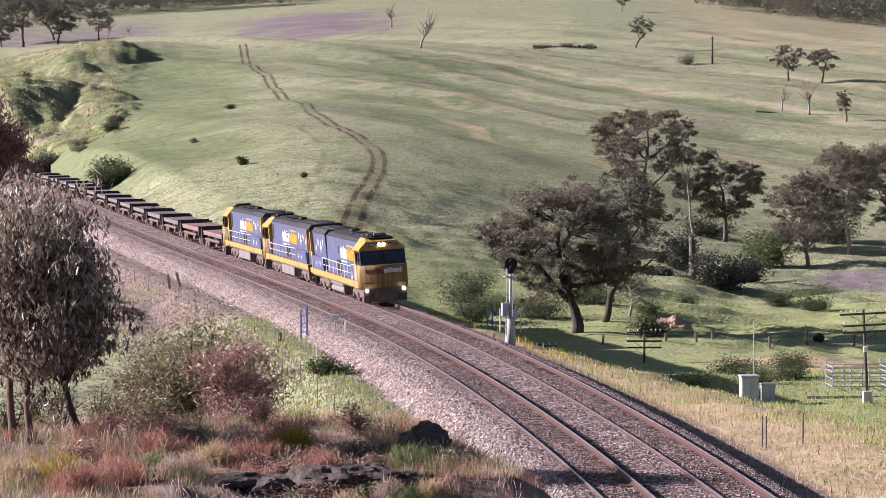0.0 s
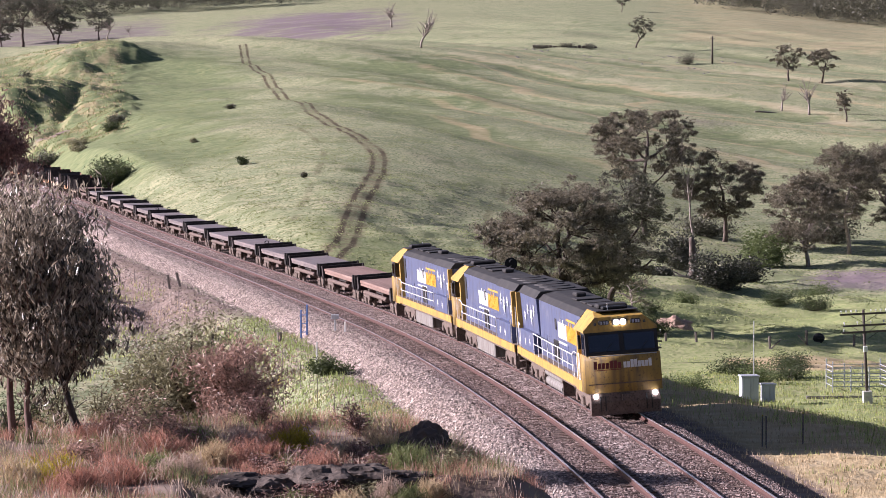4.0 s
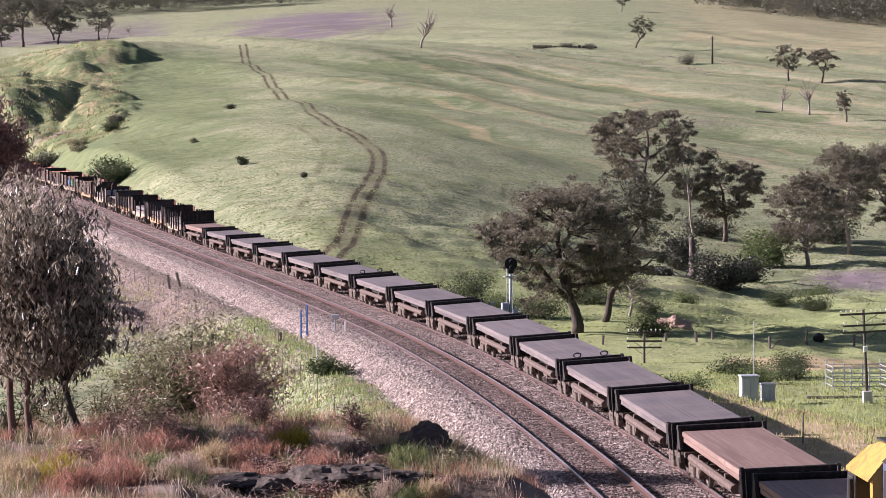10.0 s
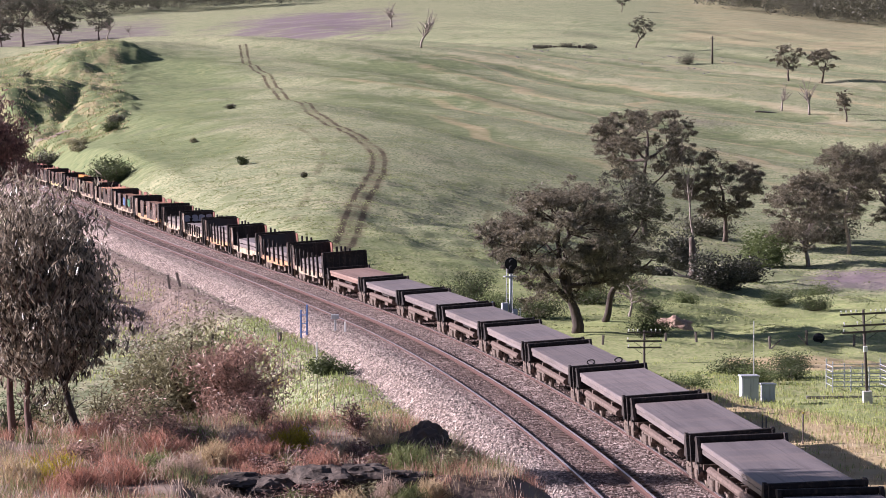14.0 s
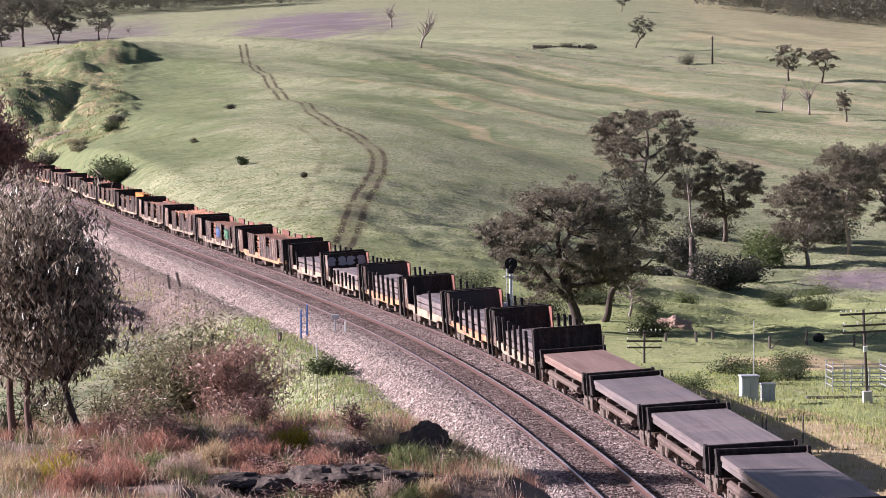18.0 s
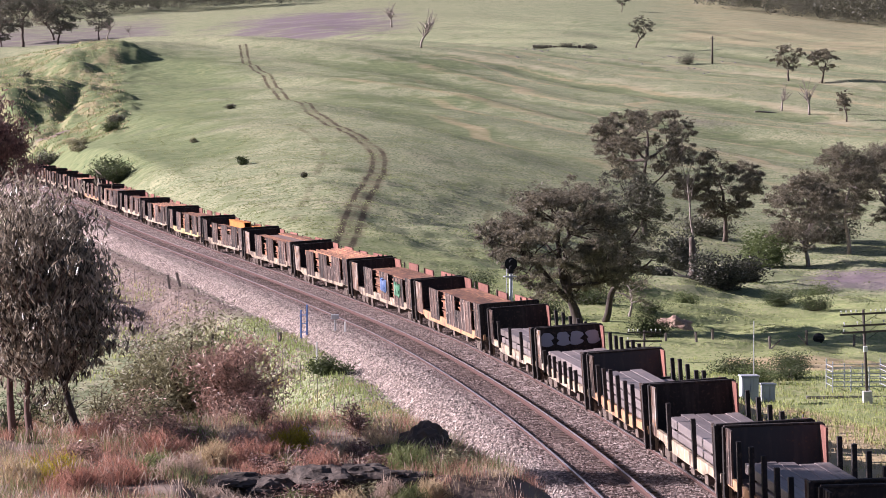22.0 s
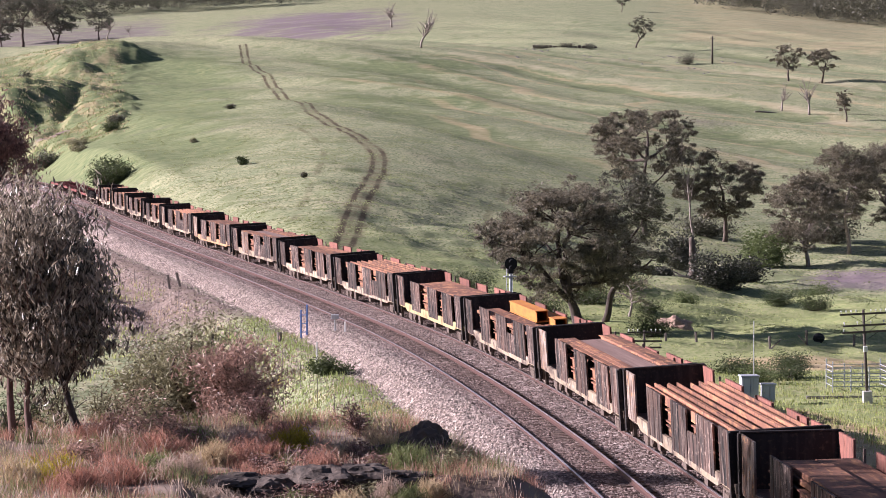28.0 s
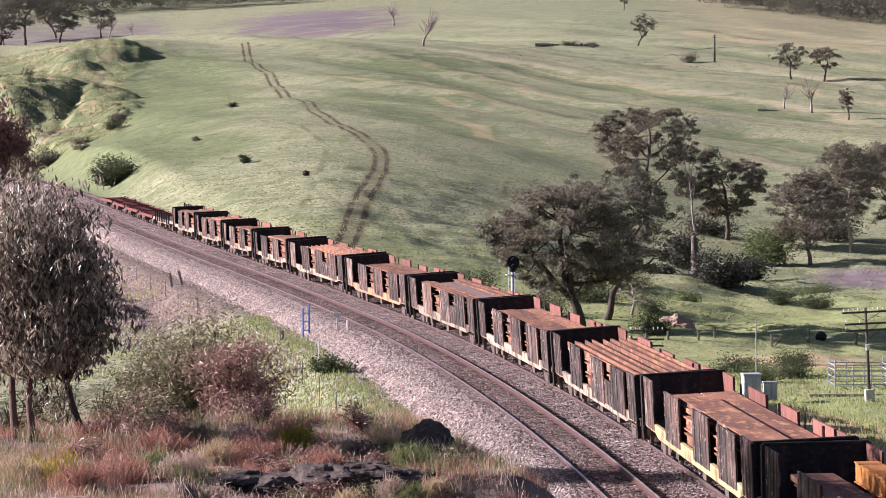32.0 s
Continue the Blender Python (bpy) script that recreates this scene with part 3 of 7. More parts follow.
def land_material():
    m = bpy.data.materials.new("land")
    m.use_nodes = True
    nt = m.node_tree
    L = nt.links.new
    bs = nt.nodes["Principled BSDF"]
    bs.inputs["Roughness"].default_value, bs.inputs["Specular IOR Level"].default_value = 0.95, 0.1
    tc = nt.nodes.new("ShaderNodeTexCoord")

    def noise_tex(scale, stretch=(1, 1, 1), detail=6.0):
        mp = nt.nodes.new("ShaderNodeMapping")
        mp.inputs["Scale"].default_value = stretch
        L(tc.outputs["Object"], mp.inputs[0])
        no = nt.nodes.new("ShaderNodeTexNoise")
        no.inputs["Scale"].default_value, no.inputs["Detail"].default_value = scale, detail
        L(mp.outputs[0], no.inputs["Vector"])
        return no.outputs[0]

    def rng(sock, lo, hi):
        r = nt.nodes.new("ShaderNodeMapRange")
        r.inputs[1].default_value, r.inputs[2].default_value = lo, hi
        L(sock, r.inputs[0])
        return r.outputs[0]

    def mix(fac, a, b):
        x = nt.nodes.new("ShaderNodeMixRGB")
        L(fac, x.inputs[0])
        for k, v in ((1, a), (2, b)):
            if isinstance(v, tuple):
                x.inputs[k].default_value = (*v, 1)
            else:
                L(v, x.inputs[k])
        return x.outputs[0]

    at = nt.nodes.new("ShaderNodeAttribute")
    at.attribute_name = "growth"
    sp = nt.nodes.new("ShaderNodeSeparateColor")
    L(at.outputs["Color"], sp.inputs[0])
    big, mid, fine = noise_tex(0.012, (1, .6, 1)), noise_tex(0.09, (.8, 1, 1)), noise_tex(0.8, (.7, 1, 1), 9)
    tuft = noise_tex(2.9, (1, .45, 1), 8)
    c = mix(rng(big, .38, .62), (.232, .268, .15), (.288, .303, .18))
    c = mix(rng(mid, .48, .7), c, (.352, .348, .208))
    c = mix(rng(fine, .45, .62), c, (.378, .366, .228))
    c = mix(rng(tuft, .5, .62), c, (.142, .17, .085))
    c = mix(rng(noise_tex(.3, (1, .35, 1), 7), .54, .68), c, (.195, .222, .115))

    def weighted(sock, n, amount=.55):
        # patchy edge: weight plus noise
        a = nt.nodes.new("ShaderNodeMath")
        a.operation = "MULTIPLY_ADD"
        L(n, a.inputs[0])
        a.inputs[1].default_value = amount
        L(sock, a.inputs[2])
        return rng(a.outputs[0], amount * .5 + .18, amount * .5 + .6)

    c = mix(weighted(at.outputs["Alpha"], mid), c, mix(rng(fine, .4, .65), (.13, .168, .078), (.22, .24, .122)))
    fl = nt.nodes.new("ShaderNodeAttribute")
    fl.attribute_name = "flat"
    green = mix(rng(mid, .38, .62), mix(rng(fine, .4, .62), (.23, .28, .108), (.31, .34, .145)), mix(rng(tuft, .4, .62), (.355, .365, .18), (.255, .3, .118)))
    mf = nt.nodes.new("ShaderNodeMath")
    mf.operation = "MULTIPLY"
    L(fl.outputs["Fac"], mf.inputs[0])
    mf.inputs[1].default_value = .85
    c = mix(mf.outputs[0], c, green)
    dry = mix(rng(fine, .35, .7), (.40, .31, .17), (.52, .42, .27))
    c = mix(weighted(sp.outputs[0], mid), c, dry)
    bare = mix(rng(fine, .4, .65), (.165, .122, .1), (.265, .21, .18))
    c = mix(weighted(sp.outputs[1], fine), c, bare)
    pur = mix(rng(mid, .4, .65), (.2, .14, .195), (.19, .17, .14))
    c = mix(weighted(sp.outputs[2], mid, 1.3), c, pur)
    # two ruts in a worn band, and fainter single tracks
    wr = nt.nodes.new("ShaderNodeAttribute")
    wr.attribute_name = "wear"
    ws = nt.nodes.new("ShaderNodeSeparateColor")
    L(wr.outputs["Color"], ws.inputs[0])

    def calc(op, a, b):
        n = nt.nodes.new("ShaderNodeMath")
        n.operation = op
        for k, v in ((0, a), (1, b)):
            if isinstance(v, (int, float)):
                n.inputs[k].default_value = v
            else:
                L(v, n.inputs[k])
        return n.outputs[0]

    wob = calc("MULTIPLY", calc("SUBTRACT", noise_tex(.35, ONE, 5), .5), .6)
    off = calc("ABSOLUTE", calc("ADD", ws.outputs[0], wob), 0)
    band = calc("MULTIPLY", rng(off, 1.75, 1.1), calc("ADD", calc("MULTIPLY", ws.outputs[2], .6), .35))
    c = mix(calc("MULTIPLY", band, rng(fine, .34, .6)), c, (.2, .175, .105))
    rut = rng(calc("ABSOLUTE", calc("SUBTRACT", off, .8), 0), .42, .2)
    c = mix(calc("MULTIPLY", calc("MULTIPLY", rut, rng(noise_tex(.22, (1, .5, 1), 7), .3, .5)), .95), c, mix(rng(fine, .4, .6), (.07, .054, .036), (.11, .09, .055)))
    off2 = calc("ABSOLUTE", calc("ADD", ws.outputs[1], wob), 0)
    c = mix(calc("MULTIPLY", calc("MULTIPLY", rng(off2, .6, .25), rng(mid, .4, .6)), .6), c, (.12, .115, .06))
    c = mix(calc("MULTIPLY", calc("MULTIPLY", rng(wr.outputs["Alpha"], 1.0, .3), rng(mid, .36, .56)), .75), c, mix(rng(fine, .4, .65), (.36, .33, .21), (.46, .41, .28)))
    L(c, bs.inputs["Base Color"])
    bp = nt.nodes.new("ShaderNodeBump")
    bp.inputs["Strength"].default_value, bp.inputs["Distance"].default_value = 1.0, 0.09
    L(noise_tex(3.2, (1, .8, 1), 10), bp.inputs["Height"])
    L(bp.outputs[0], bs.inputs["Normal"])
    return m


M["land"] = land_material()
build_ground()
# ---- the railway ----
def strip(name, s0, s1, step_s, outline, material, parent, label="", smooth=False, mats=None, roll=None):
    """A section of (off, z) pairs swept along the line. mats: material index for each side of the section."""
    ss = np.arange(s0, s1 + 0.1, step_s)
    n = len(outline)
    verts = []
    for o, z in outline:
        x, y, h = on_line(ss, o)
        lean = 0 if roll is None else (roll - o) * np.tan(np.radians(cant(ss)))
        verts.append(np.stack([x, y, line_z(ss) + z + lean], 1))
    verts = np.stack(verts, 1).reshape(-1, 3)
    faces, ids = [], []
    for i in range(len(ss) - 1):
        for k in range(n - 1):
            faces.append((i * n + k, i * n + k + 1, (i + 1) * n + k + 1, (i + 1) * n + k))
            ids.append(mats[k] if mats else 0)
    return raw(name, verts.tolist(), faces, material, parent, label, smooth, ids)


def build_track(off, name):
    tr = tagged(new(name), "curving railway track of rusty rails on sleepers", "railway track", kind="structure")
    g = 0.7525
    for c in (off + g, off - g):
        sec = [(c + .07, -.17), (c + .07, -.155), (c + .012, -.13), (c + .012, -.045), (c + .036, -.03), (c + .036, -.004), (c + .034, 0), (c - .034, 0), (c - .036, -.004), (c - .036, -.03), (c - .012, -.045), (c - .012, -.13), (c - .07, -.155), (c - .07, -.17)]
        strip("rail", -110, 620, 2.0, sec, (M["rail"], M["railtop"]), tr, "rusty steel rail with a polished head", mats=[0, 0, 0, 0, 0, 1, 1, 1, 0, 0, 0, 0, 0], roll=off)
    return tr


TRACKS = [build_track(0.0, "railway_track"), build_track(GAP, "railway_track")]
bal = [(8.7, -1.9), (7.8, -1.35), (6.8, -.66), (6.15, -.27), (5.7, -.2), (5.25, -.17), (4.3, -.165), (3.0, -.165), (2.3, -.19), (1.95, -.22), (1.5, -.18), (.65, -.165), (-.65, -.165), (-1.5, -.17), (-1.85, -.24), (-2.3, -.5), (-3.3, -1.2), (-4.0, -1.75)]
ballast = strip("ballast", -110, 620, 1.5, bal, (M["ballast"], M["ballastpale"], M["ballastmid"]), None, mats=[1, 1, 1, 1, 1, 2, 0, 2, 2, 2, 2, 0, 2, 2, 2, 2, 2], smooth=True)
tagged(ballast, "stone ballast, pale on the near shoulder and dirty brown between rails", "ballast", kind="structure")


def build_sleepers():
    bm = boxes((-1.22, 1.22, -.115, .115, -.13, 0), bevel=.015)
    me = bpy.data.meshes.new("sleeper")
    bm.to_mesh(me)
    bm.free()
    me.materials.append(M["sleeper"])
    rs = random.Random(7)
    far_v, far_f = [], []
    cube = [(-1.22, -.115), (1.22, -.115), (1.22, .115), (-1.22, .115)]
    for tr, off in zip(TRACKS, (0.0, GAP)):
        for k in range(760):
            s = -14 + k * 0.62 - (9 if off else 0)
            x, y, h = on_line(s, off + rs.uniform(-.03, .03))
            z = float(line_z(s)) - .176 + rs.uniform(-.03, .008)
            if k < 250:
                ob = new("sleeper", me)
                ob.parent = tr
                ob.matrix_basis = Matrix.LocRotScale((x, y, z), Euler((0, -radians(float(cant(s))), float(h) + rs.uniform(-.015, .015))), None)
            else:
                c, sn, b = math.cos(h), math.sin(h), len(far_v)
                far_v += [(x + c * a - sn * d, y + sn * a + c * d, z) for a, d in cube] + [(x + c * a - sn * d, y + sn * a + c * d, z - .1) for a, d in cube]
                far_f += [(b, b + 1, b + 2, b + 3), (b, b + 4, b + 5, b + 1), (b + 1, b + 5, b + 6, b + 2), (b + 2, b + 6, b + 7, b + 3), (b + 3, b + 7, b + 4, b)]
    ob = raw("far_sleepers", far_v, far_f, M["sleeper"], TRACKS[0])
    ob["kind"] = "stuff"
# ---- the train ----
TRAIN = []   # thing, metres behind the train's front, length


def mesh_of(name, bm, material):
    me = bpy.data.meshes.new(name)
    bm.to_mesh(me)
    bm.free()
    for mt in (material if isinstance(material, (list, tuple)) else (material,)):
        me.materials.append(mt)
    return me


def shared(name, me, parent, m=None, label=""):
    ob = new(name, me)
    ob.parent = parent
    if m is not None:
        ob.matrix_basis = m
    if label:
        ob["label"] = label
    return ob


def wheelset_mesh(r, name):
    """Axle and two wheels turned as one profile about the axle."""
    half = [(.67, .08), (.67, r + .03), (.69, r + .03), (.69, r), (.80, r), (.80, r * .86), (.77, r * .8), (.77, r * .5), (.84, r * .42), (.84, .13), (1.02, .13), (1.02, .02)]
    prof = [(-y, q) for y, q in half[::-1]] + half
    bm = bmesh.new()
    n = 18
    rings = [[bm.verts.new((math.cos(2 * math.pi * k / n) * q, y, r + math.sin(2 * math.pi * k / n) * q)) for k in range(n)] for y, q in prof]
    for a, b in zip(rings, rings[1:]):
        for k in range(n):
            bm.faces.new((a[k], a[(k + 1) % n], b[(k + 1) % n], b[k]))
    bm.faces.new(rings[0])
    bm.faces.new(rings[-1][::-1])
    bmesh.ops.recalc_face_normals(bm, faces=bm.faces[:])
    return mesh_of(name, bm, M["tread"])


WHEEL = wheelset_mesh(.44, "wheelset")
BIGWHEEL = wheelset_mesh(.52, "wheelset")


def bogie_mesh(axles, r, name):
    """Side frames with arched pedestals, springs and a bolster."""
    bm = bmesh.new()
    a = max(axles)
    for sy in (-1, 1):
        y0, y1 = sorted((sy * .93, sy * 1.07))
        top, low = r + .28, r + .02
        out = [(-a - .35, r + .12), (-a - .3, top), (-a * .45, top + .12), (a * .45, top + .12), (a + .3, top), (a + .35, r + .12), (a + .16, r - .05), (a - .2, r + .1), (a * .45, low - .18), (-a * .45, low - .18), (-a + .2, r + .1), (-a - .16, r - .05)]
        prism(bm, out, y0, y1)
        for x in axles:
            box(bm, x - .17, x + .17, sy * 1.02 - .09, sy * 1.02 + .09, r - .16, r + .17, .02)
        for x in (-.22, 0, .22):
            bmesh.ops.create_cone(bm, cap_ends=True, segments=8, radius1=.085, radius2=.085, depth=.34, matrix=Matrix.Translation((x, sy * 1.09, r - .02)))
        for x0, x1 in zip(axles, axles[1:]):
            box(bm, x0 + r * .95, x0 + r * .95 + .1, sy * .76 - .05, sy * .76 + .05, r - .2, r + .15)
    box(bm, -.2, .2, -.95, .95, r + .05, r + .38)
    return mesh_of(name, bm, M["under"])


BOGIE = bogie_mesh((-.9, .9), .44, "bogie")
BIGBOGIE = bogie_mesh((-1.8, 0, 1.8), .52, "bogie")


def bogies(th, xs, big=False):
    for x in xs:
        b = shared("bogie", BIGBOGIE if big else BOGIE, th, pose(x, 0, 0))
        for dx in ((-1.8, 0, 1.8) if big else (-.9, .9)):
            shared("wheelset", BIGWHEEL if big else WHEEL, b, pose(dx, 0, 0), "worn steel wheelset")


COUPLER = mesh_of("coupler", boxes((-.5, .22, -.09, .09, .8, .98), (.1, .34, -.16, .16, .76, 1.02), bevel=.02), M["under"])


def couplers(th, L):
    shared("coupler", COUPLER, th, pose(L / 2 - .35, 0, 0))
    shared("coupler", COUPLER, th, pose(-L / 2 + .35, 0, 0, 0, 0, 180))


def star(bm, x, y, z, r, n=7, inner=.38):
    """A flat star facing along y."""
    s = 1 if y > 0 else -1
    ring = []
    for k in range(2 * n):
        q = r if k % 2 == 0 else r * inner
        a = math.pi * k / n
        ring.append(bm.verts.new((x + math.sin(a) * q * .85, y, z + math.cos(a) * q)))
    c = bm.verts.new((x, y + .004 * s, z))
    for k in range(2 * n):
        bm.faces.new((c, ring[k], ring[(k + 1) % (2 * n)]))


def handrail(th, pts, posts, z0, label="white handrail"):
    rows = [(pts, .022)]
    rows += [([(x, y, z0), (x, y, z)], .016) for x, y, z in posts]
    return part("handrail", tubes(*rows, n=5), M["white"], th, label)


def locomotive():
    th = empty("locomotive", pose(0, 0, 0), "blue and yellow diesel locomotive with black roof", "locomotive", "locomotives")
    # frame and walkway edge
    part("underframe", boxes((-10.45, 10.5, -1.35, 1.35, 1.0, 1.42), bevel=.02), M["under"], th)
    for sy in (-1, 1):
        out = [(-10.4, 1.16), (-10.4, 1.5), (9.35, 1.5), (9.35, 1.08), (8.0, 1.08), (7.6, 1.16)]
        part("side_sill", prism(bmesh.new(), out, sy * 1.40, sy * 1.47), M["yellow"], th, "dusty yellow side sill")
    part("walkway", boxes((-10.4, 9.2, -1.40, 1.40, 1.42, 1.5)), M["under"], th)
    # hood
    hood = bmesh.new()
    section(hood, [(-1.12, 1.5), (-1.12, 3.86), (-.9, 4.05), (.9, 4.05), (1.12, 3.86), (1.12, 1.5)], -4.6, 7.7)
    part("hood", hood, M["blue"], th, "scuffed blue hood")
    rear = bmesh.new()
    section(rear, [(-1.18, 2.32), (-1.24, 3.88), (1.24, 3.88), (1.18, 2.32)], -10.15, -4.6)
    section(rear, [(-1.1, 1.5), (-1.1, 2.32), (1.1, 2.32), (1.1, 1.5)], -10.15, -4.6)
    part("radiator_hood", rear, M["blue"], th, "blue flared radiator housing")
    roof = bmesh.new()
    section(roof, [(-1.14, 3.87), (-.9, 4.08), (-.4, 4.18), (.4, 4.18), (.9, 4.08), (1.14, 3.87)], -4.55, 7.75)
    part("roof", roof, M["roofblack"], th, "black roof stained by exhaust")
    rr = bmesh.new()
    section(rr, [(-1.28, 3.9), (-1.02, 4.2), (1.02, 4.2), (1.28, 3.9)], -10.2, -4.55)
    part("radiator_roof", rr, M["roofblack"], th, "black radiator roof")
    for x in (-9.2, -7.5, -5.8):
        bm = bmesh.new()
        bmesh.ops.create_cone(bm, cap_ends=True, segments=20, radius1=.7, radius2=.66, depth=.06, matrix=Matrix.Translation((x, 0, 4.22)))
        part("fan", bm, M["roofblack"], th)
    part("exhaust", boxes((-.5, .5, -.22, .22, 4.18, 4.36), bevel=.05), M["roofblack"], th)
    for x in (2.2, 4.6, 6.4):
        part("roof_hatch", boxes((x - .7, x + .7, -.55, .55, 4.19, 4.25), bevel=.02), M["roofblack"], th)
    # lower equipment boxes with doors beside the walkway
    for sy in (-1, 1):
        y0, y1 = sorted((sy * 1.1, sy * 1.43))
        part("equipment_box", boxes((-9.2, -5.0, y0, y1, 1.5, 2.36), bevel=.02), M["blue"], th, "blue lower equipment box")
        part("side_vent", boxes((6.9, 7.5, sy * 1.125 - .02, sy * 1.125 + .02, 2.6, 3.7)), M["roofblack"], th)
        part("side_vent", boxes((.2, .6, sy * 1.125 - .02, sy * 1.125 + .02, 2.9, 3.35)), M["roofblack"], th)
        part("side_grille", boxes(*[(-.35 + .22 * i, -.2 + .22 * i, min(sy * 1.12, sy * 1.16), max(sy * 1.12, sy * 1.16), 1.58, 2.42) for i in range(6)], (-.4, 1.0, min(sy * 1.12, sy * 1.145), max(sy * 1.12, sy * 1.145), 1.55, 2.45)), M["roofblack"], th, "dark air intake grille")
        for x in (-3.4, -1.6, 2.9, 4.9):
            part("hood_door", boxes((x - .85, x + .85, sy * 1.12 - .012, sy * 1.12 + .012, 1.6, 2.45)), M["blue"], th)
        for x, y, z, r in ((-5.6, 1.25, 3.35, .36), (-6.5, 1.25, 3.05, .5), (-7.6, 1.25, 3.3, .34), (-8.6, 1.25, 2.95, .3), (-6.1, 1.436, 1.95, .26), (-7.6, 1.436, 1.9, .24)):
            bm = bmesh.new()
            star(bm, x, sy * y, z, r)
            part("star_emblem", bm, M["white"], th, "white painted star")
        # side lettering kept as plain strokes
        wb, yb = bmesh.new(), bmesh.new()
        yy = (sy * 1.122, sy * 1.138)

        def glyphs(bm, x0, n, pitch, z0, z1):
            # plain upright strokes, two to a character
            for k in range(n):
                # the other side's lettering stands further from the cab, and larger
                x = x0 + k * pitch if sy < 0 else 2.5 - 1.3 * (x0 - 1.25 + k * pitch)
                w = pitch * (.4 if sy < 0 else .52)
                box(bm, x - w, x - w * .15, min(yy), max(yy), z0, z1 + (.14 if k in (2, 4) else 0))
                box(bm, x + w * .1, x + w * .9, min(yy), max(yy), z0, z1 - (.1 if k % 3 == 2 else 0))

        glyphs(wb, 1.25, 7, .35, 2.62, 3.28)
        glyphs(yb, 3.75, 8, .33, 2.62, 3.28)
        box(wb, *((1.05, 3.5) if sy < 0 else (-.6, 2.7)), min(yy), max(yy), 2.4, 2.48)
        box(yb, *((3.6, 6.2) if sy < 0 else (-4.2, -.7)), min(yy), max(yy), 3.46, 3.54)
        part("side_lettering", wb, M["white"], th, "worn white lettering strokes")
        part("side_lettering", yb, M["sign_yellow"], th, "faded yellow lettering strokes")
        # rails along the walkway
        y = sy * 1.44
        top = [(8.2, y, 1.5), (8.2, y, 2.5), (7.8, y, 2.52), (7.3, y, 2.5), (6.9, y, 2.36), (1.2, y, 2.36), (-4.8, y, 2.4)]
        handrail(th, top, [(6.9, y, 2.36), (5.5, y, 2.36), (4.1, y, 2.36), (2.7, y, 2.36), (1.2, y, 2.36), (-.4, y, 2.37), (-2.0, y, 2.38), (-3.4, y, 2.39), (-4.8, y, 2.4)], 1.5)
        part("handrail", tubes(([(7.3, y, 1.5), (7.3, y, 2.0), (6.9, y, 1.92), (-4.8, y, 1.95)], .018), n=5), M["white"], th)
        part("handrail", tubes(([(8.65, y, 1.5), (8.65, y, 2.55), (8.9, y, 2.55), (8.9, y, 1.5)], .022), n=5), M["white"], th)
        part("handrail", tubes(([(-10.3, sy * 1.3, 1.3), (-10.3, sy * 1.3, 3.2)], .025), ([(-9.6, sy * 1.44, 1.5), (-9.6, sy * 1.44, 2.6), (-9.2, sy * 1.44, 2.5)], .022), n=5), M["white"], th)
        part("corner_stripe", boxes((-10.22, -9.98, min(sy * 1.2, sy * 1.42), max(sy * 1.2, sy * 1.42), 2.3, 3.9)), M["yellow"], th, "yellow rear corner post")
        part("step", boxes((-10.3, -9.7, min(sy * 1.2, sy * 1.42), max(sy * 1.2, sy * 1.42), .45, .5), (-10.3, -9.7, min(sy * 1.2, sy * 1.42), max(sy * 1.2, sy * 1.42), .8, .85), (-10.32, -10.28, min(sy * 1.2, sy * 1.42), max(sy * 1.2, sy * 1.42), .4, 1.2)), M["under"], th)
    # cab
    nose = bmesh.new()
    prism(nose, [(9.3, 1.1), (9.3, 2.54), (10.7, 2.54), (10.76, 2.36), (10.76, 1.1)], -1.47, 1.47)
    bmesh.ops.bevel(nose, geom=[e for e in nose.edges if abs(e.verts[0].co.y - e.verts[1].co.y) < .01 and min(v.co.x for v in e.verts) > 10.6], offset=.12, segments=2, affect="EDGES")
    part("nose", nose, M["yellownose"], th, "scuffed yellow cab nose with its shade painted in", True)
    band = bmesh.new()
    prism(band, [(9.45, 2.54), (9.45, 3.44), (10.44, 3.44), (10.68, 2.54)], -1.41, 1.41)
    cabband = part("window_band", band, M["roofblack"], th, "black surround of the cab windows")
    for y0, y1 in ((.1, 1.28), (-1.28, -.1)):
        w = bmesh.new()
        vs = [w.verts.new((x + .008, y, z)) for x, y, z in ((10.645, y0, 2.68), (10.645, y1, 2.68), (10.475, y1, 3.31), (10.475, y0, 3.31))]
        w.faces.new(vs)
        r = bmesh.ops.extrude_face_region(w, geom=w.faces[:])
        bmesh.ops.translate(w, verts=[v for v in r["geom"] if isinstance(v, bmesh.types.BMVert)], vec=(.02, 0, .005))
        part("windscreen", w, M["glass"], cabband, "dark glass windscreen")
        part("wiper", tubes(([(10.7, (y0 + y1) / 2, 2.66), (10.62, (y0 + y1) / 2 + .3, 2.98)], .012), n=4), M["black"], cabband)
    for sy in (-1, 1):
        part("side_window", boxes((9.7, 10.3, sy * 1.41 - .02, sy * 1.41 + .02, 2.55, 3.35)), M["glass"], cabband, "dark cab side window")
    cap = bmesh.new()
    secs = [(10.46, 3.44, 1.40, 3.5), (10.3, 3.98, .95, 3.55), (9.3, 4.16, .85, 3.5), (7.75, 4.16, .85, 3.45)]
    rings = []
    for x, zt, yt, zs in secs:
        rings.append([cap.verts.new(p) for p in ((x, -1.45, 3.42), (x, -1.45, zs), (x, -yt, zt), (x, yt, zt), (x, 1.45, zs), (x, 1.45, 3.42))])
    for a, b in zip(rings, rings[1:]):
        for k in range(6):
            cap.faces.new((a[k], a[(k + 1) % 6], b[(k + 1) % 6], b[k]))
    cap.faces.new(rings[0][::-1])
    cap.faces.new(rings[-1])
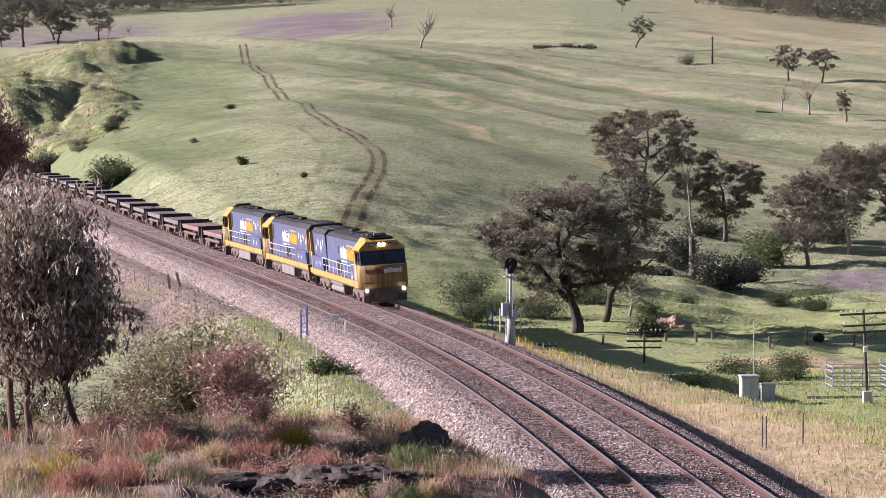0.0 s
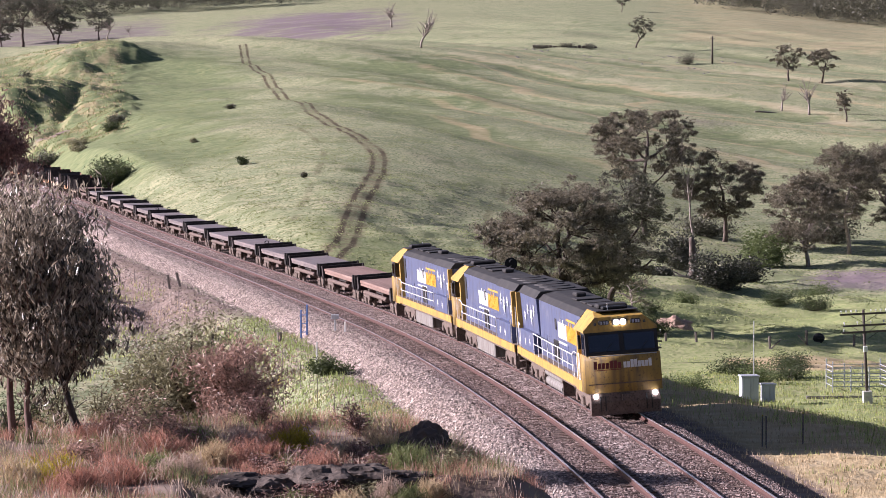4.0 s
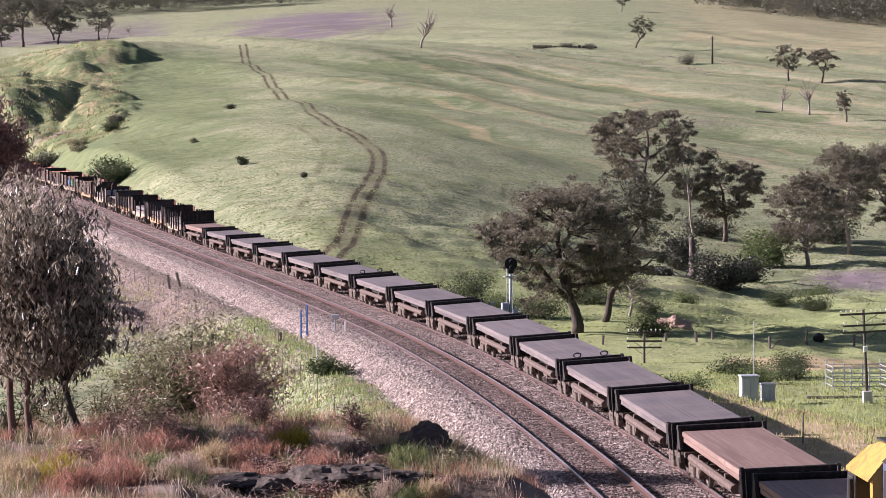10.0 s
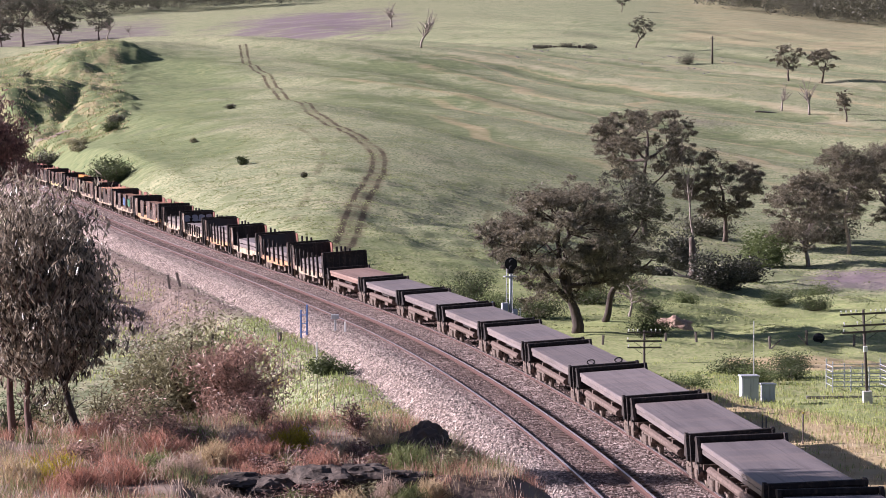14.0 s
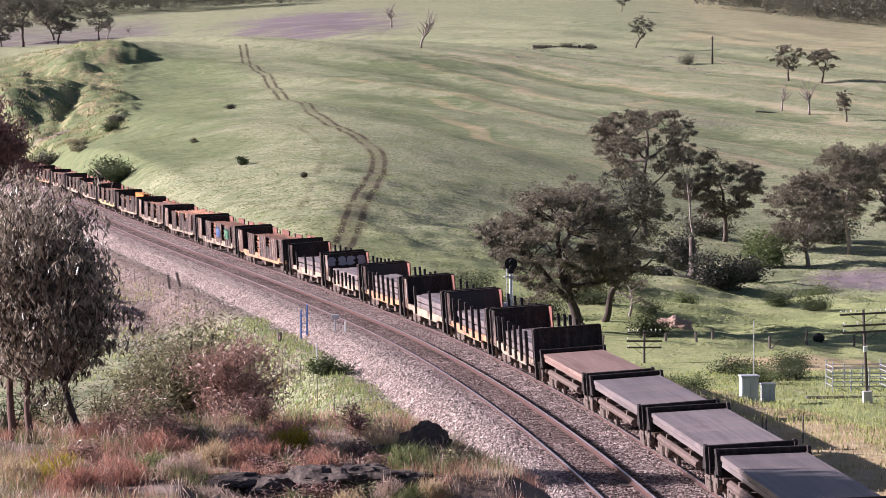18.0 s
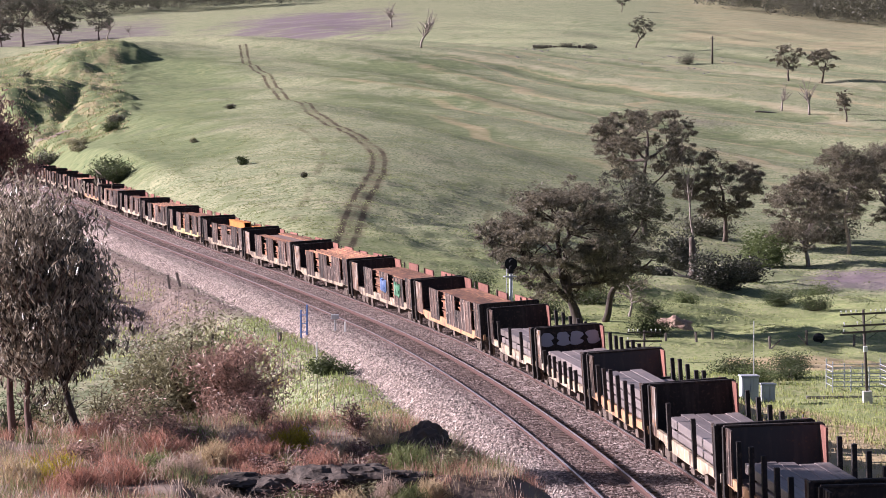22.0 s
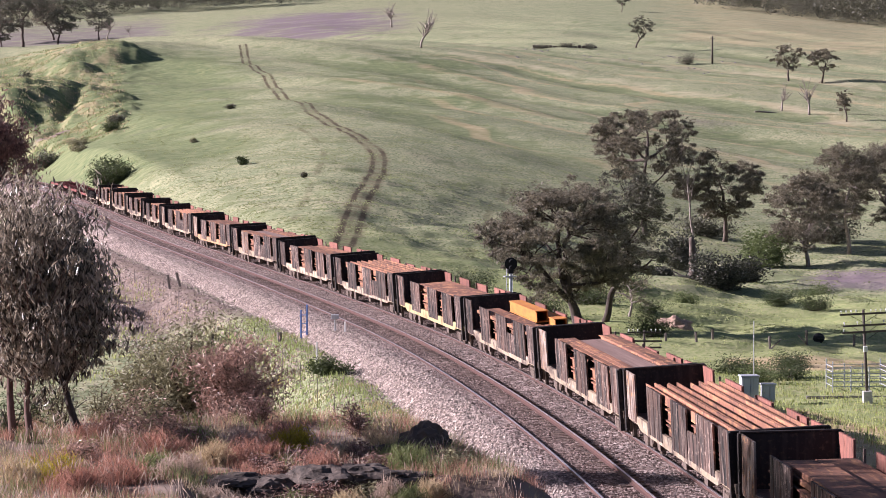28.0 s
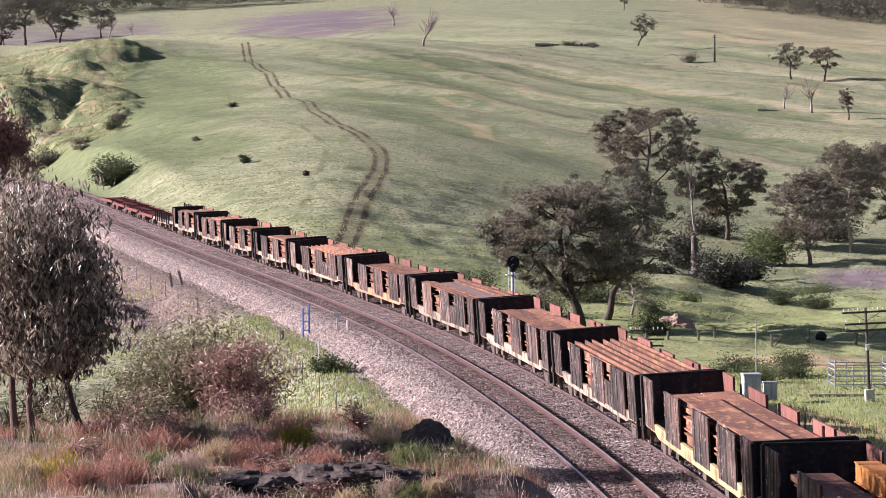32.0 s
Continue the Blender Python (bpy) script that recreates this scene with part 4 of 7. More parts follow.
    bmesh.ops.recalc_face_normals(cap, faces=cap.faces[:])
    capo = part("cab_roof", cap, M["yellow"], th, "yellow chamfered cab roof")
    part("roof_panel", boxes((7.8, 9.95, -.83, .83, 4.165, 4.2), bevel=.01), M["roofblack"], capo, "black top of the cab")
    part("cab_back", boxes((7.72, 8.05, -1.35, 1.35, 1.5, 3.44)), M["yellow"], th, "yellow rear cab wall")
    part("cab_core", boxes((8.05, 9.45, -1.0, 1.0, 1.5, 3.42)), M["yellow"], th)
    for sy in (-1, 1):
        part("cab_door", boxes((8.35, 9.0, sy * 1.0 - .03, sy * 1.0 + .03, 1.55, 3.3), bevel=.01), M["sign_yellow"], th, "yellow cab door in its recess")
        part("mirror", boxes((9.5, 9.62, sy * 1.5 - .06, sy * 1.5 + .06, 2.75, 3.3), bevel=.02), M["black"], th)
    for y in (-.13, .13):
        bm = bmesh.new()
        bmesh.ops.create_cone(bm, cap_ends=True, segments=16, radius1=.115, radius2=.115, depth=.06, matrix=Matrix.Translation((10.42, y, 3.77)) @ Matrix.Rotation(math.pi / 2, 4, "Y"))
        part("headlight", bm, M["lamp"], capo, "lit round headlight")
    part("light_bezel", boxes((10.3, 10.395, -.3, .3, 3.63, 3.9), bevel=.03), M["black"], capo)
    for y in (-.62, .62):
        part("number_board", boxes((10.3, 10.42, y - .21, y + .21, 3.66, 3.86), bevel=.05), M["black"], capo, "black number board with plain bars")
        part("number_bars", boxes(*[(10.42, 10.426, y + d - .035, y + d + .035, 3.7, 3.82) for d in (-.09, .03, .12)]), M["graf_w"], capo)
        part("marker_light", boxes((10.32, 10.42, y * 1.55 - .05, y * 1.55 + .05, 3.68, 3.78), bevel=.02), M["lensoff"], capo)
    for y in (-1.15, 1.15):
        bm = bmesh.new()
        bmesh.ops.create_cone(bm, cap_ends=True, segments=14, radius1=.1, radius2=.1, depth=.08, matrix=Matrix.Translation((10.78, y, .98)) @ Matrix.Rotation(math.pi / 2, 4, "Y"))
        part("ditch_light", bm, M["lamp"], th, "lit low ditch light")
    a, b = bmesh.new(), bmesh.new()
    for k in range(7):
        y = -1.1 + k * .155
        box(a, 10.762, 10.776, y - .066, y + .066, 2.02, 2.32 if k in (0, 4, 5) else 2.25)
    box(a, 10.762, 10.772, -1.16, -.1, 1.96, 1.99)
    for k in range(8):
        y = .05 + k * .14
        box(b, 10.762, 10.776, y - .058, y + .058, 2.02, 2.32 if k in (2, 3, 7) else 2.25)
    part("nose_lettering", a, M["redpaint"], th, "dark red lettering strokes")
    part("nose_lettering", b, M["white"], th, "white lettering strokes")
    part("nose_rail", tubes(([(10.84, -1.3, 2.52), (10.84, 1.3, 2.52)], .02), *[([(10.7, y, 2.5), (10.84, y, 2.52)], .015) for y in (-1.3, -.43, .43, 1.3)], n=5), M["steel"], th)
    part("nose_seam", boxes((10.757, 10.772, -1.4, 1.4, 1.42, 1.46)), M["under"], th)
    part("antenna", tubes(([(9.5, -.3, 4.18), (9.5, -.3, 4.45)], .015), n=5), M["white"], capo)
    part("horn", boxes((9.0, 9.5, -.5, .5, 4.2, 4.32), bevel=.04), M["black"], capo)
    part("air_conditioner", boxes((8.0, 8.9, -.6, .6, 4.2, 4.38), bevel=.06), M["roofblack"], capo)
    pilot = bmesh.new()
    prism(pilot, [(10.1, 1.1), (10.74, 1.1), (10.74, .7), (10.55, .22), (10.4, .22), (10.4, .9), (10.1, .9)], -1.35, 1.35)
    part("pilot", pilot, M["under"], th, "dark snow-plough pilot under the nose")
    for y in (-1.0, -.8, .8, 1.0):
        part("brake_hose", tubes(([(10.76, y, .95), (10.86, y, .8), (10.84, y, .5), (10.78, y, .4)], .025), n=5), M["black"], th)
    # tanks between the bogies: box on one side, cylinders on the other
    part("fuel_tank", boxes((-2.9, 2.9, .0, 1.33, .35, 1.05), bevel=.06), M["tank"], th, "grey steel fuel tank")
    for z in (.55, .93):
        part("air_reservoir", tubes(([(-2.6, -1.12, z), (2.4, -1.12, z)], .2), n=12), M["tank"], th, "grey air reservoir")
    part("tank_frame", boxes((-2.9, 2.9, -.85, 0, .35, 1.05), (-3.0, -2.9, -1.3, 0, .3, 1.1), (2.6, 2.7, -1.3, 0, .3, 1.1)), M["under"], th)
    bogies(th, (-6.9, 6.9), big=True)
    couplers(th, 22.0)
    return th


def slab_wagon(rusty=False, cover=0):
    th = empty("slab_wagon", pose(0, 0, 0), "low bogie wagon loaded with a flat %s steel slab" % ("rust-pink" if rusty else "grey"), "wagon", "slab wagons")
    L = 14.66
    fr = boxes((-6.8, 6.8, -.35, .35, .72, 1.0))
    for sy in (-1, 1):
        for x0, x1 in ((-4.3, 4.3),):
            tube(fr, [(x0, sy * 1.28, .96), (x1, sy * 1.28, .96)], .13, 8)
        for x in (-5.8, -4.2, -2.1, 0, 2.1, 4.2, 5.8):
            box(fr, x - .09, x + .09, sorted((0, sy * 1.28))[0], sorted((0, sy * 1.28))[1], .82, .98)
    part("underframe", fr, M["wagon"], th)
    for sx in (-1, 1):
        b = bmesh.new()
        x = sx * 6.42
        box(b, x - .16, x + .16, -1.42, 1.42, .95, 1.12)
        box(b, x - .1, x + .04, -1.42, 1.42, 1.62, 1.78, .02)
        box(b, x - .06, x, -1.3, 1.3, 1.1, 1.64)
        part("bulkhead", b, M["bulkdark"], th, "black low end bulkhead")
        for sy in (-1, 1):
            o = bmesh.new()
            prism(o, [(x - sx * .62, 1.05), (x - sx * .25, 1.8), (x - sx * .05, 1.8), (x + sx * .12, 1.05)], sy * 1.36 - .05, sy * 1.36 + .05)
            part("end_bracket", o, M["bulkdark"], th)
            part("ladder", tubes(([(x + sx * .2, sy * 1.3, .6), (x + sx * .2, sy * 1.3, 1.75)], .03), n=5), M["bulkdark"], th)
            part("bolster", boxes((sx * 2.6 - .12, sx * 2.6 + .12, sy * 1.1 - .2, sy * 1.1 + .2, 1.0, 1.22)), M["wagon"], th)
    for z, dx, w in ((1.28, .05, 1.28), (1.452, -.06, 1.3)):
        sl = bmesh.new()
        section(sl, [(-w + .02, z), (-w, z + .02), (-w, z + .15), (-w + .03, z + .168), (w - .03, z + .168), (w, z + .15), (w, z + .02), (w - .02, z)], -5.95 + dx, 5.95 + dx)
        part("slab", sl, M["slabrust" if rusty else "slab"], th, "flat steel slab load")
    part("cradle", boxes((-5.6, 5.6, -.9, .9, 1.0, 1.27)), M["bulkdark"], th)
    if cover:
        for y in (-.5, .62):
            part("cable_coil", tubes(([(6.3 + .07 * math.cos(2 * a), y + .15 * math.sin(a), 1.87 + .1 * math.cos(a)) for a in np.linspace(0, 6.2, 12)], .03), n=5), M["black"], th, "black hose coiled on the bulkhead")
    part("brake_gear", boxes((-1.6, -.4, -.9, -.3, .45, .8)), M["under"], th)
    part("brake_gear", boxes((.7, 1.5, .2, .7, .5, .8)), M["under"], th)
    bogies(th, (-5.2, 5.2))
    couplers(th, L)
    return th


def plate_mesh(w, z0, z1, ribs, mt, name, deep=.025):
    """An upright pressed plate along x, width w, with ribs on its outside (-y)."""
    out = [(w / 2, .03), (-w / 2, .03), (-w / 2, -.03)]
    for k in range(ribs):
        x = -w / 2 + w * (k + .5) / ribs
        out += [(x - .05, -.03), (x - .03, -.03 - deep), (x + .03, -.03 - deep), (x + .05, -.03)]
    out.append((w / 2, -.03))
    bm = bmesh.new()
    a = [bm.verts.new((x, y, z0)) for x, y in out]
    b = [bm.verts.new((x, y, z1)) for x, y in out]
    n = len(a)
    for i in range(n):
        bm.faces.new((a[i], a[(i + 1) % n], b[(i + 1) % n], b[i]))
    bm.faces.new(a[::-1])
    bm.faces.new(b)
    bmesh.ops.recalc_face_normals(bm, faces=bm.faces[:])
    return mesh_of(name, bm, mt)


TOP = 2.66
GATES = [plate_mesh(w, 1.0, z, n, M[mt], "gate") for w, z, n, mt in ((3.3, 2.6, 3, "gate"), (3.0, 2.54, 3, "gate"), (3.3, 2.6, 3, "gatepale"), (2.4, 1.9, 3, "gate"))]
FARGATES = [plate_mesh(w, 1.0, z, n, M["gatered"], "gate", .05) for w, z, n in ((3.3, 2.64, 9), (2.9, 2.56, 8))]
LOW = 2.6
HEADS = [plate_mesh(2.86, 1.05, TOP, 7, M["bulkdark"], "bulkhead"), plate_mesh(2.8, 1.05, LOW, 7, M["bulkgrey"], "bulkhead"), plate_mesh(2.8, 1.05, LOW, 7, M["bulkdark"], "bulkhead")]
RIM = mesh_of("rim", boxes((-1.44, 1.44, -.1, .06, TOP, TOP + .07), bevel=.015), M["bulkdark"])
WING = [plate_mesh(2.2, 1.0, TOP, 4, M[mt], "wing_panel", dp) for mt, dp in (("gate", .02), ("gatepale", .02), ("gatered", .05))]
SLIM = [plate_mesh(.95, 1.0, LOW, 2, M[mt], "wing_panel", .03) for mt in ("gate", "gatered", "gatepale")]
POST = [mesh_of("stake", boxes((-.085, .085, -.07, .07, .95, z), bevel=.01), M["bulkdark"]) for z in (2.5, 1.85, 2.2)]
CORNER = mesh_of("corner_post", boxes((-.1, .1, -.09, .05, .5, TOP + .02), bevel=.01), M["bulkdark"])


def end_wall(th, x, sx, k):
    hd = shared("bulkhead", HEADS[k], th, pose(x, 0, 0, 0, 0, 90 * sx), "tall sooty end bulkhead")
    shared("rim", RIM, hd, pose(0, 0, LOW - TOP if k else 0), "worn top rim")
    for sy in (-1, 1):
        shared("corner_post", CORNER, th, pose(x, sy * 1.4, LOW - TOP if k else 0, 0, 0, 0 if sy < 0 else 180))
    part("ladder", tubes(([(x + sx * .1, -1.47, .5), (x + sx * .1, -1.47, 1.9)], .025), *[([(x + sx * .1, -1.47, z), (x - sx * .25, -1.47, z)], .02) for z in (.6, .95, 1.3, 1.65)], n=4), M["bulkdark"], th)


def flat_frame(th, L, sill):
    bm = boxes((-L / 2 + .5, L / 2 - .5, -1.25, 1.25, .98, 1.1), (-L / 2 + .6, L / 2 - .6, -.3, .3, .68, .98))
    for k in range(int(L // 2.4)):
        x = -L / 2 + 1.2 + k * 2.4
        box(bm, x - .07, x + .07, -1.25, 1.25, .8, .98)
    part("deck", bm, M["wagon"], th)
    for sy in (-1, 1):
        y0, y1 = sorted((sy * 1.27, sy * 1.38))
        s = bmesh.new()
        h = L / 2 - .5
        prism(s, [(-h, .95), (-h, 1.22), (h, 1.22), (h, .95), (h - 2.6, .95), (h - 3.4, .8), (-h + 3.4, .8), (-h + 2.6, .95)], y0, y1)
        part("side_sill", s, sill, th, "dusty scuffed side sill")
        for x in (-L * .22, L * .02, L * .2):
            part("brake_gear", boxes((x - .35, x + .35, sy * 1.0 - .18, sy * 1.0 + .18, .42, .78)), M["under"], th)
        for x in (h - .2, -h + .05):
            part("wheel_guard", boxes((x, x + .15, sy * 1.3 - .05, sy * 1.3 + .05, .45, 1.0)), M["sill"], th)


def ibeam_mesh(length, w, h, mt, t=.05):
    out = [(-w, 0), (w, 0), (w, t), (t / 2, t), (t / 2, h - t), (w, h - t), (w, h), (-w, h), (-w, h - t), (-t / 2, h - t), (-t / 2, t), (-w, t)]
    bm = bmesh.new()
    section(bm, out, -length / 2, length / 2)
    return mesh_of("beam", bm, mt)


def lying_mesh(length, w, h, mt, t=.045):
    """An I-beam on its side: two upright flanges and a flat web between them."""
    m0, m1 = h / 2 - t / 2, h / 2 + t / 2
    out = [(-w, 0), (-w + t, 0), (-w + t, m0), (w - t, m0), (w - t, 0), (w, 0), (w, h), (w - t, h), (w - t, m1), (-w + t, m1), (-w + t, h), (-w, h)]
    bm = bmesh.new()
    section(bm, out, -length / 2, length / 2)
    return mesh_of("beam", bm, mt)


BEAMS = {}


def beam(length, kind):
    key = (length, kind)
    if key not in BEAMS:
        if kind == "billet":
            BEAMS[key] = mesh_of("billet", boxes((-length / 2, length / 2, -.225, .225, .0, .29), bevel=.02), M["slab"])
        elif kind == "plate":
            BEAMS[key] = mesh_of("plate", boxes((-length / 2, length / 2, -.56, .56, 0, .16), bevel=.015), M["rust"])
        elif kind == "pinkplate":
            BEAMS[key] = mesh_of("plate", boxes((-length / 2, length / 2, -.46, .46, 0, .14), bevel=.015), M["slabrust"])
        elif kind == "lying":
            BEAMS[key] = lying_mesh(length, .17, .34, M["rust"])
        elif kind == "bright":
            BEAMS[key] = mesh_of("beam", boxes((-length / 2, length / 2, -.31, .31, .5, .54), (-length / 2, length / 2, -.31, .31, 0, .04), (-length / 2, length / 2, -.27, -.23, .04, .5), (-length / 2, length / 2, .23, .27, .04, .5), bevel=.006), M["rustbright"])
        elif kind == "slim":
            BEAMS[key] = ibeam_mesh(length, .1, .2, M["rust"], .03)
        else:
            BEAMS[key] = ibeam_mesh(length, .1 if kind == "outer" else .2, .42, M["rust"])
    return BEAMS[key]


def bearer(th, x, z, w=2.3, h=.1):
    part("bearer", boxes((x - .09, x + .09, -w / 2, w / 2, z, z + h)), M["bulkdark"], th, "dark timber bearer between tiers")


def beam_wagon(k, rs, L=24.5, short=False):
    sill = M["sillyellow" if k == 5 else ("sillorange" if k in (0, 9) else "sill")]
    th = empty("steel_wagon", pose(0, 0, 0), "rusty plate-sided wagon stacked with %s" % ("flat rusted steel plates" if k % 3 == 1 else "long rusted steel beams"), "wagon", "beam wagons")
    flat_frame(th, L, sill)
    h = L / 2 - .7
    f = (2 * h) / 23.1
    for sx in (-1, 1):
        end_wall(th, sx * h, sx, 0)
        for sy in (-1, 1):
            q = 2 if sy > 0 else (1 if sx < 0 and rs.random() < .75 else 0)
            wing = SLIM if short else WING
            w = .5 if short else 1.15
            shared("wing_panel", wing[(0, 2, 1)[q] if short else q], th, pose(sx * (h - w - .08), sy * 1.37, 0, 0, 0, 0 if sy < 0 else 180), ("rust-brown end panel", "scraped pale end panel", "rust-red end panel")[q])
    near = ((.295, 0), (.555, 0), (.79, 0)) if not short else ((.3, 1), (.62, 1))
    for g, (fx, q) in enumerate(near):
        x = -h + 2 * h * fx + rs.uniform(-.25, .25)
        if k == 8 and g == 0:
            q = 2
        shared("gate", GATES[q], th, pose(x, -1.37, rs.uniform(-.08, .03)), "weathered rusty side gate")
        if k == 1 and g in (1, 2):
            for i in range(4):
                xx = x - 1.0 + i * .52
                b = bmesh.new()
                turn = rs.uniform(-.15, .15)
                tube(b, [(xx + .2 * math.cos(1.9 * q + i) + .1 * q, -1.43 - .004 * i, 1.85 + .42 * math.sin(2.6 * q + i + turn) * (1 - .08 * q)) for q in np.linspace(0, 3.6, 12)], .055, 4)
                part("graffiti_stroke", b, M["graf_b" if g == 1 else "graf_g"], th, "sprayed graffiti stroke")
    if not short and k % 2 == 0:
        shared("gate", GATES[3], th, pose(-h + 2 * h * .675, -1.36, 0), "lowered half gate")
    for g, fx in enumerate((.3, .56, .8) if not short else (.33, .7)):
        shared("gate", FARGATES[g % 2], th, pose(-h + 2 * h * fx + rs.uniform(-.3, .3), 1.37, rs.uniform(-.05, .03), 0, 0, 180), "rust-red ribbed far side gate")
    # the load starts some metres before the rear bulkhead
    gap = rs.choice((3.2, 3.8, 4.4)) * f
    x0, x1 = -h + gap, h - .7
    ln, mid = round(x1 - x0, 1), (x0 + x1) / 2
    z = 1.12
    style = (1, 1, 0, 2, 3, 1, 0, 1, 2, 1, 0)[k % 11]
    for tier in range(2):
        for i in range(5):
            y = (-1.14, -.7, 0, .7, 1.14)[i]
            shared("beam", beam(ln, "outer" if i in (0, 4) else "deep"), th, pose(mid + rs.uniform(-.3, .3), y, z), "rusted steel I-beam")
        z += .42
        for fx in (.12, .5, .88):
            bearer(th, x0 + ln * fx, z)
        z += .1
    if style == 0:
        # two groups of beams on their sides with an open slot between
        for y in (-1.06, -.7, -.34, .36, .72, 1.06):
            shared("beam", beam(ln, "lying"), th, pose(mid + rs.uniform(-.6, .4), y, z), "rusted steel beam lying on its side")
    elif style == 1:
        for y in (-.6, .58):
            shared("plate", beam(ln, "plate"), th, pose(mid + rs.uniform(-.4, .4), y, z), "flat rust-brown steel plate")
        shared("plate", beam(round(ln * .8, 1), "plate"), th, pose(mid + .8, -.55, z + .17), "flat rust-brown steel plate")
    elif style == 2:
        for x in (.15, .5, .85):
            bearer(th, x0 + ln * x, z, h=.16)
        for y in (-1.08, -.84, -.6, .66, .88, 1.1):
            shared("beam", beam(ln, "slim"), th, pose(mid + rs.uniform(-.4, .4), y, z + .165), "slim rusted steel beam")
        shared("plate", beam(round(ln * .86, 1), "pinkplate"), th, pose(mid, .03, z + .165), "pinkish flat steel plate")
    else:
        for y in (-.85, -.2):
            shared("plate", beam(ln, "plate"), th, pose(mid + rs.uniform(-.3, .3), y * .9 - .02, z - .001 * (y > -.5)), "flat rust-brown steel plate") if y < -.5 else None
        shared("beam", beam(round(8.6 * f, 1), "bright"), th, pose(x0 + 4.3 * f + 1.0, .45, z), "bright orange freshly rusted box beam")
        shared("beam", beam(round(9.4 * f, 1), "bright"), th, pose(x0 + 4.7 * f + 2.0, 1.02, z - .3), "bright orange freshly rusted box beam")
    for i in range(3):
        x = (-.3 + .3 * i) * L
        part("post", boxes((x - .05, x + .05, 1.26, 1.33, 1.1, 2.6)), M["wagon"], th)
    bogies(th, (-L * .355, L * .355))
    couplers(th, L)
    return th


STAKES = ((6, 0, 2), (5, 0, 2), (2, 0, 2), (6, 0, 3), (7, 1, 2), (3, 2, 2), (8, 1, 0))   # near stakes, kind, tiers


def stake_wagon(k, rs, L=15.68, loaded=True):
    th = empty("stake_wagon", pose(0, 0, 0), "dark flat wagon with black stakes, %s" % ("loaded with grey steel billets" if loaded else "empty deck"), "wagon", "stake wagons")
    flat_frame(th, L, M["sillorange" if k in (3, 1) else "sill"])
    h = L / 2 - .7
    n, kind, tiers = STAKES[k]
    for sx in ((1, -1) if loaded else ()):
        end_wall(th, sx * h, sx, 1 if (k, sx) in ((3, -1), (1, -1)) else 2)
        for sy in (-1, 1):
            q = 1 if sy > 0 else (2 if sx < 0 and k in (2, 4) else 0)
            shared("wing_panel", SLIM[q], th, pose(sx * (h - .55), sy * 1.37, 0, 0, 0, 0 if sy < 0 else 180), "rusty narrow end wing")
    for sy in (-1, 1):
        for g in range(n if sy < 0 else max(n, 5)):
            m = n if sy < 0 else max(n, 5)
            x = -h + 1.6 + (2 * h - 3.4) * (g + .5) / m
            shared("stake", POST[kind if sy < 0 else 0], th, pose(x, sy * 1.42, rs.uniform(-.12, .05), 0, rs.uniform(-2, 2), 0 if sy < 0 else 180), "black steel stake")
    z = 1.12
    for tier in range(tiers if loaded else 0):
        for i in range(5):
            if tier == tiers - 1 and tiers > 2 and i in (3, 4):
                continue
            shared("billet", beam(10.8 if tier < 2 else 9.4, "billet"), th, pose(.5 + rs.uniform(-.5, .5), -.94 + i * .47, z), "grey steel billet")
        z += .295
        for x in (-3.6, .4, 4.2):
            if tier < tiers - 1:
                bearer(th, x, z, h=.07)
        z += .07
    if k == 4:
        # four plump sprayed shapes across the inside of the rear bulkhead
        for i, y in enumerate((.98, .32, -.3, -.95)):
            b = bmesh.new()
            for j, (dy, dz, ry, rz) in enumerate(((0, .12, .27, .2), (.04 * (-1) ** i, -.18, .29, .17), (.12 * (-1) ** i, .02, .16, .3))):
                ring = [b.verts.new((-h + .105 + .004 * j, y + dy + ry * math.cos(a) * (1 + .18 * math.sin(3 * a + i + j)), 2.14 + dz * .9 + rz * .9 * math.sin(a))) for a in np.linspace(0, 2 * math.pi, 15)[:-1]]
                b.faces.new(ring)
            part("graffiti_shape", b, M["graf_w"], th, "pale blue-grey sprayed graffiti shape")
    bogies(th, (-L * .34, L * .34))
    couplers(th, L)
    return th


def red_flat():
    L = 14.7
    th = empty("flat_wagon", pose(0, 0, 0), "empty low red oxide skeleton flat wagon", "wagon", "flat wagons")
    bm = boxes((-6.4, 6.4, -.35, .35, .72, 1.05))
    for x in (-6.3, -3.2, 0, 3.2, 6.3):
        box(bm, x - .15, x + .15, -1.3, 1.3, .9, 1.1)
    part("deck", bm, M["redflat"], th)
    for sy in (-1, 1):
        part("side_sill", boxes((-6.4, 6.4, sy * 1.28 - .06, sy * 1.28 + .06, .85, 1.1)), M["redflat"], th)
        for x in (-6.2, -3.1, 3.1, 6.2):
            part("twist_lock", boxes((x - .1, x + .1, sy * 1.28 - .1, sy * 1.28 + .1, 1.1, 1.22), bevel=.02), M["sill"], th)
    bogies(th, (-4.8, 4.8))
    couplers(th, L)
    return th


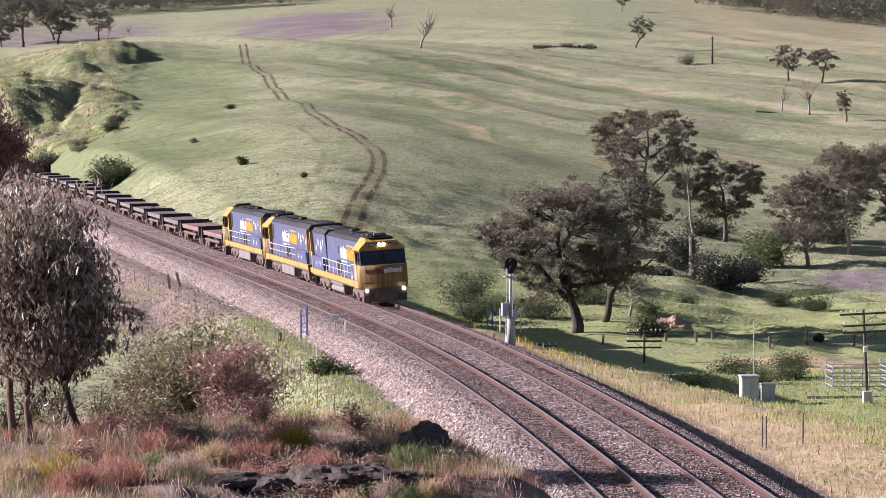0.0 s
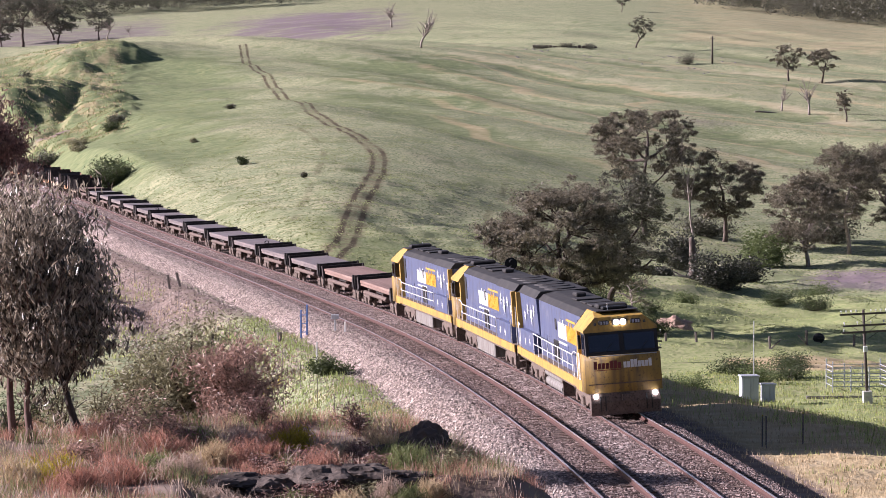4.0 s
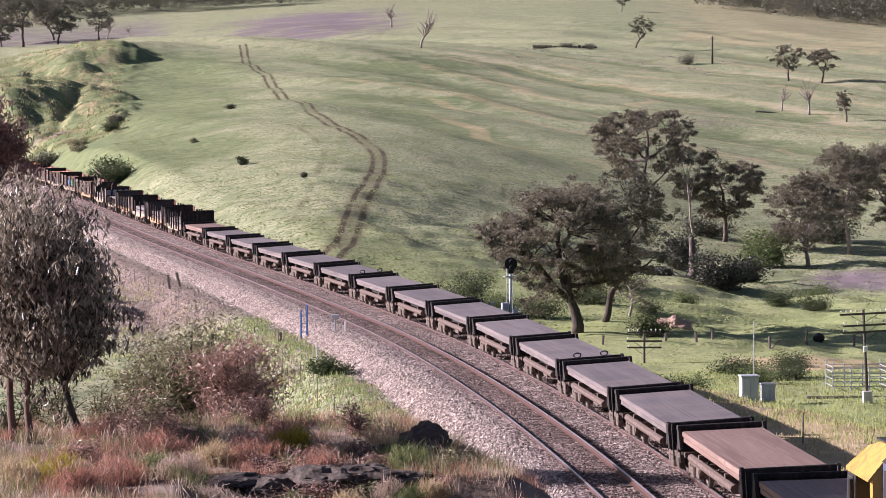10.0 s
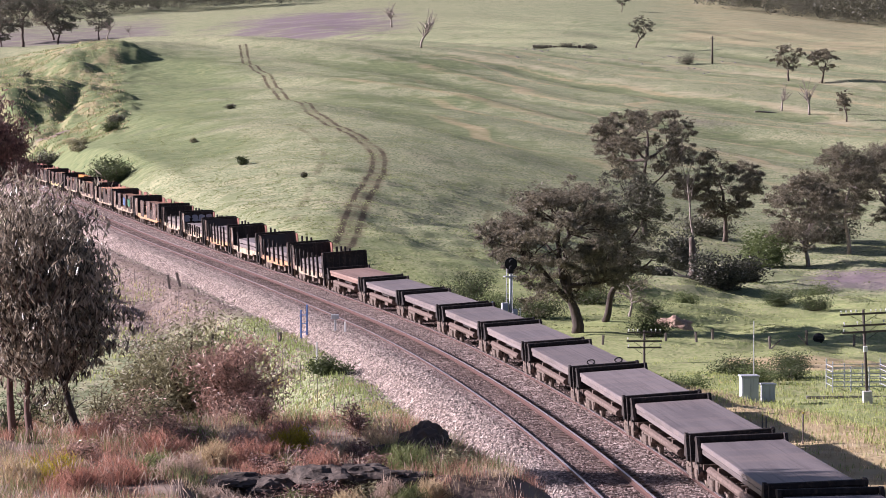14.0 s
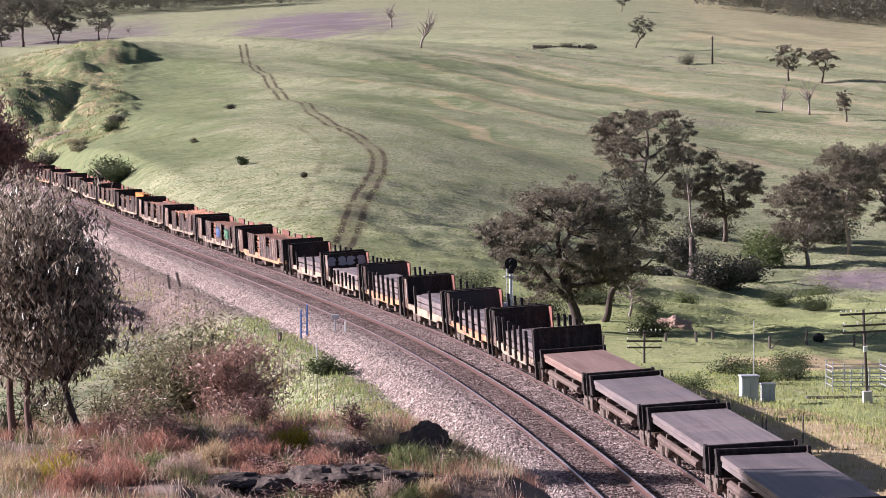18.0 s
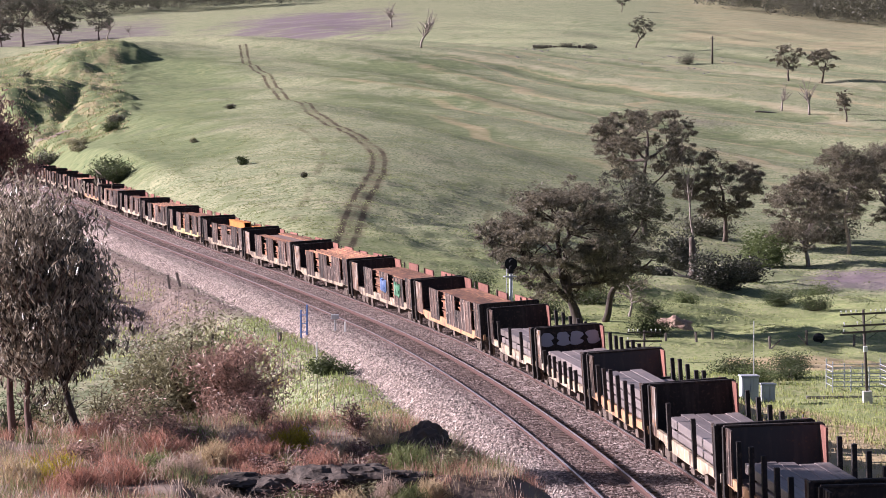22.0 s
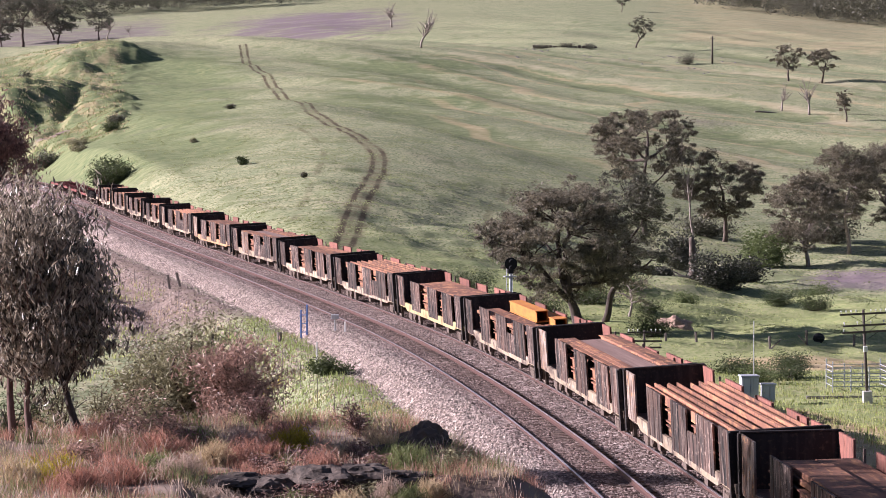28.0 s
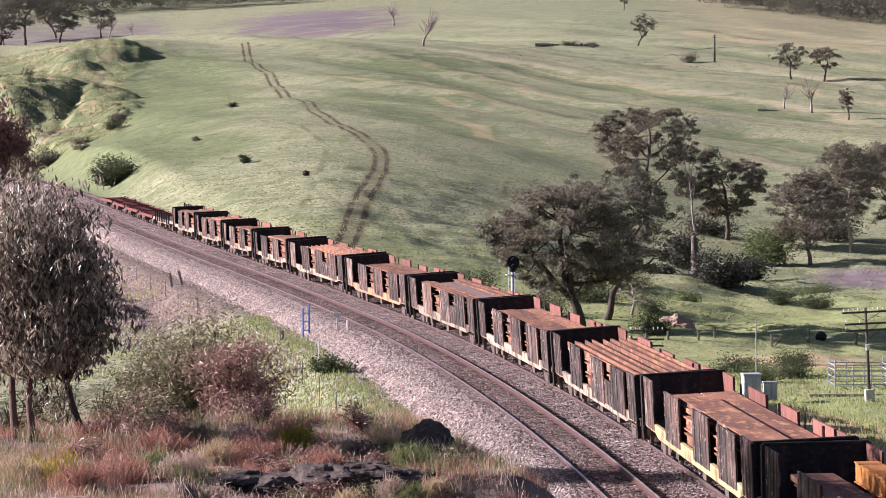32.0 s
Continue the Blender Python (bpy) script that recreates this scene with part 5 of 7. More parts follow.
def consist():
    rs = random.Random(11)
    back = 0.0

    def add(ob, L, flip=False):
        nonlocal back
        TRAIN.append((ob, back, L, flip))
        back += L

    first = locomotive()
    add(first, 22.0)
    for _ in range(2):
        add(copy_thing(first, pose(0, 0, 0)), 21.8, True)
    back = 65.6
    grey, coil = slab_wagon(), slab_wagon(cover=1)
    rusty = slab_wagon(rusty=True)
    for k in range(15):
        src = rusty if k in (0, 1, 14) else (coil if k in (4, 9) else grey)
        ob = src if src not in [t[0] for t in TRAIN] else copy_thing(src, pose(0, 0, 0))
        add(ob, 14.66)
    back = 285.2
    for k in range(6):
        add(stake_wagon(k, rs), 15.6)
    back = 380.5
    for k in range(11):
        add(beam_wagon(k, rs), 24.5)
    for k in range(4):
        add(beam_wagon(11 + k, rs, 17.3, True), 17.3)
    add(stake_wagon(6, rs, 17.8, False), 17.8)
    red = red_flat()
    add(red, 14.7)
    for _ in range(3):
        add(copy_thing(red, pose(0, 0, 0)), 14.7)


consist()
# ---- trees, bushes and grass ----
def leaf_cloud(rs, centres, spread, count, size, slim, hang=0.6, flat=.62, tight=False):
    """Narrow leaves scattered about the centres. Returns vertices and faces (one kinked quad a leaf)."""
    c = np.asarray(centres, float)
    if tight:
        # each clump is a handful of smaller tufts
        sub = np.repeat(c, 5, 0)
        sub[:, :3] += rs.normal(0, 1, (len(sub), 3)) * spread * sub[:, 3:4] * np.array([1, 1, flat])
        sub[:, 3] *= rs.uniform(.28, .56, len(sub))
        c = sub
    pick = rs.randint(0, len(c), count)
    p = c[pick, :3] + rs.normal(0, 1, (count, 3)) * spread * c[pick, 3:4] * np.array([1, 1, flat])
    d = rs.normal(0, 1, (count, 3))
    d[:, 2] = d[:, 2] * .5 - hang
    d /= np.linalg.norm(d, axis=1)[:, None]
    w = np.cross(d, rs.normal(0, 1, (count, 3)))
    w /= np.linalg.norm(w, axis=1)[:, None] + 1e-9
    ln = size * rs.uniform(.6, 1.35, (count, 1))
    w = w * ln * slim
    a, b = p - d * ln / 2, p + d * ln / 2
    m = p + np.cross(d, w) * .25
    V = np.stack([a, m + w / 2, b, m - w / 2], 1).reshape(-1, 3)
    F = (np.arange(count)[:, None] * 4 + np.arange(4)).tolist()
    return V.tolist(), F


def limb(rs, bm, p, d, length, r, wobble, n=5):
    """A crooked tapering limb; returns its points and directions."""
    pts, dirs = [Vector(p)], []
    d = Vector(d).normalized()
    for k in range(n):
        d = (d + Vector((rs.normal(0, wobble), rs.normal(0, wobble), rs.normal(0, wobble * .6)))).normalized()
        pts.append(pts[-1] + d * (length / n))
        dirs.append(d.copy())
    tube(bm, pts, [r * (1 - .55 * k / n) for k in range(n + 1)], 6 if r > .06 else 4)
    return pts, dirs


def make_tree(name, x, y, h, wide, seed, label, leaf="leaf", bark="bark", leaves=6000, size=.34, slim=.28, trunk=.05, fork=.3, lean=(0, 0), puff=.09, stems=1, group="", clumps=18, hang=.6, deep=1.0, dome=False):
    """Trunk, limbs out to clumps that fill an uneven crown, and the leaves of the clumps."""
    rs = np.random.RandomState(seed)
    z = float(ground(x, y))
    th = empty(name, pose(x, y, z - .08), label, "tree", group)
    tips = []
    for st in range(stems):
        ox = 0 if stems == 1 else wide * .5 * ((st + .5) / stems - .5) + rs.normal(0, wide * .03)
        oy = 0 if stems == 1 else rs.normal(0, wide * .1)
        tb = bmesh.new()
        base, dirs = limb(rs, tb, (ox, oy, 0), (lean[0] + ox * .1, lean[1], 1), h * (fork + .12), h * trunk / (1 if stems == 1 else 1.9), .12, 7)
        part("trunk", tb, M[bark], th, smooth=True)
        low = fork * h * (1 - .25 * deep)
        cz, rz = (h + low) / 2, (h - low) / 2 * .92
        mid_x = base[-1].x
        got = []
        n = max(3, clumps // stems)
        for tr in range(n * 30):
            if len(got) == n:
                break
            v = rs.normal(0, 1, 3)
            v = v / np.linalg.norm(v) * (rs.uniform(.62, 1.0) if dome else rs.uniform(.45, .95))
            if dome and v[2] < 0 and rs.random_sample() < .3:
                v[2] = -v[2]
            p = np.array([mid_x + v[0] * wide * .5 / (1 if stems == 1 else 1.3), base[-1].y + v[1] * wide * .5, cz + v[2] * rz])
            if all(np.linalg.norm((p - g) / (wide, wide, h)) > .55 / n ** .5 for g in got):
                got.append(p)
        thin = 1 if stems == 1 else 1.5
        hubs = []
        if dome:
            # a few crooked main limbs, from which the rest branch
            for k in range(5):
                far = max(got, key=lambda g: min([np.linalg.norm(g - q[0]) for q in hubs] or [g[2]]))
                st0 = base[rs.randint(4, 8)]
                v = (Vector(far) - st0) * .68
                v.z *= .8
                lb = bmesh.new()
                pts, _ = limb(rs, lb, st0, v + Vector((0, 0, .25 * v.length)), v.length, h * trunk * rs.uniform(.42, .62), .2, 7)
                part("limb", lb, M[bark], th, smooth=True)
                hubs.append((far, pts))
        for k, p in enumerate(got):
            if dome:
                q = min(hubs, key=lambda u: min((Vector(p) - w).length for w in u[1][3:]))[1]
                st0 = min(q[3:], key=lambda w: (Vector(p) - w).length)
            else:
                i = 4 + (rs.randint(0, 4) if p[2] > base[-1].z else rs.randint(0, 2))
                st0 = base[min(i, 7)]
            v = Vector(p) - st0
            lb = bmesh.new()
            pts, _ = limb(rs, lb, st0, v + Vector((0, 0, -.1 * v.length)), v.length, h * trunk * (rs.uniform(.12, .2) if dome else rs.uniform(.2, .42)) / thin, .16, 6)
            w = Vector((rs.normal(0, 1), rs.normal(0, 1), rs.uniform(0, .8))).normalized() * h * .09
            limb(rs, lb, pts[4], w, w.length, h * trunk * .08, .2, 4)
            part("limb", lb, M[bark], th)
            tips.append((*p, rs.uniform(.7, 1.25)))
            tips.append((*pts[-1], rs.uniform(.5, .8)))
            if rs.random_sample() < .6:
                tips.append((*(pts[4] + w), rs.uniform(.4, .8)))
    if leaves:
        V, F = leaf_cloud(rs, tips, h * puff, leaves, size, slim, hang, .55 if dome else .62, dome or hang > 1.5)
        cr = raw("crown", V, F, M[leaf], th)
        cr["kind"] = "stuff"
    return th


def make_bush(name, x, y, w, h, seed, label, leaf="shrub", leaves=1500, size=.22, slim=.35, group="", category="bush", hang=.1):
    rs = np.random.RandomState(seed)
    z = float(ground(x, y))
    th = empty(name, pose(x, y, z - .05), label, category, group)
    bm = bmesh.new()
    tips = []
    for k in range(14):
        a = rs.uniform(0, 6.28)
        v = Vector((math.cos(a) * w * .34 * rs.uniform(.2, 1), math.sin(a) * w * .34 * rs.uniform(.2, 1), h * rs.uniform(.3, .8)))
        pts, _ = limb(rs, bm, (v.x * .2, v.y * .2, 0), v, v.length, max(.012, h * .02), .2, 4)
        tips += [(*pts[-1], 1.0), (*pts[2], .8)]
    part("stem", bm, M["bark"], th)
    V, F = leaf_cloud(rs, tips, (w + h) * .075, leaves, size, slim, hang)
    V = [(a, b, max(c, .01)) for a, b, c in V]
    cr = raw("foliage", V, F, M[leaf], th)
    cr["kind"] = "stuff"
    return th


# gums on the creek flat
make_tree("gum_tree", 10.6, 259.4, 12.6, 12.5, 11, "spreading gum tree with dark curved trunk on the flat", "leafbrown", "barkdark", 76000, 0.25, .32, .04, .24, (-.1, 0), .056, dome=True, clumps=60)
make_tree("gum_tree", 13.1, 266.0, 13.2, 8.0, 12, "tall gum tree with slim dark forked limbs", "leaf", "barkdark", 26000, 0.26, .28, .024, .28, (.28, 0), .05, dome=True, clumps=40)
make_tree("gum_tree", 24.5, 398, 16.8, 13.5, 13, "large brown-tinged gum tree above the creek", "leafbrown", "bark", 27200, 0.37, .28, .022, .46, (-.03, 0), .042, dome=True, clumps=40)
make_tree("gum_tree", 34.4, 402, 11.8, 12.0, 14, "dense rounded gum tree with grey trunk", "leafbrown", "bark", 28900, 0.34, .28, .028, .26, (-.1, 0), .055, dome=True, clumps=40)
make_tree("gum_tree", 41.6, 375, 10.5, 9.5, 15, "open gum tree with pale branching limbs", "leafbrown", "barkpale", 26000, 0.31, .28, .026, .22, (0, 0), .058, dome=True, clumps=44)
make_tree("gum_tree", 48.5, 393, 14.0, 8.0, 16, "tall gum tree with pale bare limbs", "leafbrown", "barkpale", 26000, 0.31, .28, .022, .3, (-.1, 0), .055, dome=True, clumps=40)
make_tree("gum_tree", 54.8, 402, 13.6, 10.0, 17, "dark gum tree beside the paddock", "leafbrown", "bark", 28000, 0.34, .26, .026, .28, (0, 0), .052, dome=True, clumps=34)
make_tree("gum_tree", 45.5, 412, 9.5, 11.0, 18, "low brown-tinged gum beside the paddock", "leafbrown", "bark", 15300, 0.34, .26, .03, .2, (0, 0), .058, dome=True, clumps=32)
make_tree("gum_tree", 15.5, 274.0, 4.8, 5.5, 19, "half-dead small gum with bare grey twigs", "leafbrown", "barkpale", 700, .3, .26, .03, .2, (.2, 0), .1, dome=True, clumps=12)
make_tree("dead_tree", 30.0, 396.0, 14.0, 4.5, 20, "tall dead gum with bleached bare limbs", "leaf", "barkpale", 0, .3, .26, .011, .5, (-.05, 0), .09, clumps=14)
# the gum on the near bank whose shade falls across the line
make_tree("gum_tree", -19.4, 110.1, 14.8, 3.4, 21, "tall slim gum tree on the near bank casting shade", "leaf", "bark", 16000, .42, .32, .016, .6, (0, 0), .045, clumps=26)
make_tree("gum_tree", -19.0, 93.4, 17.3, 8.2, 22, "tall gum tree on the near bank casting shade", "leaf", "bark", 21000, .5, .4, .012, .4, (0, 0), .06, clumps=60)
make_tree("gum_tree", -19.8, 84.6, 17.8, 9.0, 23, "tall gum tree on the near bank casting shade", "leaf", "bark", 21000, .5, .4, .012, .4, (0, 0), .06, clumps=60)
# up the slope
for i, (x, y, h, w, lv, nm) in enumerate((
        (-6.0, 903, 12, 7, 0, "dead"), (-20.9, 1339, 13, 8, 0, "dead"), (60.9, 1042, 10.5, 7, 900, "live"), (80.4, 1486, 8, 7, 600, "live"),
        (89.6, 856, 10, 8, 1500, "brown"), (98.1, 854, 9.5, 7.5, 1400, "brown"), (73.8, 719, 7.5, 4, 0, "dead"), (78.7, 709, 9.5, 4.5, 0, "dead"),
        (85.4, 698, 6.8, 2.4, 500, "brown"), (-100.3, 986, 8.5, 6, 0, "dead"), (-92.5, 976, 5, 4, 0, "dead"),
        (-181, 1423, 25, 24, 8000, "live"), (-166, 1422, 17, 15, 4200, "live"), (-194, 1440, 24, 18, 6000, "brown"), (-172, 1460, 18, 16, 4200, "brown"), (-150, 1440, 15, 12, 3000, "live"), (-187, 1400, 15, 14, 3600, "live"))):
    lab = {"dead": "leafless dead grey gum tree on the grassy slope", "live": "lone green gum tree on the grassy slope", "brown": "brown-tinged gum tree on the grassy slope"}[nm]
    make_tree("dead_tree" if nm == "dead" else "gum_tree", x, y, h, w, 40 + i, lab, "leafbrown" if nm == "brown" else "leaf", "barkpale" if nm == "dead" else "bark", int(lv * 1.6), .6, .4, .032 if nm == "dead" else .03, .36, (.1, 0), .1 if nm == "dead" else .065, dome=nm != "dead", clumps=18 if h < 11 else 34)

# bushes
for i, (x, y, w, h, leaf, lv, lab) in enumerate((
        (-46.6, 463, 5.6, 5.0, "shrub", 3000, "dark green round bush beside the railway"),
        (-26.6, 436.6, 1.6, 1.2, "shrub", 420, "single small bush on the green slope"), (-36.9, 573, 1.6, 1.1, "leaf", 260, "single small bush on the green slope"),
        (-37.3, 495, 1.6, .6, "leafolive", 200, "flat tussock on the green slope"), (-16.8, 398, .9, .7, "leaf", 160, "tiny bush on the green slope"),
        (36.6, 374, 7.0, 4.6, "bushgreen", 3200, "rounded green bush by the creek"), (33.2, 294, 4.2, 1.6, "leaf", 1300, "low dark bush in the meadow"),
        (16.2, 257, 3.4, 2.2, "shrub", 1500, "dark green bush by the creek bank"), (2.3, 268, 4.5, 2.6, "shrub", 2000, "dark green scrub below the embankment"),
        (8.0, 272, 6.5, 2.4, "shrub", 2200, "dark undergrowth and stand-in shade below the gum tree"), (17.5, 279, 4, 1.8, "leaf", 1000, "dark undergrowth and stand-in shade below the gum tree"),
        (27.3, 322, 6.5, 3.8, "leafdark", 2400, "dark blackberry thicket by the creek"), (30.2, 332, 5.5, 3.0, "leafdark", 1600, "dark blackberry thicket by the creek"),
        (25.4, 344, 5.0, 4.2, "leafdark", 1800, "dark thicket behind the broken stump"), (30, 1008, 6, 1.6, "leaf", 500, "dark scrub along the ruined yard"), (38, 1009, 7, 1.3, "leaf", 500, "dark scrub along the ruined yard"), (45, 1010, 5, 2.0, "leaf", 450, "dark scrub along the ruined yard"),
        (-57, 566, 3.5, 2.2, "shrub", 500, "dark scrub on the edge of the spoil heap"), (-58.5, 590, 4, 2.0, "leaf", 500, "dark scrub on the edge of the spoil heap"), (-93, 735, 5, 3.0, "leaf", 500, "dark bush on the spoil heap"), (-102, 760, 5, 3.0, "leaf", 500, "dark bush on the spoil heap"),
        (68, 920, 6.5, 3.2, "leaf", 700, "dark clump of bushes on the slope"),
        (48, 410, 9, 4, "leaf", 2200, "dark undergrowth beneath the gums"), (33, 410, 9, 3, "leaf", 1800, "dark undergrowth beneath the gums"), (22, 330, 3.0, 1.4, "leafdark", 800, "low scrub along the creek"),
        (20.0, 212, 4.6, 1.3, "leafolive", 1200, "low grey-green scrub in the meadow"), (22.5, 216, 4.5, 1.3, "shrub", 1200, "low dark scrub in the meadow"), (15.3, 205, 3.6, 1.5, "leafolive", 1200, "tall pale weeds by the embankment"),
        (-9.5, 158, 3.6, 1.1, "grassgreen", 1400, "patch of tall green weeds beside the ballast"), (-5.6, 162, 2.8, .8, "shrub", 900, "low dark green weeds beside the ballast"),
        # the wide scrub at 13.3, 284 is added for dark shade below the gum
        (2.2, 281, 6.5, 3.0, "shrub", 2400, "dark green scrub below the embankment"), (4.6, 275, 4, 2.0, "bushgreen", 1500, "bright green bush below the embankment"), (13.3, 284, 8, 2.2, "shrub", 2600, "dark undergrowth and stand-in shade below the gum tree"),
        (17.3, 301, 5, 1.6, "leaf", 1200, "dark scrub along the creek"), (19.6, 222, 5, 1.0, "shrub", 1500, "low dark scrub in the meadow"), (24.0, 226, 4.2, .9, "leaf", 1100, "low dark scrub in the meadow"), (30.5, 300, 4.5, 1.5, "shrub", 1300, "rounded dark scrub on the creek bank"), (36.0, 318, 5, 1.5, "bushgreen", 1500, "rounded green scrub on the creek bank"), (21.5, 290, 3.0, 1.2, "bushgreen", 900, "bright green clump on the creek bank"),
        (-62, 560, 5, 1.0, "leafolive", 700, "rough scrub on the cutting"), (-60, 545, 4, 1.0, "leafolive", 600, "rough scrub on the cutting"), (-67.5, 560, 3.6, 3.4, "leaf", 1100, "dark bush above the cutting"))):
    if 195 < y < 316:
        leaf = {"leaf": "shrub", "leafolive": "bushgreen"}.get(leaf, leaf)
    make_bush("bush", x, y, w, h, 70 + i, lab, leaf, int(lv * 2.4), .15 if y < 320 else .32, .45)

# slim saplings and bushes on the lookout
make_tree("sapling", -6.14, 47.0, 4.1, 1.6, 91, "young gum sapling with a straight trunk and long hanging leaves", "leafnear", "barkred", 8500, .12, .26, .017, .3, (.02, 0), .062, clumps=40, hang=1.9, deep=2.3)
make_tree("sapling", -5.88, 46.8, 3.9, 1.5, 90, "young gum sapling with a reddish trunk and hanging leaves", "leafnear", "barkred", 8000, .12, .26, .016, .32, (0, 0), .062, clumps=40, hang=1.9, deep=2.3)
make_tree("sapling", -5.22, 47.2, 3.8, 2.0, 92, "young gum sapling with one curved trunk and long hanging leaves", "leafnear", "barkdark", 11500, .12, .26, .018, .3, (-.05, 0), .064, clumps=46, hang=1.9, deep=2.1)
make_tree("sapling", -6.9, 49.2, 4.1, 1.9, 96, "young gum sapling with long hanging leaves", "leafnear", "barkdark", 7000, .12, .26, .017, .3, (0, 0), .07, clumps=32, hang=1.9, deep=1.4)
make_tree("sapling", -11.2, 60.0, 8.0, 1.8, 93, "tall reddish gum sapling behind the others", "leafred", "bark", 15000, .11, .26, .012, .82, (0, 0), .026, stems=1, clumps=44, hang=1.2, deep=.2)
make_bush("low_bush", -4.15, 54.2, 1.6, 2.6, 94, "olive bush with pale narrow leaves", "leafolive", 9000, .11, .22, category="bush", hang=.7)
make_bush("low_bush", -3.45, 53.0, 1.25, 1.7, 95, "pinkish bush with narrow leaves", "leafpink", 9000, .11, .22, category="bush", hang=.7)
make_bush("low_bush", -4.8, 54.0, 1.3, 1.5, 99, "olive bush with pale narrow leaves", "leafolive", 6000, .11, .22, category="bush", hang=.5)
# small dry shrubs and tussocks along the edge of the lookout: bearing, distance, width, height
for i, (b, y, w, h, leaf) in enumerate((
        (-.107, 46.5, .6, .4, "grassred"), (-.094, 48.0, .8, .5, "leafpink"), (-.083, 49.5, .8, .55, "leafpink"), (-.088, 50.5, .6, .75, "leafolive"),
        (-.0744, 47.0, .7, .4, "grassgreen"), (-.0607, 45.5, .5, .4, "leafred"), (-.0521, 45.2, .6, .42, "grassred"), (-.0538, 43.7, .5, .4, "leafred"),
        (-.04, 43.6, .6, .45, "leafred"), (-.0367, 43.0, .5, .5, "grassred"), (-.028, 43.3, .4, .36, "leafred"), (-.0453, 48.5, .9, .42, "leafpink"),
        (-.0564, 50.5, .55, .65, "leafred"), (-.0264, 49.3, .4, .65, "leafred"), (-.066, 40.6, .75, .4, "grasspale"), (-.119, 42.2, .8, .42, "weed"),
        (-.1293, 41.6, .7, .4, "grassdry"), (-.09, 43.0, .7, .4, "grassgreen"), (-.0813, 42.2, .6, .42, "grasspale"), (-.1, 43.6, .6, .38, "grassred"),
        (-.0144, 45.6, .6, .4, "grassgreen"), (-.0161, 42.0, .35, .5, "grasspale"), (-.0075, 43.6, .8, .45, "grassgreen"), (.0028, 44.2, .6, .38, "leafolive"),
        (-.07, 44.4, .6, .4, "grassdry"), (-.1115, 44.6, .7, .36, "leafpink"), (-.046, 46.6, .5, .5, "weed"), (-.034, 46.2, .5, .42, "grassdry"),
        (-.1, 49.5, .8, .6, "leafred"), (-.066, 51.5, .9, .7, "leafpink"), (-.132, 49.5, .8, 1.0, "shrub"), (-.117, 51.0, .9, .9, "leafolive"), (-.104, 52.0, 1.0, .8, "leafolive"), (-.124, 52.5, 1.0, 1.1, "shrub"), (-.095, 52.8, .9, .9, "leafpink"), (-.02, 44.0, .5, .4, "leafred"),
        (-.057, 42.2, .5, .4, "leafred"), (-.046, 42.0, .6, .36, "grassgreen"), (-.037, 42.1, .55, .45, "leafred"), (-.029, 41.8, .5, .34, "grassdry"), (-.022, 42.1, .5, .42, "leafolive"), (-.012, 41.9, .5, .4, "grassgreen"), (-.05, 43.4, .5, .34, "leafpink"), (-.003, 42.4, .5, .4, "grassdry"),
        (-.043, 42.15, .7, .5, "leafred"), (-.052, 42.3, .6, .42, "leafred"), (-.033, 42.2, .65, .48, "leafred"), (-.062, 44.8, .8, .4, "grassred"), (-.085, 45.4, .8, .4, "grassred"), (-.098, 41.6, .8, .36, "grassred"), (-.112, 41.0, .7, .34, "grassred"),
        (-.078, 46.4, .7, .42, "leafred"), (-.041, 45.0, .7, .4, "leafred"), (-.048, 47.4, .8, .5, "grassred"), (-.025, 46.0, .6, .4, "leafred"), (-.018, 47.6, .6, .4, "grassdry"), (-.06, 48.4, .7, .5, "leafpink"), (-.07, 41.3, .6, .4, "grasspale"), (-.058, 41.0, .6, .38, "grasspale"))):
    if leaf.startswith("grass") or leaf == "weed":
        make_bush("grass_tussock", b * y, y, w, h, 200 + i, {"grassred": "tussock of russet seeding grass", "grassgreen": "green grass tussock among dry stems", "grasspale": "pale feathery dry grass tussock", "weed": "weedy yellow-green tussock in dry grass", "grassdry": "tussock of straw-coloured dry grass"}[leaf], leaf, 1100, .2, .05, "tussocks", "grass", -1.3)
    else:
        make_bush("low_bush", b * y, y, w, h, 200 + i, {"leafpink": "low pinkish shrub with pale narrow leaves", "leafred": "wispy dry russet-leaved shrub on stony ground", "leafolive": "low olive shrub in dry grass", "shrub": "dark green shrub behind the saplings"}[leaf], leaf, 1000, .075, .24, "low shrubs", "bush", .1)


def far_woods():
    """Dense woods along the far ridges."""
    rs = np.random.RandomState(5)
    tips = []
    for _ in range(560):
        if rs.random_sample() < .62:
            b, y = rs.uniform(.078, .17), rs.uniform(1490, 1660)
            y = y + max(0, .13 - b) * 3000
        else:
            b, y = rs.uniform(-.15, -.047), rs.uniform(1730, 1830)
        x = b * y
        z = float(ground(x, y))
        h = rs.uniform(9, 17)
        for k in range(7):
            tips.append((x + rs.normal(0, 2.6), y + rs.normal(0, 2.6), z + h * rs.uniform(.2, 1), rs.uniform(.6, 1)))
    V, F = leaf_cloud(rs, tips, 1.7, 130000, .95, .6, .2)
    return tagged(raw("far_woods", V, F, M["leaf"]), "dark gum woods along the far ridge", "woods", kind="stuff")


far_woods()


def spots(n, x0, x1, y0, y1, seed, keep):
    rs = np.random.RandomState(seed)
    x, y = rs.uniform(x0, x1, n), rs.uniform(y0, y1, n)
    k = keep(x, y, rs.random_sample(n))
    return np.stack([x[k], y[k]], 1)


ROCKS = ((-.35, 46.6, .4, .6), (-1.6, 42.45, 1.5, .5))


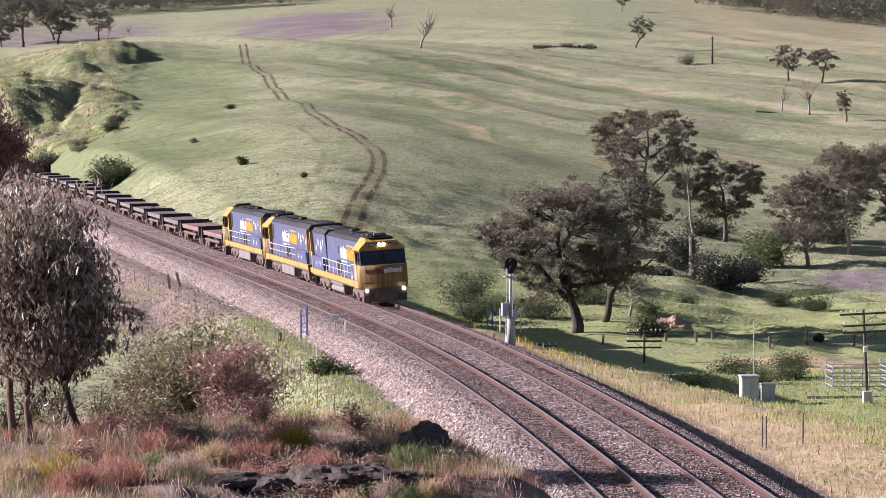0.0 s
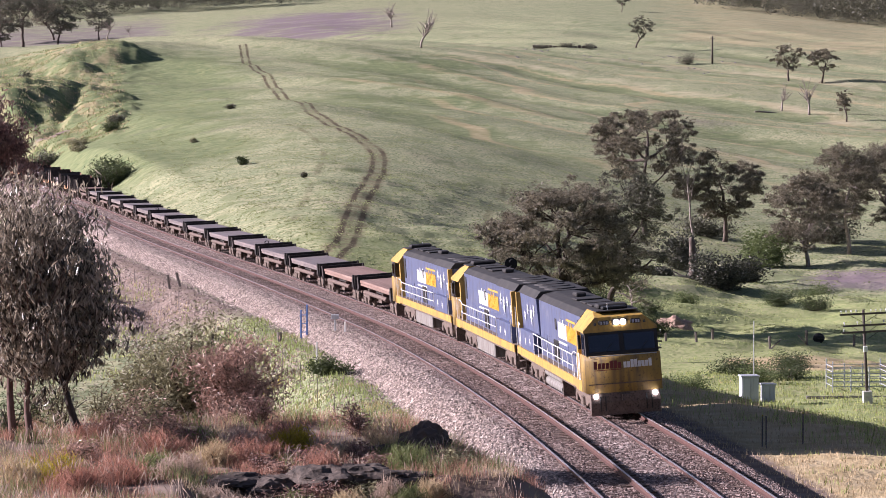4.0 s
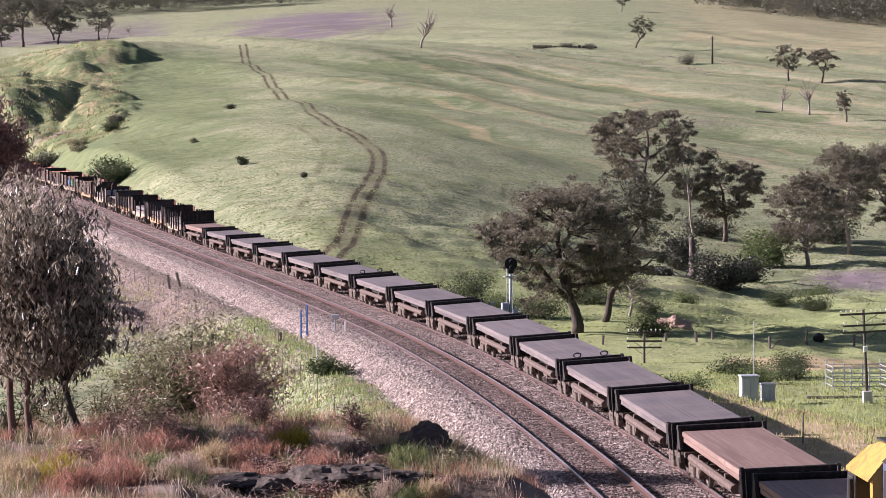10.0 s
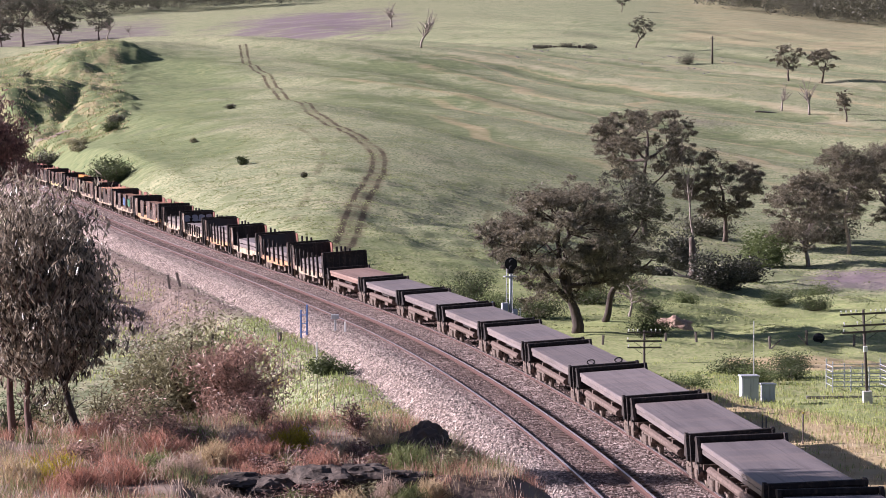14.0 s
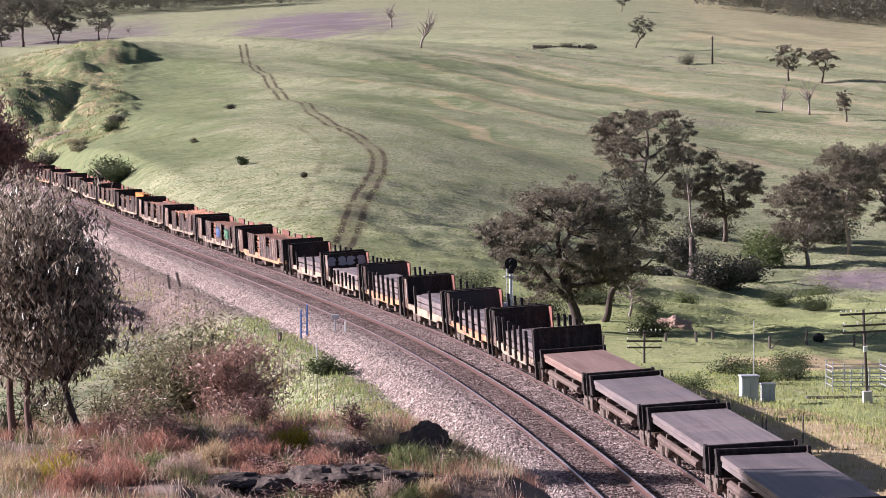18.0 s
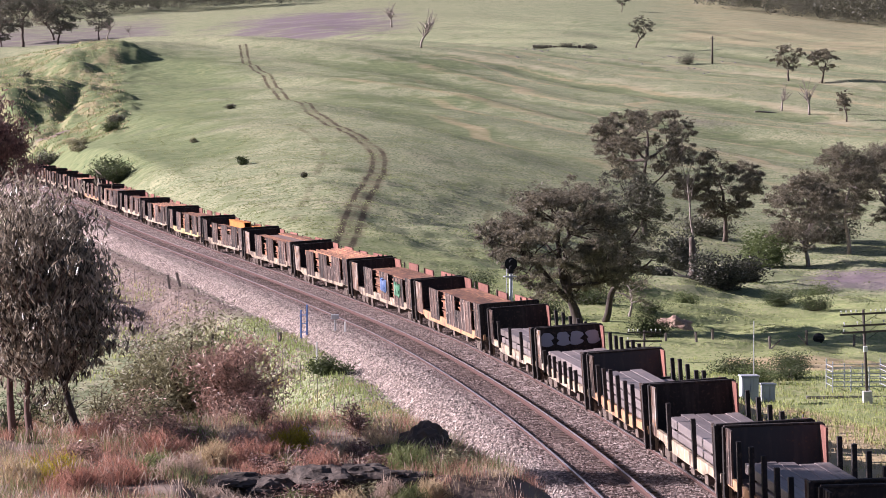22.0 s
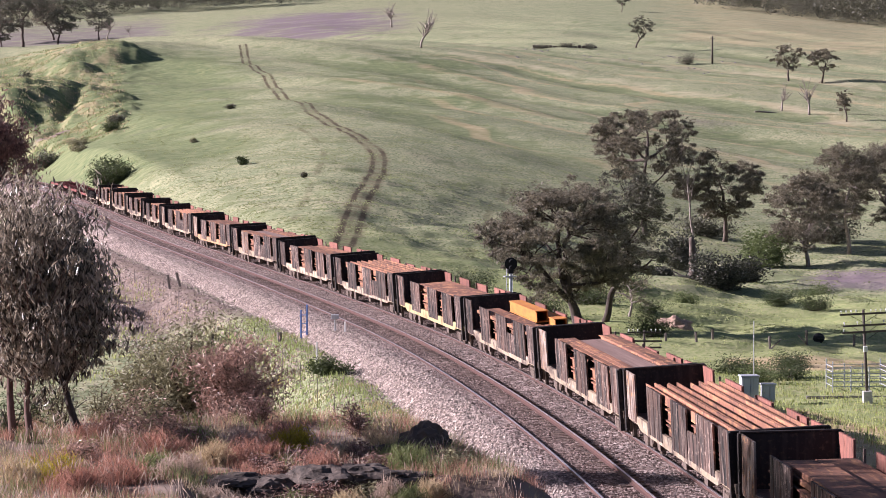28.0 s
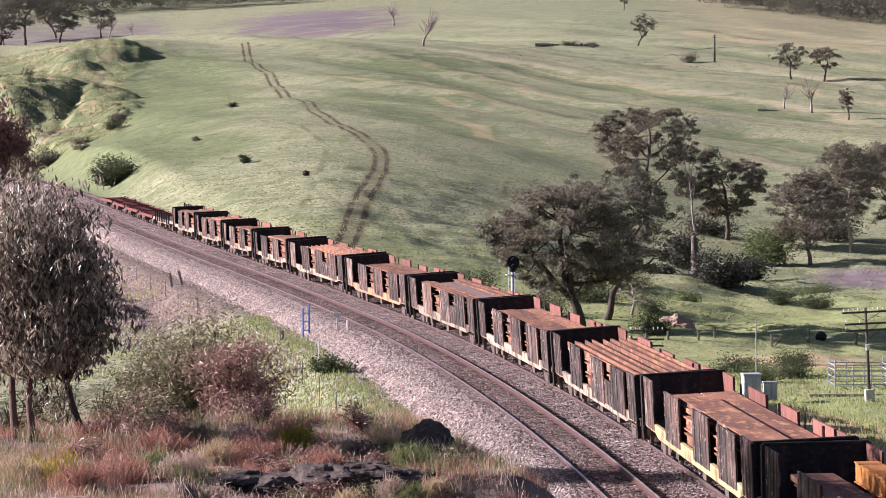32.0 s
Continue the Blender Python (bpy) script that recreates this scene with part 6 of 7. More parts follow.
def on_knoll(x, y):
    clear = np.ones(np.shape(x), bool)
    for cx, cy, rx, ry in ROCKS:
        clear &= ((x - cx) / rx) ** 2 + ((y - cy) / ry) ** 2 > 1
    return clear & (ground(x, y) > 5.6) & (x > -.14 * y - .5)


pa = lambda x, y, s: waves(x, y, s, 1.7)
blades("dry_grass", spots(5200, -7, 1.4, 36, 52.5, 1, lambda x, y, r: on_knoll(x, y) & (pa(x, y, 61) > .25)), (.06, .22), M["grassdry"], "dry yellow grass on the lookout slope", .0028, .8, 8, spread=.07)
blades("russet_grass", spots(9500, -7, 1.4, 36, 52.5, 2, lambda x, y, r: on_knoll(x, y) & (pa(x, y, 62) > .0)), (.06, .26), M["grassred"], "russet seeding grass on the lookout slope", .003, .7, 8, spread=.07)
blades("green_grass", spots(6500, -7, 1.4, 36, 52.5, 3, lambda x, y, r: on_knoll(x, y) & (pa(x, y, 63) > .15)), (.08, .3), M["grassgreen"], "green grass tufts on the lookout slope", .003, .8, 8, spread=.07)
blades("grass_heads", spots(1500, -7, 1.2, 37, 52, 4, lambda x, y, r: on_knoll(x, y) & (pa(x, y, 64) > .2)), (.15, .36), M["grasspale"], "pale nodding grass heads on the lookout slope", .003, .6, 5, True, spread=.09)


def right_strip(x, y):
    u = side(x, y)
    return (u < -5.2) & (x < .145 * y)


mid = lambda x, y, s: waves(x, y, s, 14)
blades("meadow_grass", spots(12000, 8, 33, 105, 222, 6, lambda x, y, r: right_strip(x, y) & (r < step(-7, -14, side(x, y)) + .08)), (.1, .3), M["grassmeadow"], "tall green meadow grass below the embankment", .018, .45, 4, spread=.25)
blades("meadow_hay", spots(15000, 6, 33, 98, 226, 7, lambda x, y, r: (side(x, y) < -3.9) & (x < .145 * y) & (r < step(-19, -11, side(x, y) - 2 * mid(x, y, 75)) + .15)), (.06, .22), M["grassdry"], "pale dry meadow grass below the embankment", .014, .5, 4, spread=.25)
blades("creek_grass", spots(6000, 2, 42, 224, 345, 8, lambda x, y, r: (side(x, y) < -9) & (x < .145 * y) & (mid(x, y, 72) > -.2)), (.05, .17), M["grassmeadow"], "lush green grass on the creek flat", .018, .5, 4, spread=.3)
blades("trackside_grass", spots(9000, -15, 1, 112, 205, 9, lambda x, y, r: (side(x, y) > 7.5 + .6 * mid(x, y, 79)) & (side(x, y) < 19) & (r < step(125, 160, y) + .1)), (.1, .34), M["grasstrack"], "green grass beside the ballast", .016, .5, 4, spread=.2)
blades("trackside_hay", spots(9000, -14, 3, 100, 190, 10, lambda x, y, r: (side(x, y) > 7.4 + .6 * mid(x, y, 79)) & (side(x, y) < 18) & ((mid(x, y, 73) > .45) | (y < 145))), (.08, .28), M["grassstraw"], "dry yellow grass beside the ballast", .016, .5, 4, spread=.2)
blades("bank_grass", spots(5000, -34, -8, 175, 300, 13, lambda x, y, r: (side(x, y) > 9.6) & (side(x, y) < 22) & (mid(x, y, 76) + .6 * waves(x, y, 77, 5) > .1)), (.12, .35), M["grassmeadow"], "green tufts on the near spoil bank", .025, .6, 4, spread=.3)
blades("bank_hay", spots(3000, -34, -8, 175, 300, 14, lambda x, y, r: (side(x, y) > 9.6) & (side(x, y) < 22) & (mid(x, y, 78) > .2)), (.12, .35), M["grassdry"], "dry tufts on the near spoil bank", .022, .6, 4, spread=.3)
blades("berm_weeds", spots(2400, 6, 24, 108, 190, 15, lambda x, y, r: (np.abs(-side(x, y) - np.interp(y, (100, 131, 140, 156, 175, 215), (17, 10.5, 8.8, 5.6, 4.6, 3.6))) < 1.6 + r) & (x < .145 * y)), (.2, .5), M["grassmeadow"], "tall seeding weeds along the edge of the berm", .014, .5, 4, spread=.2)
blades("yellow_weeds", spots(700, -14, 16, 150, 226, 12, lambda x, y, r: ((side(x, y) > 10) & (side(x, y) < 15) & (mid(x, y, 74) > .5)) | ((side(x, y) < -4.6) & (side(x, y) > -7) & (y > 170))), (.25, .5), M["weed"], "yellow flowering weeds along the line", .03, .6, 4, spread=.25)


def slope_spots(n, seed, y0, y1, low):
    """Places on the far slope, thinning out with distance, in drifts."""
    rs = np.random.RandomState(seed)
    y = np.exp(rs.uniform(math.log(y0), math.log(y1), n))
    x = rs.uniform(-.1, .145, n) * y
    k = (side(x, y) < -7) & (waves(x, y, seed, 16) + .7 * waves(x, y * .5, seed + 1, 5) + rs.uniform(-.6, .6, n) > low)
    return np.stack([x[k], y[k]], 1)


blades("slope_tufts", slope_spots(70000, 81, 262, 880, .15), (.04, .12), M["grasshill"], "green tufts over the far slope", .1, 1.2, 3, spread=.35)


def heap_spots(n, seed):
    rs = np.random.RandomState(seed)
    y = np.exp(rs.uniform(math.log(560), math.log(880), n))
    x = rs.uniform(-.142, -.0965, n) * y
    k = waves(x, y, seed, 9) + .6 * waves(x, y, seed + 1, 4) + 60 * np.minimum(0, -.1 - x / y + .0015) > .0
    return np.stack([x[k], y[k]], 1)


blades("heap_grass", heap_spots(5000, 91), (.12, .36), M["grassdry"], "rank dry grass on the spoil heaps", .07, 1.0, 4, spread=.6)
blades("heap_weeds", heap_spots(9000, 94), (.15, .45), M["grasshill"], "rank green weeds on the spoil heaps", .08, 1.0, 4, spread=.6)
# ---- ballast stones ----
def stones(name, n, s0, s1, o0, o1, zf, size, material, label, seed):
    rs = np.random.RandomState(seed)
    s, o = s0 + (s1 - s0) * rs.random_sample(n) ** 1.25, rs.uniform(o0, o1, n)
    x, y, _ = on_line(s, o)
    c = np.stack([x, y, line_z(s) + zf(o) if zf else ground(x, y)], 1)
    oct6 = np.array([(1, 0, 0), (-1, 0, 0), (0, 1, 0), (0, -1, 0), (0, 0, 1), (0, 0, -1)], float)
    V = oct6[None] * rs.uniform(.55, 1.25, (n, 6, 1)) * (size * rs.uniform(.6, 1.4, (n, 1, 1)))
    a = rs.uniform(0, 6.28, n)
    R = np.zeros((n, 3, 3))
    R[:, 0, 0], R[:, 0, 1], R[:, 1, 0], R[:, 1, 1], R[:, 2, 2] = np.cos(a), -np.sin(a), np.sin(a), np.cos(a), 1
    V = np.einsum("nij,nkj->nki", R, V) + c[:, None]
    tri = np.array([(0, 2, 4), (2, 1, 4), (1, 3, 4), (3, 0, 4), (2, 0, 5), (1, 2, 5), (3, 1, 5), (0, 3, 5)])
    F = (np.arange(n)[:, None, None] * 6 + tri[None]).reshape(-1, 3)
    return tagged(raw(name, V.reshape(-1, 3).tolist(), [tuple(f) for f in F.tolist()], material), label, "ballast", kind="stuff")


def shoulder(o):
    return np.interp(o, [b[0] for b in bal[::-1]], [b[1] for b in bal[::-1]])


stones("shoulder_stones", 22000, -14, 200, 5.0, 7.4, shoulder, .055, M["stone"], "loose pale ballast stones on the shoulder", 1)
stones("bed_stones", 30000, -14, 170, -2.6, 5.0, shoulder, .042, M["stonedark"], "loose dirty ballast stones between the rails", 2)
stones("edge_stones", 7000, -14, 170, -4.0, -1.4, shoulder, .045, M["stonedark"], "loose dark ballast stones on the far shoulder", 3)


stones("spilled_stones", 3500, -14, 215, 7.0, 7.9, None, .06, M["stone"], "loose pale stones spilled past the shoulder", 5)
stones("dark_bank_stones", 11000, 20, 215, 7.3, 13.5, None, .06, M["stonedark"], "dark rubble down the near bank", 6)
stones("bank_stones", 9000, 60, 215, 9.0, 16.0, None, .075, M["stone"], "loose grey stones spilled down the near bank", 4)


# ---- lineside things ----
def at(x, y, turn=0.0, dz=0.0):
    return pose(x, y, float(ground(x, y)) + dz, 0, 0, turn)


def round_part(name, r0, r1, z0, z1, material, parent, label="", x=0.0, y=0.0, n=12):
    bm = bmesh.new()
    tube(bm, [(x, y, z0), (x, y, z1)], [r0, r1], n)
    return part(name, bm, material, parent, label, True)


def signal():
    x, y, h = on_line(76, -4.2)
    th = empty("signal", pose(float(x), float(y), float(ground(x, y)) - .1, 0, 0, 8), "railway colour-light signal on a pale steel post", "signal")
    g = -float(ground(x, y)) + float(line_z(76))
    round_part("base", .3, .26, 0, g + .5, M["concrete"], th, "pale concrete foot")
    round_part("post", .085, .075, g, g + 3.0, M["steel"], th, "pale galvanised post", n=10)
    bm = bmesh.new()
    bmesh.ops.create_cone(bm, cap_ends=True, segments=24, radius1=.36, radius2=.36, depth=.05, matrix=Matrix.Translation((0, -.16, g + 3.5)) @ Matrix.Rotation(math.pi / 2, 4, "X"))
    tube(bm, [(0, -.18, g + 3.5), (0, .3, g + 3.5)], .2, 14)
    box(bm, -.17, .17, -.1, .22, g + 2.95, g + 3.75, .03)
    head = part("signal_head", bm, M["black"], th, "round black signal head")
    for z in (3.3, 3.65):
        b = bmesh.new()
        tube(b, [(0, -.2, g + z), (0, -.42, g + z - .02)], [.11, .11], 12)
        part("hood", b, M["black"], head)
    part("platform", boxes((-.35, .35, -.1, .5, g + 2.75, g + 2.8)), M["steel"], th)
    lad = [([(dx, .42, g - .3), (dx, .36, g + 3.3)], .02) for dx in (-.17, .17)]
    lad += [([(-.17, .4, g + k * .3), (.17, .4, g + k * .3)], .014) for k in range(10)]
    part("ladder", tubes(*lad, n=5), M["steel"], th, "steel ladder")
    part("control_box", boxes((-.5, -.15, -.2, .15, g + .55, g + 1.3), bevel=.02), M["cabinet"], th, "grey control box")
    part("control_box", boxes((.15, .38, -.2, .1, g + .35, g + .95), bevel=.02), M["cabinet"], th)
    part("stay", tubes(([(-.6, 0, g - .4), (-.6, 0, g + 1.0)], .035), ([(.55, 0, g - .4), (.55, 0, g + 1.0)], .03), n=6), M["steel"], th)
    return th


signal()


def blue_frame(x, y, h, label):
    th = empty("track_marker", at(x, y, 10), label, "marker post", "blue marker frames")
    for dx in (-.17, .17):
        part("post", boxes((dx - .05, dx + .05, -.03, .03, 0, h if dx > 0 else h * .85), bevel=.01), M["bluepost"], th)
    for z in (.3, .7, 1.1):
        part("rung", boxes((-.17, .17, -.02, .02, h * z / 1.6, h * z / 1.6 + .05)), M["bluepost"], th)
    return th


blue_frame(-7.9, 187.0, 1.95, "blue steel marker frame beside the near track")
blue_frame(3.1, 217.5, 2.3, "blue steel marker posts beside the signal")


def plain_post(name, x, y, h, r, material, label, group="", turn=(0, 0), cap=None, category="post"):
    u = float(side(x, y))
    up = max(0.0, float(np.interp(y, LY, LZ) + shoulder(u) - ground(x, y))) if -4 < u < 9.4 else 0.0
    th = empty(name, at(x, y) @ pose(0, 0, up - .05, turn[0], turn[1], 0), label, category, group)
    part("shaft", tubes(([(0, 0, 0), (0, 0, h)], r), n=6), material, th)
    part("top", tubes(([(0, 0, h), (0, 0, h + .06)], r * 1.05), n=6), cap or material, th)
    return th


for x, y in ((-6.5, 169.5), (-6.0, 183.5), (-5.4, 181.5)):
    plain_post("marker_post", x, y, 1.05 if y < 175 else .55, .055 if y < 175 else .06, M["white"], "white painted marker post beside the ballast", "white marker posts")
box_x, box_y, _ = on_line(75.0, 5.9)
lb = plain_post("junction_post", float(box_x), float(box_y), .75, .04, M["steel"], "small grey lineside junction box on a post", category="junction box")
part("junction_box", boxes((-.22, .22, -.12, .12, .72, .98), bevel=.02), M["cabinet"], lb, "small grey steel box")
# star pickets of the near fence, then the far fence
for k in range(17):
    s = -2 + k * 9.4
    x, y, _ = on_line(s, 10.0 if k else 9.6)
    plain_post("fence_picket", float(x), float(y), 1.15, .02, M["wire"], "thin dark steel fence picket beside the ballast", "near fence pickets")


def wires(name, pts, zs, label):
    th = tagged(new(name), label, "fence")
    for z in zs:
        rows = [((float(x), float(y), float(ground(x, y)) + z)) for x, y in pts]
        part("wire", tubes((rows, .004), n=3), M["wire"], th)
    return th


near_fence = [tuple(float(v) for v in on_line(-2 + k * 9.4, 10.0)[:2]) for k in range(17)]
wires("wire_fence", near_fence, (.5, .8, 1.05), "thin wires of the trackside fence")
for x, y, l in ((-19.9, 239.8, -9), (-19.2, 240.4, -14)):
    plain_post("timber_post", x, y, 1.05, .1, M["timber"], "leaning weathered timber post on the spoil bank", "leaning posts", (0, l))
plain_post("timber_post", -9.2, 185.2, .55, .13, M["timber"], "short dark timber stump beside the ballast")
for x, y, c in ((12.55, 129.1, "weed"), (12.64, 128.5, None), (14.21, 129.7, "weed")):
    plain_post("fence_picket", x, y, 1.25, .032, M["timber"], "thin timber picket with a pale top in dry grass", "embankment pickets", cap=M[c] if c else None)


def fence_posts():
    for k, (x, y, h) in enumerate(((19.3, 250.4, .75), (20.7, 252.2, .8), (24.9, 250.4, .95), (27.8, 251.4, 1.05), (31.5, 252, .9), (16.9, 249.5, .6), (35.0, 253.0, .9), (12.0, 247, .7))):
        plain_post("fence_post", x, y, h, .1, M["timber"], "grey split timber fence post in the meadow", "meadow fence posts", (0, (k * 37) % 9 - 4))
    wires("wire_fence", [(12, 247), (16.9, 249.5), (19.3, 250.4), (20.7, 252.2), (24.9, 250.4), (27.8, 251.4), (31.5, 252), (35, 253)], (.25, .5, .72), "thin wires of the meadow fence")
    for x, y, a in ((25.4, 250.3, 40), (27.4, 251.2, -40)):
        th = empty("fence_stay", at(x, y), "leaning timber fence stay in the meadow", "fence stay")
        part("stay", tubes(([(-.5, 0, 0), (.3, 0, .75)] if a > 0 else [(.5, 0, 0), (-.3, 0, .8)], .06), n=6), M["timber"], th)


fence_posts()


def equipment_case(x, y, w, d, h, label):
    th = empty("equipment_case", at(x, y, 6), label, "cabinet", "lineside cases")
    part("plinth", boxes((-w / 2, w / 2, -d / 2, d / 2, -.2, .15)), M["concrete"], th)
    part("body", boxes((-w / 2, w / 2, -d / 2, d / 2, .15, h), bevel=.015), M["cabinet"], th)
    part("lid", boxes((-w / 2 - .06, w / 2 + .06, -d / 2 - .08, d / 2 + .08, h, h + .1), bevel=.03), M["cabinet"], th, "overhanging pale lid")
    for k in range(2):
        x0 = -w / 2 + .04 + k * (w / 2 - .02)
        dr = part("door", boxes((x0, x0 + w / 2 - .06, -d / 2 - .025, -d / 2, .22, h - .08), bevel=.008), M["cabinet"], th)
        part("handle", boxes((x0 + .06, x0 + .1, -d / 2 - .06, -d / 2 - .025, h * .5, h * .5 + .15)), M["steel"], dr)
    return th


equipment_case(18.55, 199.4, 1.05, .8, 1.5, "tall grey steel signalling cabinet in long grass")
equipment_case(19.75, 199.8, .78, .6, 1.05, "smaller grey steel signalling cabinet in long grass")
plain_post("radio_mast", 19.6, 207.4, 4.4, .028, M["steel"], "thin pale steel mast in the meadow", category="mast")


def power_pole(x, y, h, arms, label, r=.105, tilt=0.0, foot=False, sink=0.0):
    th = empty("telegraph_pole", at(x, y, 0, -sink) @ pose(0, 0, 0, 0, tilt, 0), label, "telegraph pole", "telegraph poles")
    bm = bmesh.new()
    tube(bm, [(0, 0, -.1), (0, 0, h)], [r, r * .75], 10)
    part("pole", bm, M["pole"], th, smooth=True)
    for z, w, n in arms:
        arm = part("crossarm", boxes((-w / 2, w / 2, -.16, -.05, z - .06, z + .06), bevel=.01), M["pole"], th)
        for k in range(n):
            xx = -w / 2 + .1 + (w - .2) * k / max(n - 1, 1)
            if abs(xx) < .16 and n > 3:
                continue
            b = bmesh.new()
            tube(b, [(xx, -.1, z + .05), (xx, -.1, z + .15), (xx, -.1, z + .17), (xx, -.1, z + .25)], [.015, .015, .05, .04], 8)
            part("insulator", b, M["insul"], arm, "white glass insulator")
        part("brace", tubes(([(-w * .3, -.1, z - .05), (0, -.1, z - .55)], .018), ([(w * .3, -.1, z - .05), (0, -.1, z - .55)], .018), n=4), M["pole"], th)
    if foot:
        part("footing", boxes((-.28, .28, -.28, .28, -.1, .75), bevel=.04), M["concrete"], th, "pale concrete footing")
        part("junction_box", boxes((-.12, .12, -.3, -.12, h * .55, h * .55 + .35), bevel=.02), M["insul"], th, "small white box")
    return th


power_pole(25.75, 199.3, 5.7, ((5.45, 2.9, 10), (4.75, 2.6, 4), (4.35, 2.7, 2)), "weathered timber telegraph pole with three crossarms", tilt=-3, foot=True)
power_pole(14.1, 230.4, 5.4, ((5.25, 2.4, 8), (4.65, 2.5, 2), (4.2, 2.4, 2)), "timber telegraph pole with white insulators in a dip", sink=3.1)
power_pole(6.6, 224.0, 4.0, ((3.85, 2.3, 6),), "timber telegraph pole top with white insulators", sink=3.0)
power_pole(74.9, 918, 7.6, ((6.9, 1.6, 2),), "lone timber pole on the far slope", r=.3)


def stockyard():
    th = empty("stockyard", at(27.6, 206, 2), "pale steel stockyard rails in the meadow", "stockyard")
    for y0 in (0.0, 2.6):
        for k in range(7):
            x = -3.2 + k * 1.15
            part("post", tubes(([(x, y0, -.1), (x, y0, 1.55 if k % 3 else 1.85)], .045), n=6), M["steel"], th)
        for z in (.3, .6, .9, 1.2, 1.5):
            part("rail", tubes(([(-3.2, y0, z), (3.7, y0, z)], .03), n=5), M["steel"], th)
    for x in (-3.2, .2):
        for z in (.3, .75, 1.2, 1.5):
            part("rail", tubes(([(x, 0, z), (x, 2.6, z)], .03), n=5), M["steel"], th)
    return th


stockyard()
tr = empty("water_trough", at(25.3, 202.6, 2), "long low grey concrete trough in the meadow", "trough")
part("wall", boxes((-2.9, 4.2, -.25, -.15, -.1, .12), (-2.9, 4.2, .15, .25, -.1, .12), (-2.9, -2.8, -.15, .15, -.1, .12), (4.1, 4.2, -.15, .15, -.1, .12)), M["tank"], tr)
part("floor", boxes((-2.8, 4.1, -.15, .15, -.1, .04)), M["tank"], tr)
# black drum on the fence line
dr = empty("black_drum", at(29.3, 256.5), "round black tank lid on a post in the meadow", "drum")
b = bmesh.new()
bmesh.ops.create_uvsphere(b, u_segments=18, v_segments=12, radius=.46, matrix=Matrix.Translation((0, 0, .42)) @ Matrix.Diagonal((1, .5, .9, 1)))
part("drum", b, M["black"], dr, smooth=True)


def stump():
    rs = np.random.RandomState(3)
    th = empty("tree_stump", at(25.6, 338), "broken grey dead trunk with bare roots", "stump")
    bm = bmesh.new()
    tube(bm, [(0, 0, -.2), (.1, 0, .6), (.05, 0, 2.2), (-.05, 0, 4.1), (-.1, 0, 4.5)], [.75, .5, .38, .33, .2], 9)
    part("trunk", bm, M["bark"], th, smooth=True)
    bm = bmesh.new()
    for a, l in ((-2.6, 2.6), (-.5, 2.0), (.2, 3.2), (2.9, 2.2), (-1.2, 1.6)):
        limb(rs, bm, (0, 0, .4), (math.cos(a), math.sin(a), .05), l, .16, .22, 5)
    part("roots", bm, M["barkpale"], th)
    return th


stump()
for x, y, ln, a in ((71.0, 716, 7, 15), (13.0, 284, 4, -12), (21.5, 336, 4.5, 8)):
    th = empty("fallen_log", at(x, y, a), "bleached fallen log with bare branches", "log")
    rs = np.random.RandomState(int(y))
    bm = bmesh.new()
    limb(rs, bm, (-ln / 2, 0, .25), (1, 0, .02), ln, .22, .08, 6)
    for k in range(4):
        limb(rs, bm, (-ln / 2 + ln * (k + .5) / 4.5, 0, .3), (rs.normal(0, .6), rs.normal(0, .3), 1), rs.uniform(.6, 1.6), .07, .25, 4)
    part("trunk", bm, M["barkpale"], th)


def rock(x, y, sx, sy, sz, seed, label, mt="rock", dz=0.0):
    rs = np.random.RandomState(seed)
    bm = bmesh.new()
    bmesh.ops.create_icosphere(bm, subdivisions=4, radius=1)
    for v in bm.verts:
        n = noise.fractal(v.co * 1.3 + Vector((seed, 0, 0)), 1.0, 2.0, 4)
        k = noise.cell(v.co * 2.2 + Vector((0, seed, 0)))
        v.co *= 1 + .28 * n + .1 * k
        v.co = Vector((v.co.x * sx, v.co.y * sy, v.co.z * sz))
    ob = obj("rock", bm, M[mt])
    ob.matrix_basis = at(x, y, seed * 37 % 360, dz)
    return tagged(ob, label, "rock")


